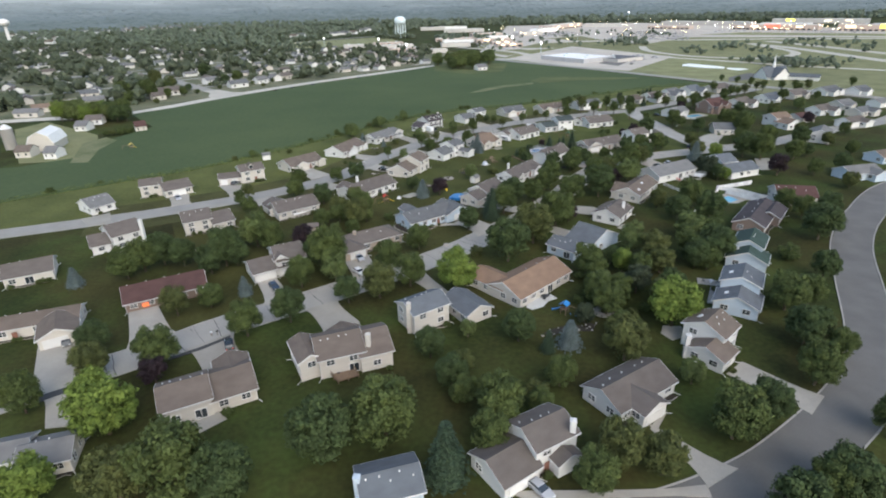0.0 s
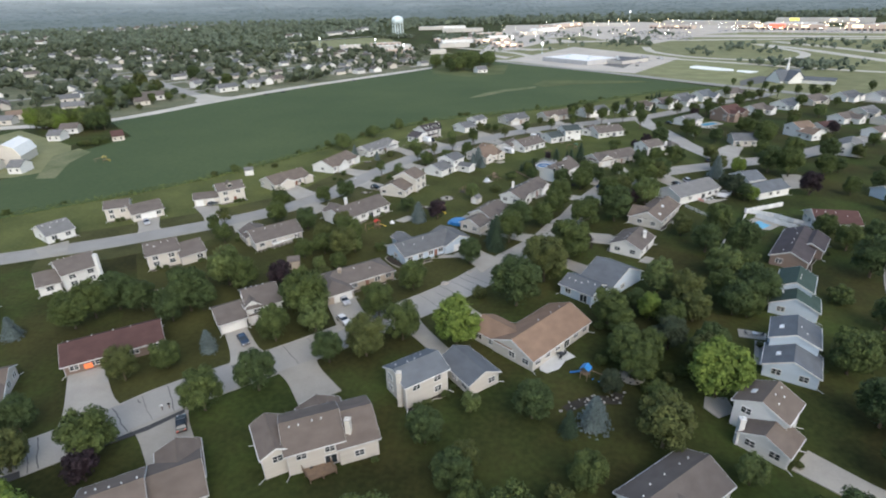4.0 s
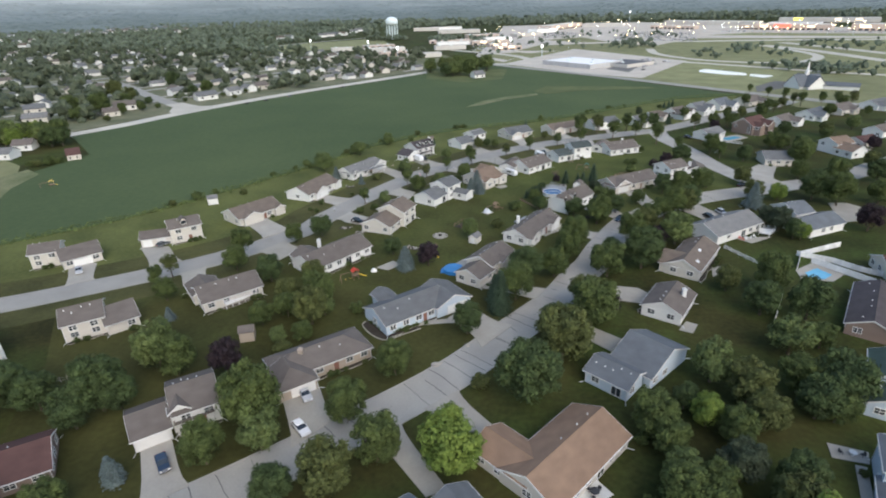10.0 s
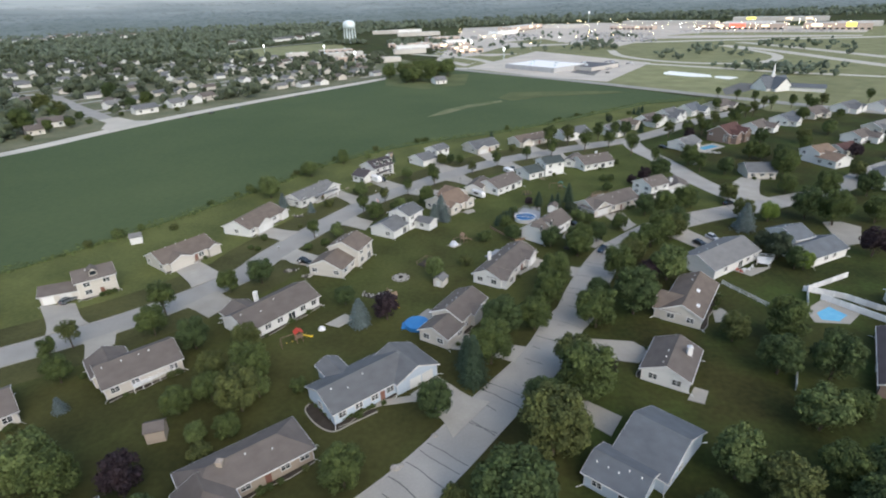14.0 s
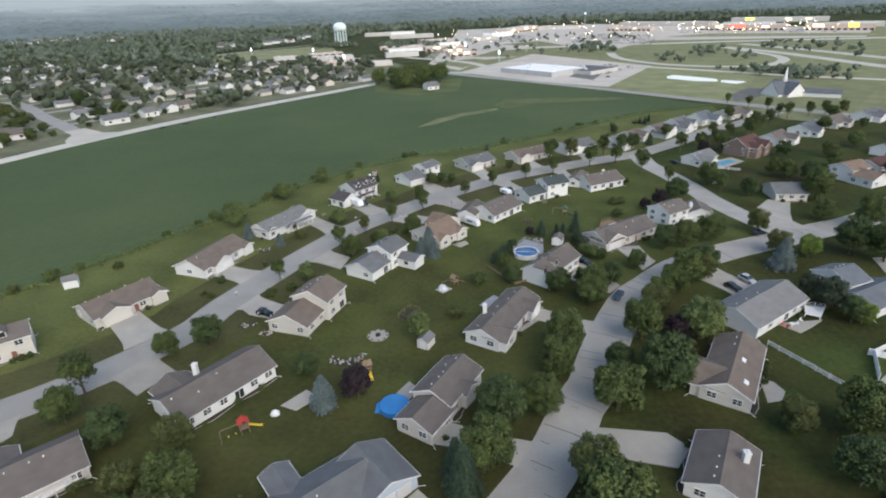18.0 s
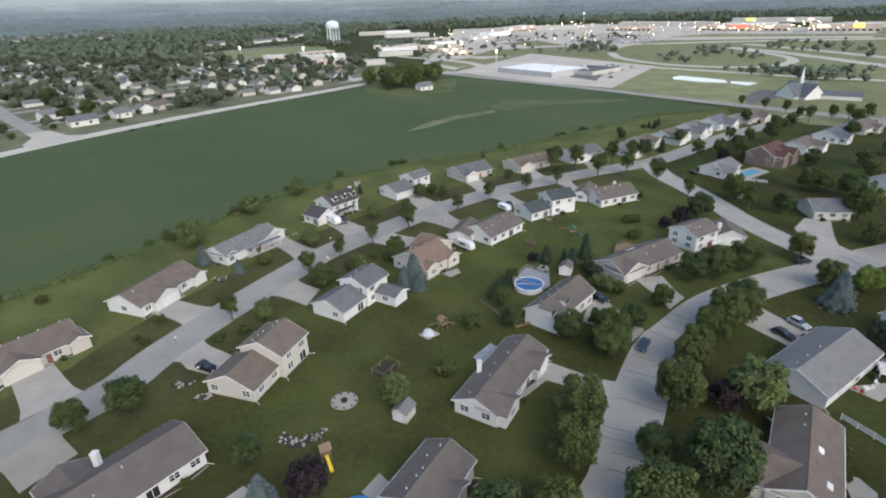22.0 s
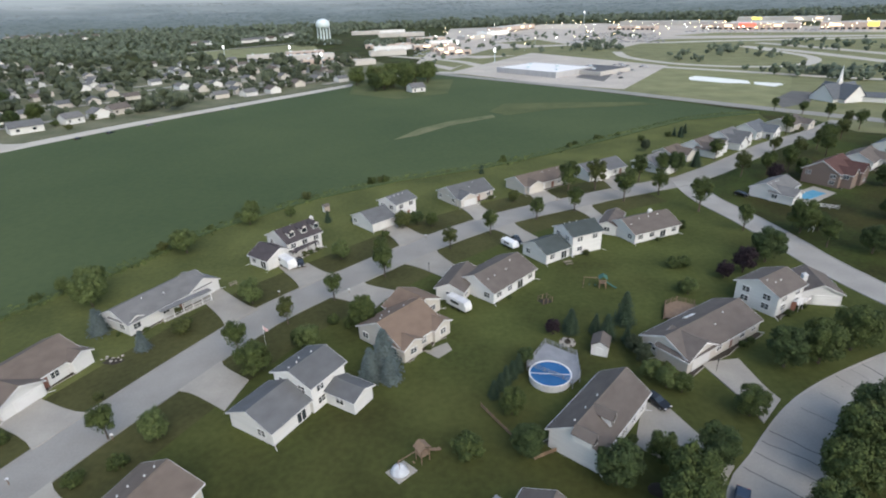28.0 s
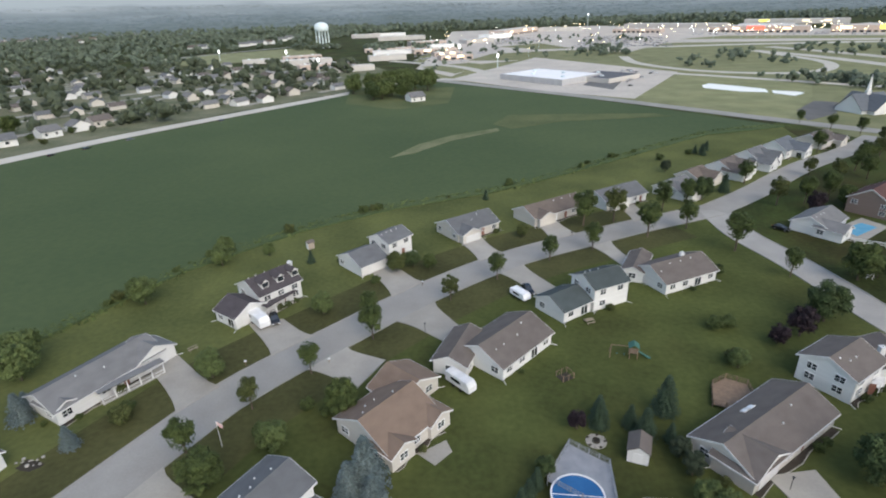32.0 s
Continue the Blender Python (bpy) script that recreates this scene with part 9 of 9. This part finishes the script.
def porch(label, a, b, depth, roof=None):
    """White posts, a handrail and a low deck along the front of a house."""
    home = next(o for o in scene.objects if not o.parent and o.get("label") == label)
    a, b = Vector((*a, 0)) - home.location, Vector((*b, 0)) - home.location
    d = (b - a).normalized()
    n = max(3, round((b - a).length / 2))
    for k in range(n + 1):
        p = a + (b - a) * k / n
        bm = bmesh.new()
        box(bm, p.x - 0.08, p.y - 0.08, 0.0, p.x + 0.08, p.y + 0.08, 2.55)
        part("porch_post", bm, trim_white, home)
    bm = bmesh.new()
    tube(bm, a + Vector((0, 0, 0.95)), b + Vector((0, 0, 0.95)), 0.06, 0.06, 5)
    tube(bm, a + Vector((0, 0, 0.3)), b + Vector((0, 0, 0.3)), 0.05, 0.05, 5)
    part("porch_rail", bm, trim_white, home)
    for z0, z1, grow, mat, nm in ((-0.05, 0.2, 0.15, concrete, "porch_floor"), (2.56, 2.72, 0.35, roof or trim_white, "porch_roof")):
        side = Vector((-d.y, d.x, 0)) * depth
        bm = bmesh.new()
        q = [a - d * grow - side * 0.1, b + d * grow - side * 0.1, b + d * grow + side, a - d * grow + side]
        lo, hi = [bm.verts.new((p.x, p.y, z0)) for p in q], [bm.verts.new((p.x, p.y, z1)) for p in q]
        bm.faces.new(hi), bm.faces.new(lo[::-1])
        for k in range(4):
            bm.faces.new((lo[k], lo[(k + 1) % 4], hi[(k + 1) % 4], hi[k]))
        bmesh.ops.recalc_face_normals(bm, faces=bm.faces)
        part(nm, bm, mat, home)


porch("white ranch house with grey roof and arched window", *[(-63.4, 287.0), (-57.0, 295.9)], 1.6, ROOF["gy"])
porch("white house with dark roof dormers and porch", *[(-43.4, 316.0), (-39.2, 323.0)], 2.2, ROOF["dk"])
porch("white two-storey house with dormer and attached garage", (-58.6, 132.6), (-53.8, 136.4), 1.8, ROOF["gb"])
porch("beige two-storey house with front porch", (-108.4, 214.2), (-103.2, 217.8), 1.6, ROOF["gb"])


# garden chairs, tables and a lit open garage
def garden_chair(x, y, rot, mat, label):
    t = tagged(new("garden_chair"), label, "chair", "garden chairs on the patios")
    t.matrix_basis = Matrix.Translation((x, y, 0.12)) @ Matrix.Rotation(radians(rot), 4, "Z")
    put("seat", box_mesh("seat", mat, (-0.28, -0.28, 0.40, 0.28, 0.28, 0.45)), t)
    put("backrest", box_mesh("backrest", mat, (-0.28, 0.24, 0.452, 0.28, 0.29, 0.95)), t)
    for sx in (-0.25, 0.25):
        for sy in (-0.25, 0.25):
            put("leg", box_mesh("leg", mat, (sx - 0.025, sy - 0.025, 0.0, sx + 0.025, sy + 0.025, 0.398)), t)


def garden_table(x, y, r, mat, label):
    t = tagged(new("garden_table"), label, "table")
    t.location = (x, y, 0.12)
    bm = bmesh.new()
    lathe(bm, [(r, 0.68), (r, 0.72), (0.02, 0.725)], 18)
    part("tabletop", bm, mat, t)
    bm = bmesh.new()
    tube(bm, (0, 0, 0), (0, 0, 0.679), 0.22, 0.05, 8)
    part("pedestal", bm, mat, t)


dark_metal = material("dark_garden_metal", (0.05, 0.055, 0.06), (0.03, 0.03, 0.035), rough=0.5, bump=0)
garden_table(12.9, 126.8, 0.75, dark_metal, "dark round garden table on a white patio")
garden_table(55.6, 138.6, 0.6, vinyl, "pale round table on a grey patio")
garden_table(71.4, 227.4, 0.6, vinyl, "white garden table on a patio")
for x, y, rot, mat, label in ((12.0, 127.4, 60, dark_metal, "dark metal garden chair"), (13.6, 127.4, -40, dark_metal, "dark metal garden chair"), (12.6, 125.8, 170, dark_metal, "dark metal garden chair"), (53.9, 138.9, 90, dark_metal, "dark metal garden chair"), (57.1, 138.5, -80, dark_metal, "dark metal garden chair"),
                              (69.6, 227.6, 30, red_cloth, "red cloth garden chair on a patio"), (70.2, 226.6, 100, red_cloth, "red cloth garden chair on a patio"), (72.8, 227.9, -60, vinyl, "white plastic garden chair"), (74.4, 229.2, 20, vinyl, "white plastic garden chair"), (75.4, 230.6, -20, dark_metal, "dark metal garden chair"), (-29.2, 91.4, 40, dark_metal, "dark chair on a timber deck"), (-51.0, 77.0, 30, vinyl, "white plastic garden chair")):
    garden_chair(x, y, rot, mat, label)
brick_home = next(o for o in scene.objects if not o.parent and o.get("label") == "brown brick ranch house with dark red roof")
bm = bmesh.new()
at = Matrix.Rotation(radians(36.1), 4, "Z")
for q in box(bm, -5.7, -5.60, 0.9, -4.2, -5.52, 2.0):
    q.co = at @ q.co
part("lit_garage_opening", bm, glow("lit_garage", (0.85, 0.20, 0.07), 0.4), brick_home, "open garage glowing orange inside")
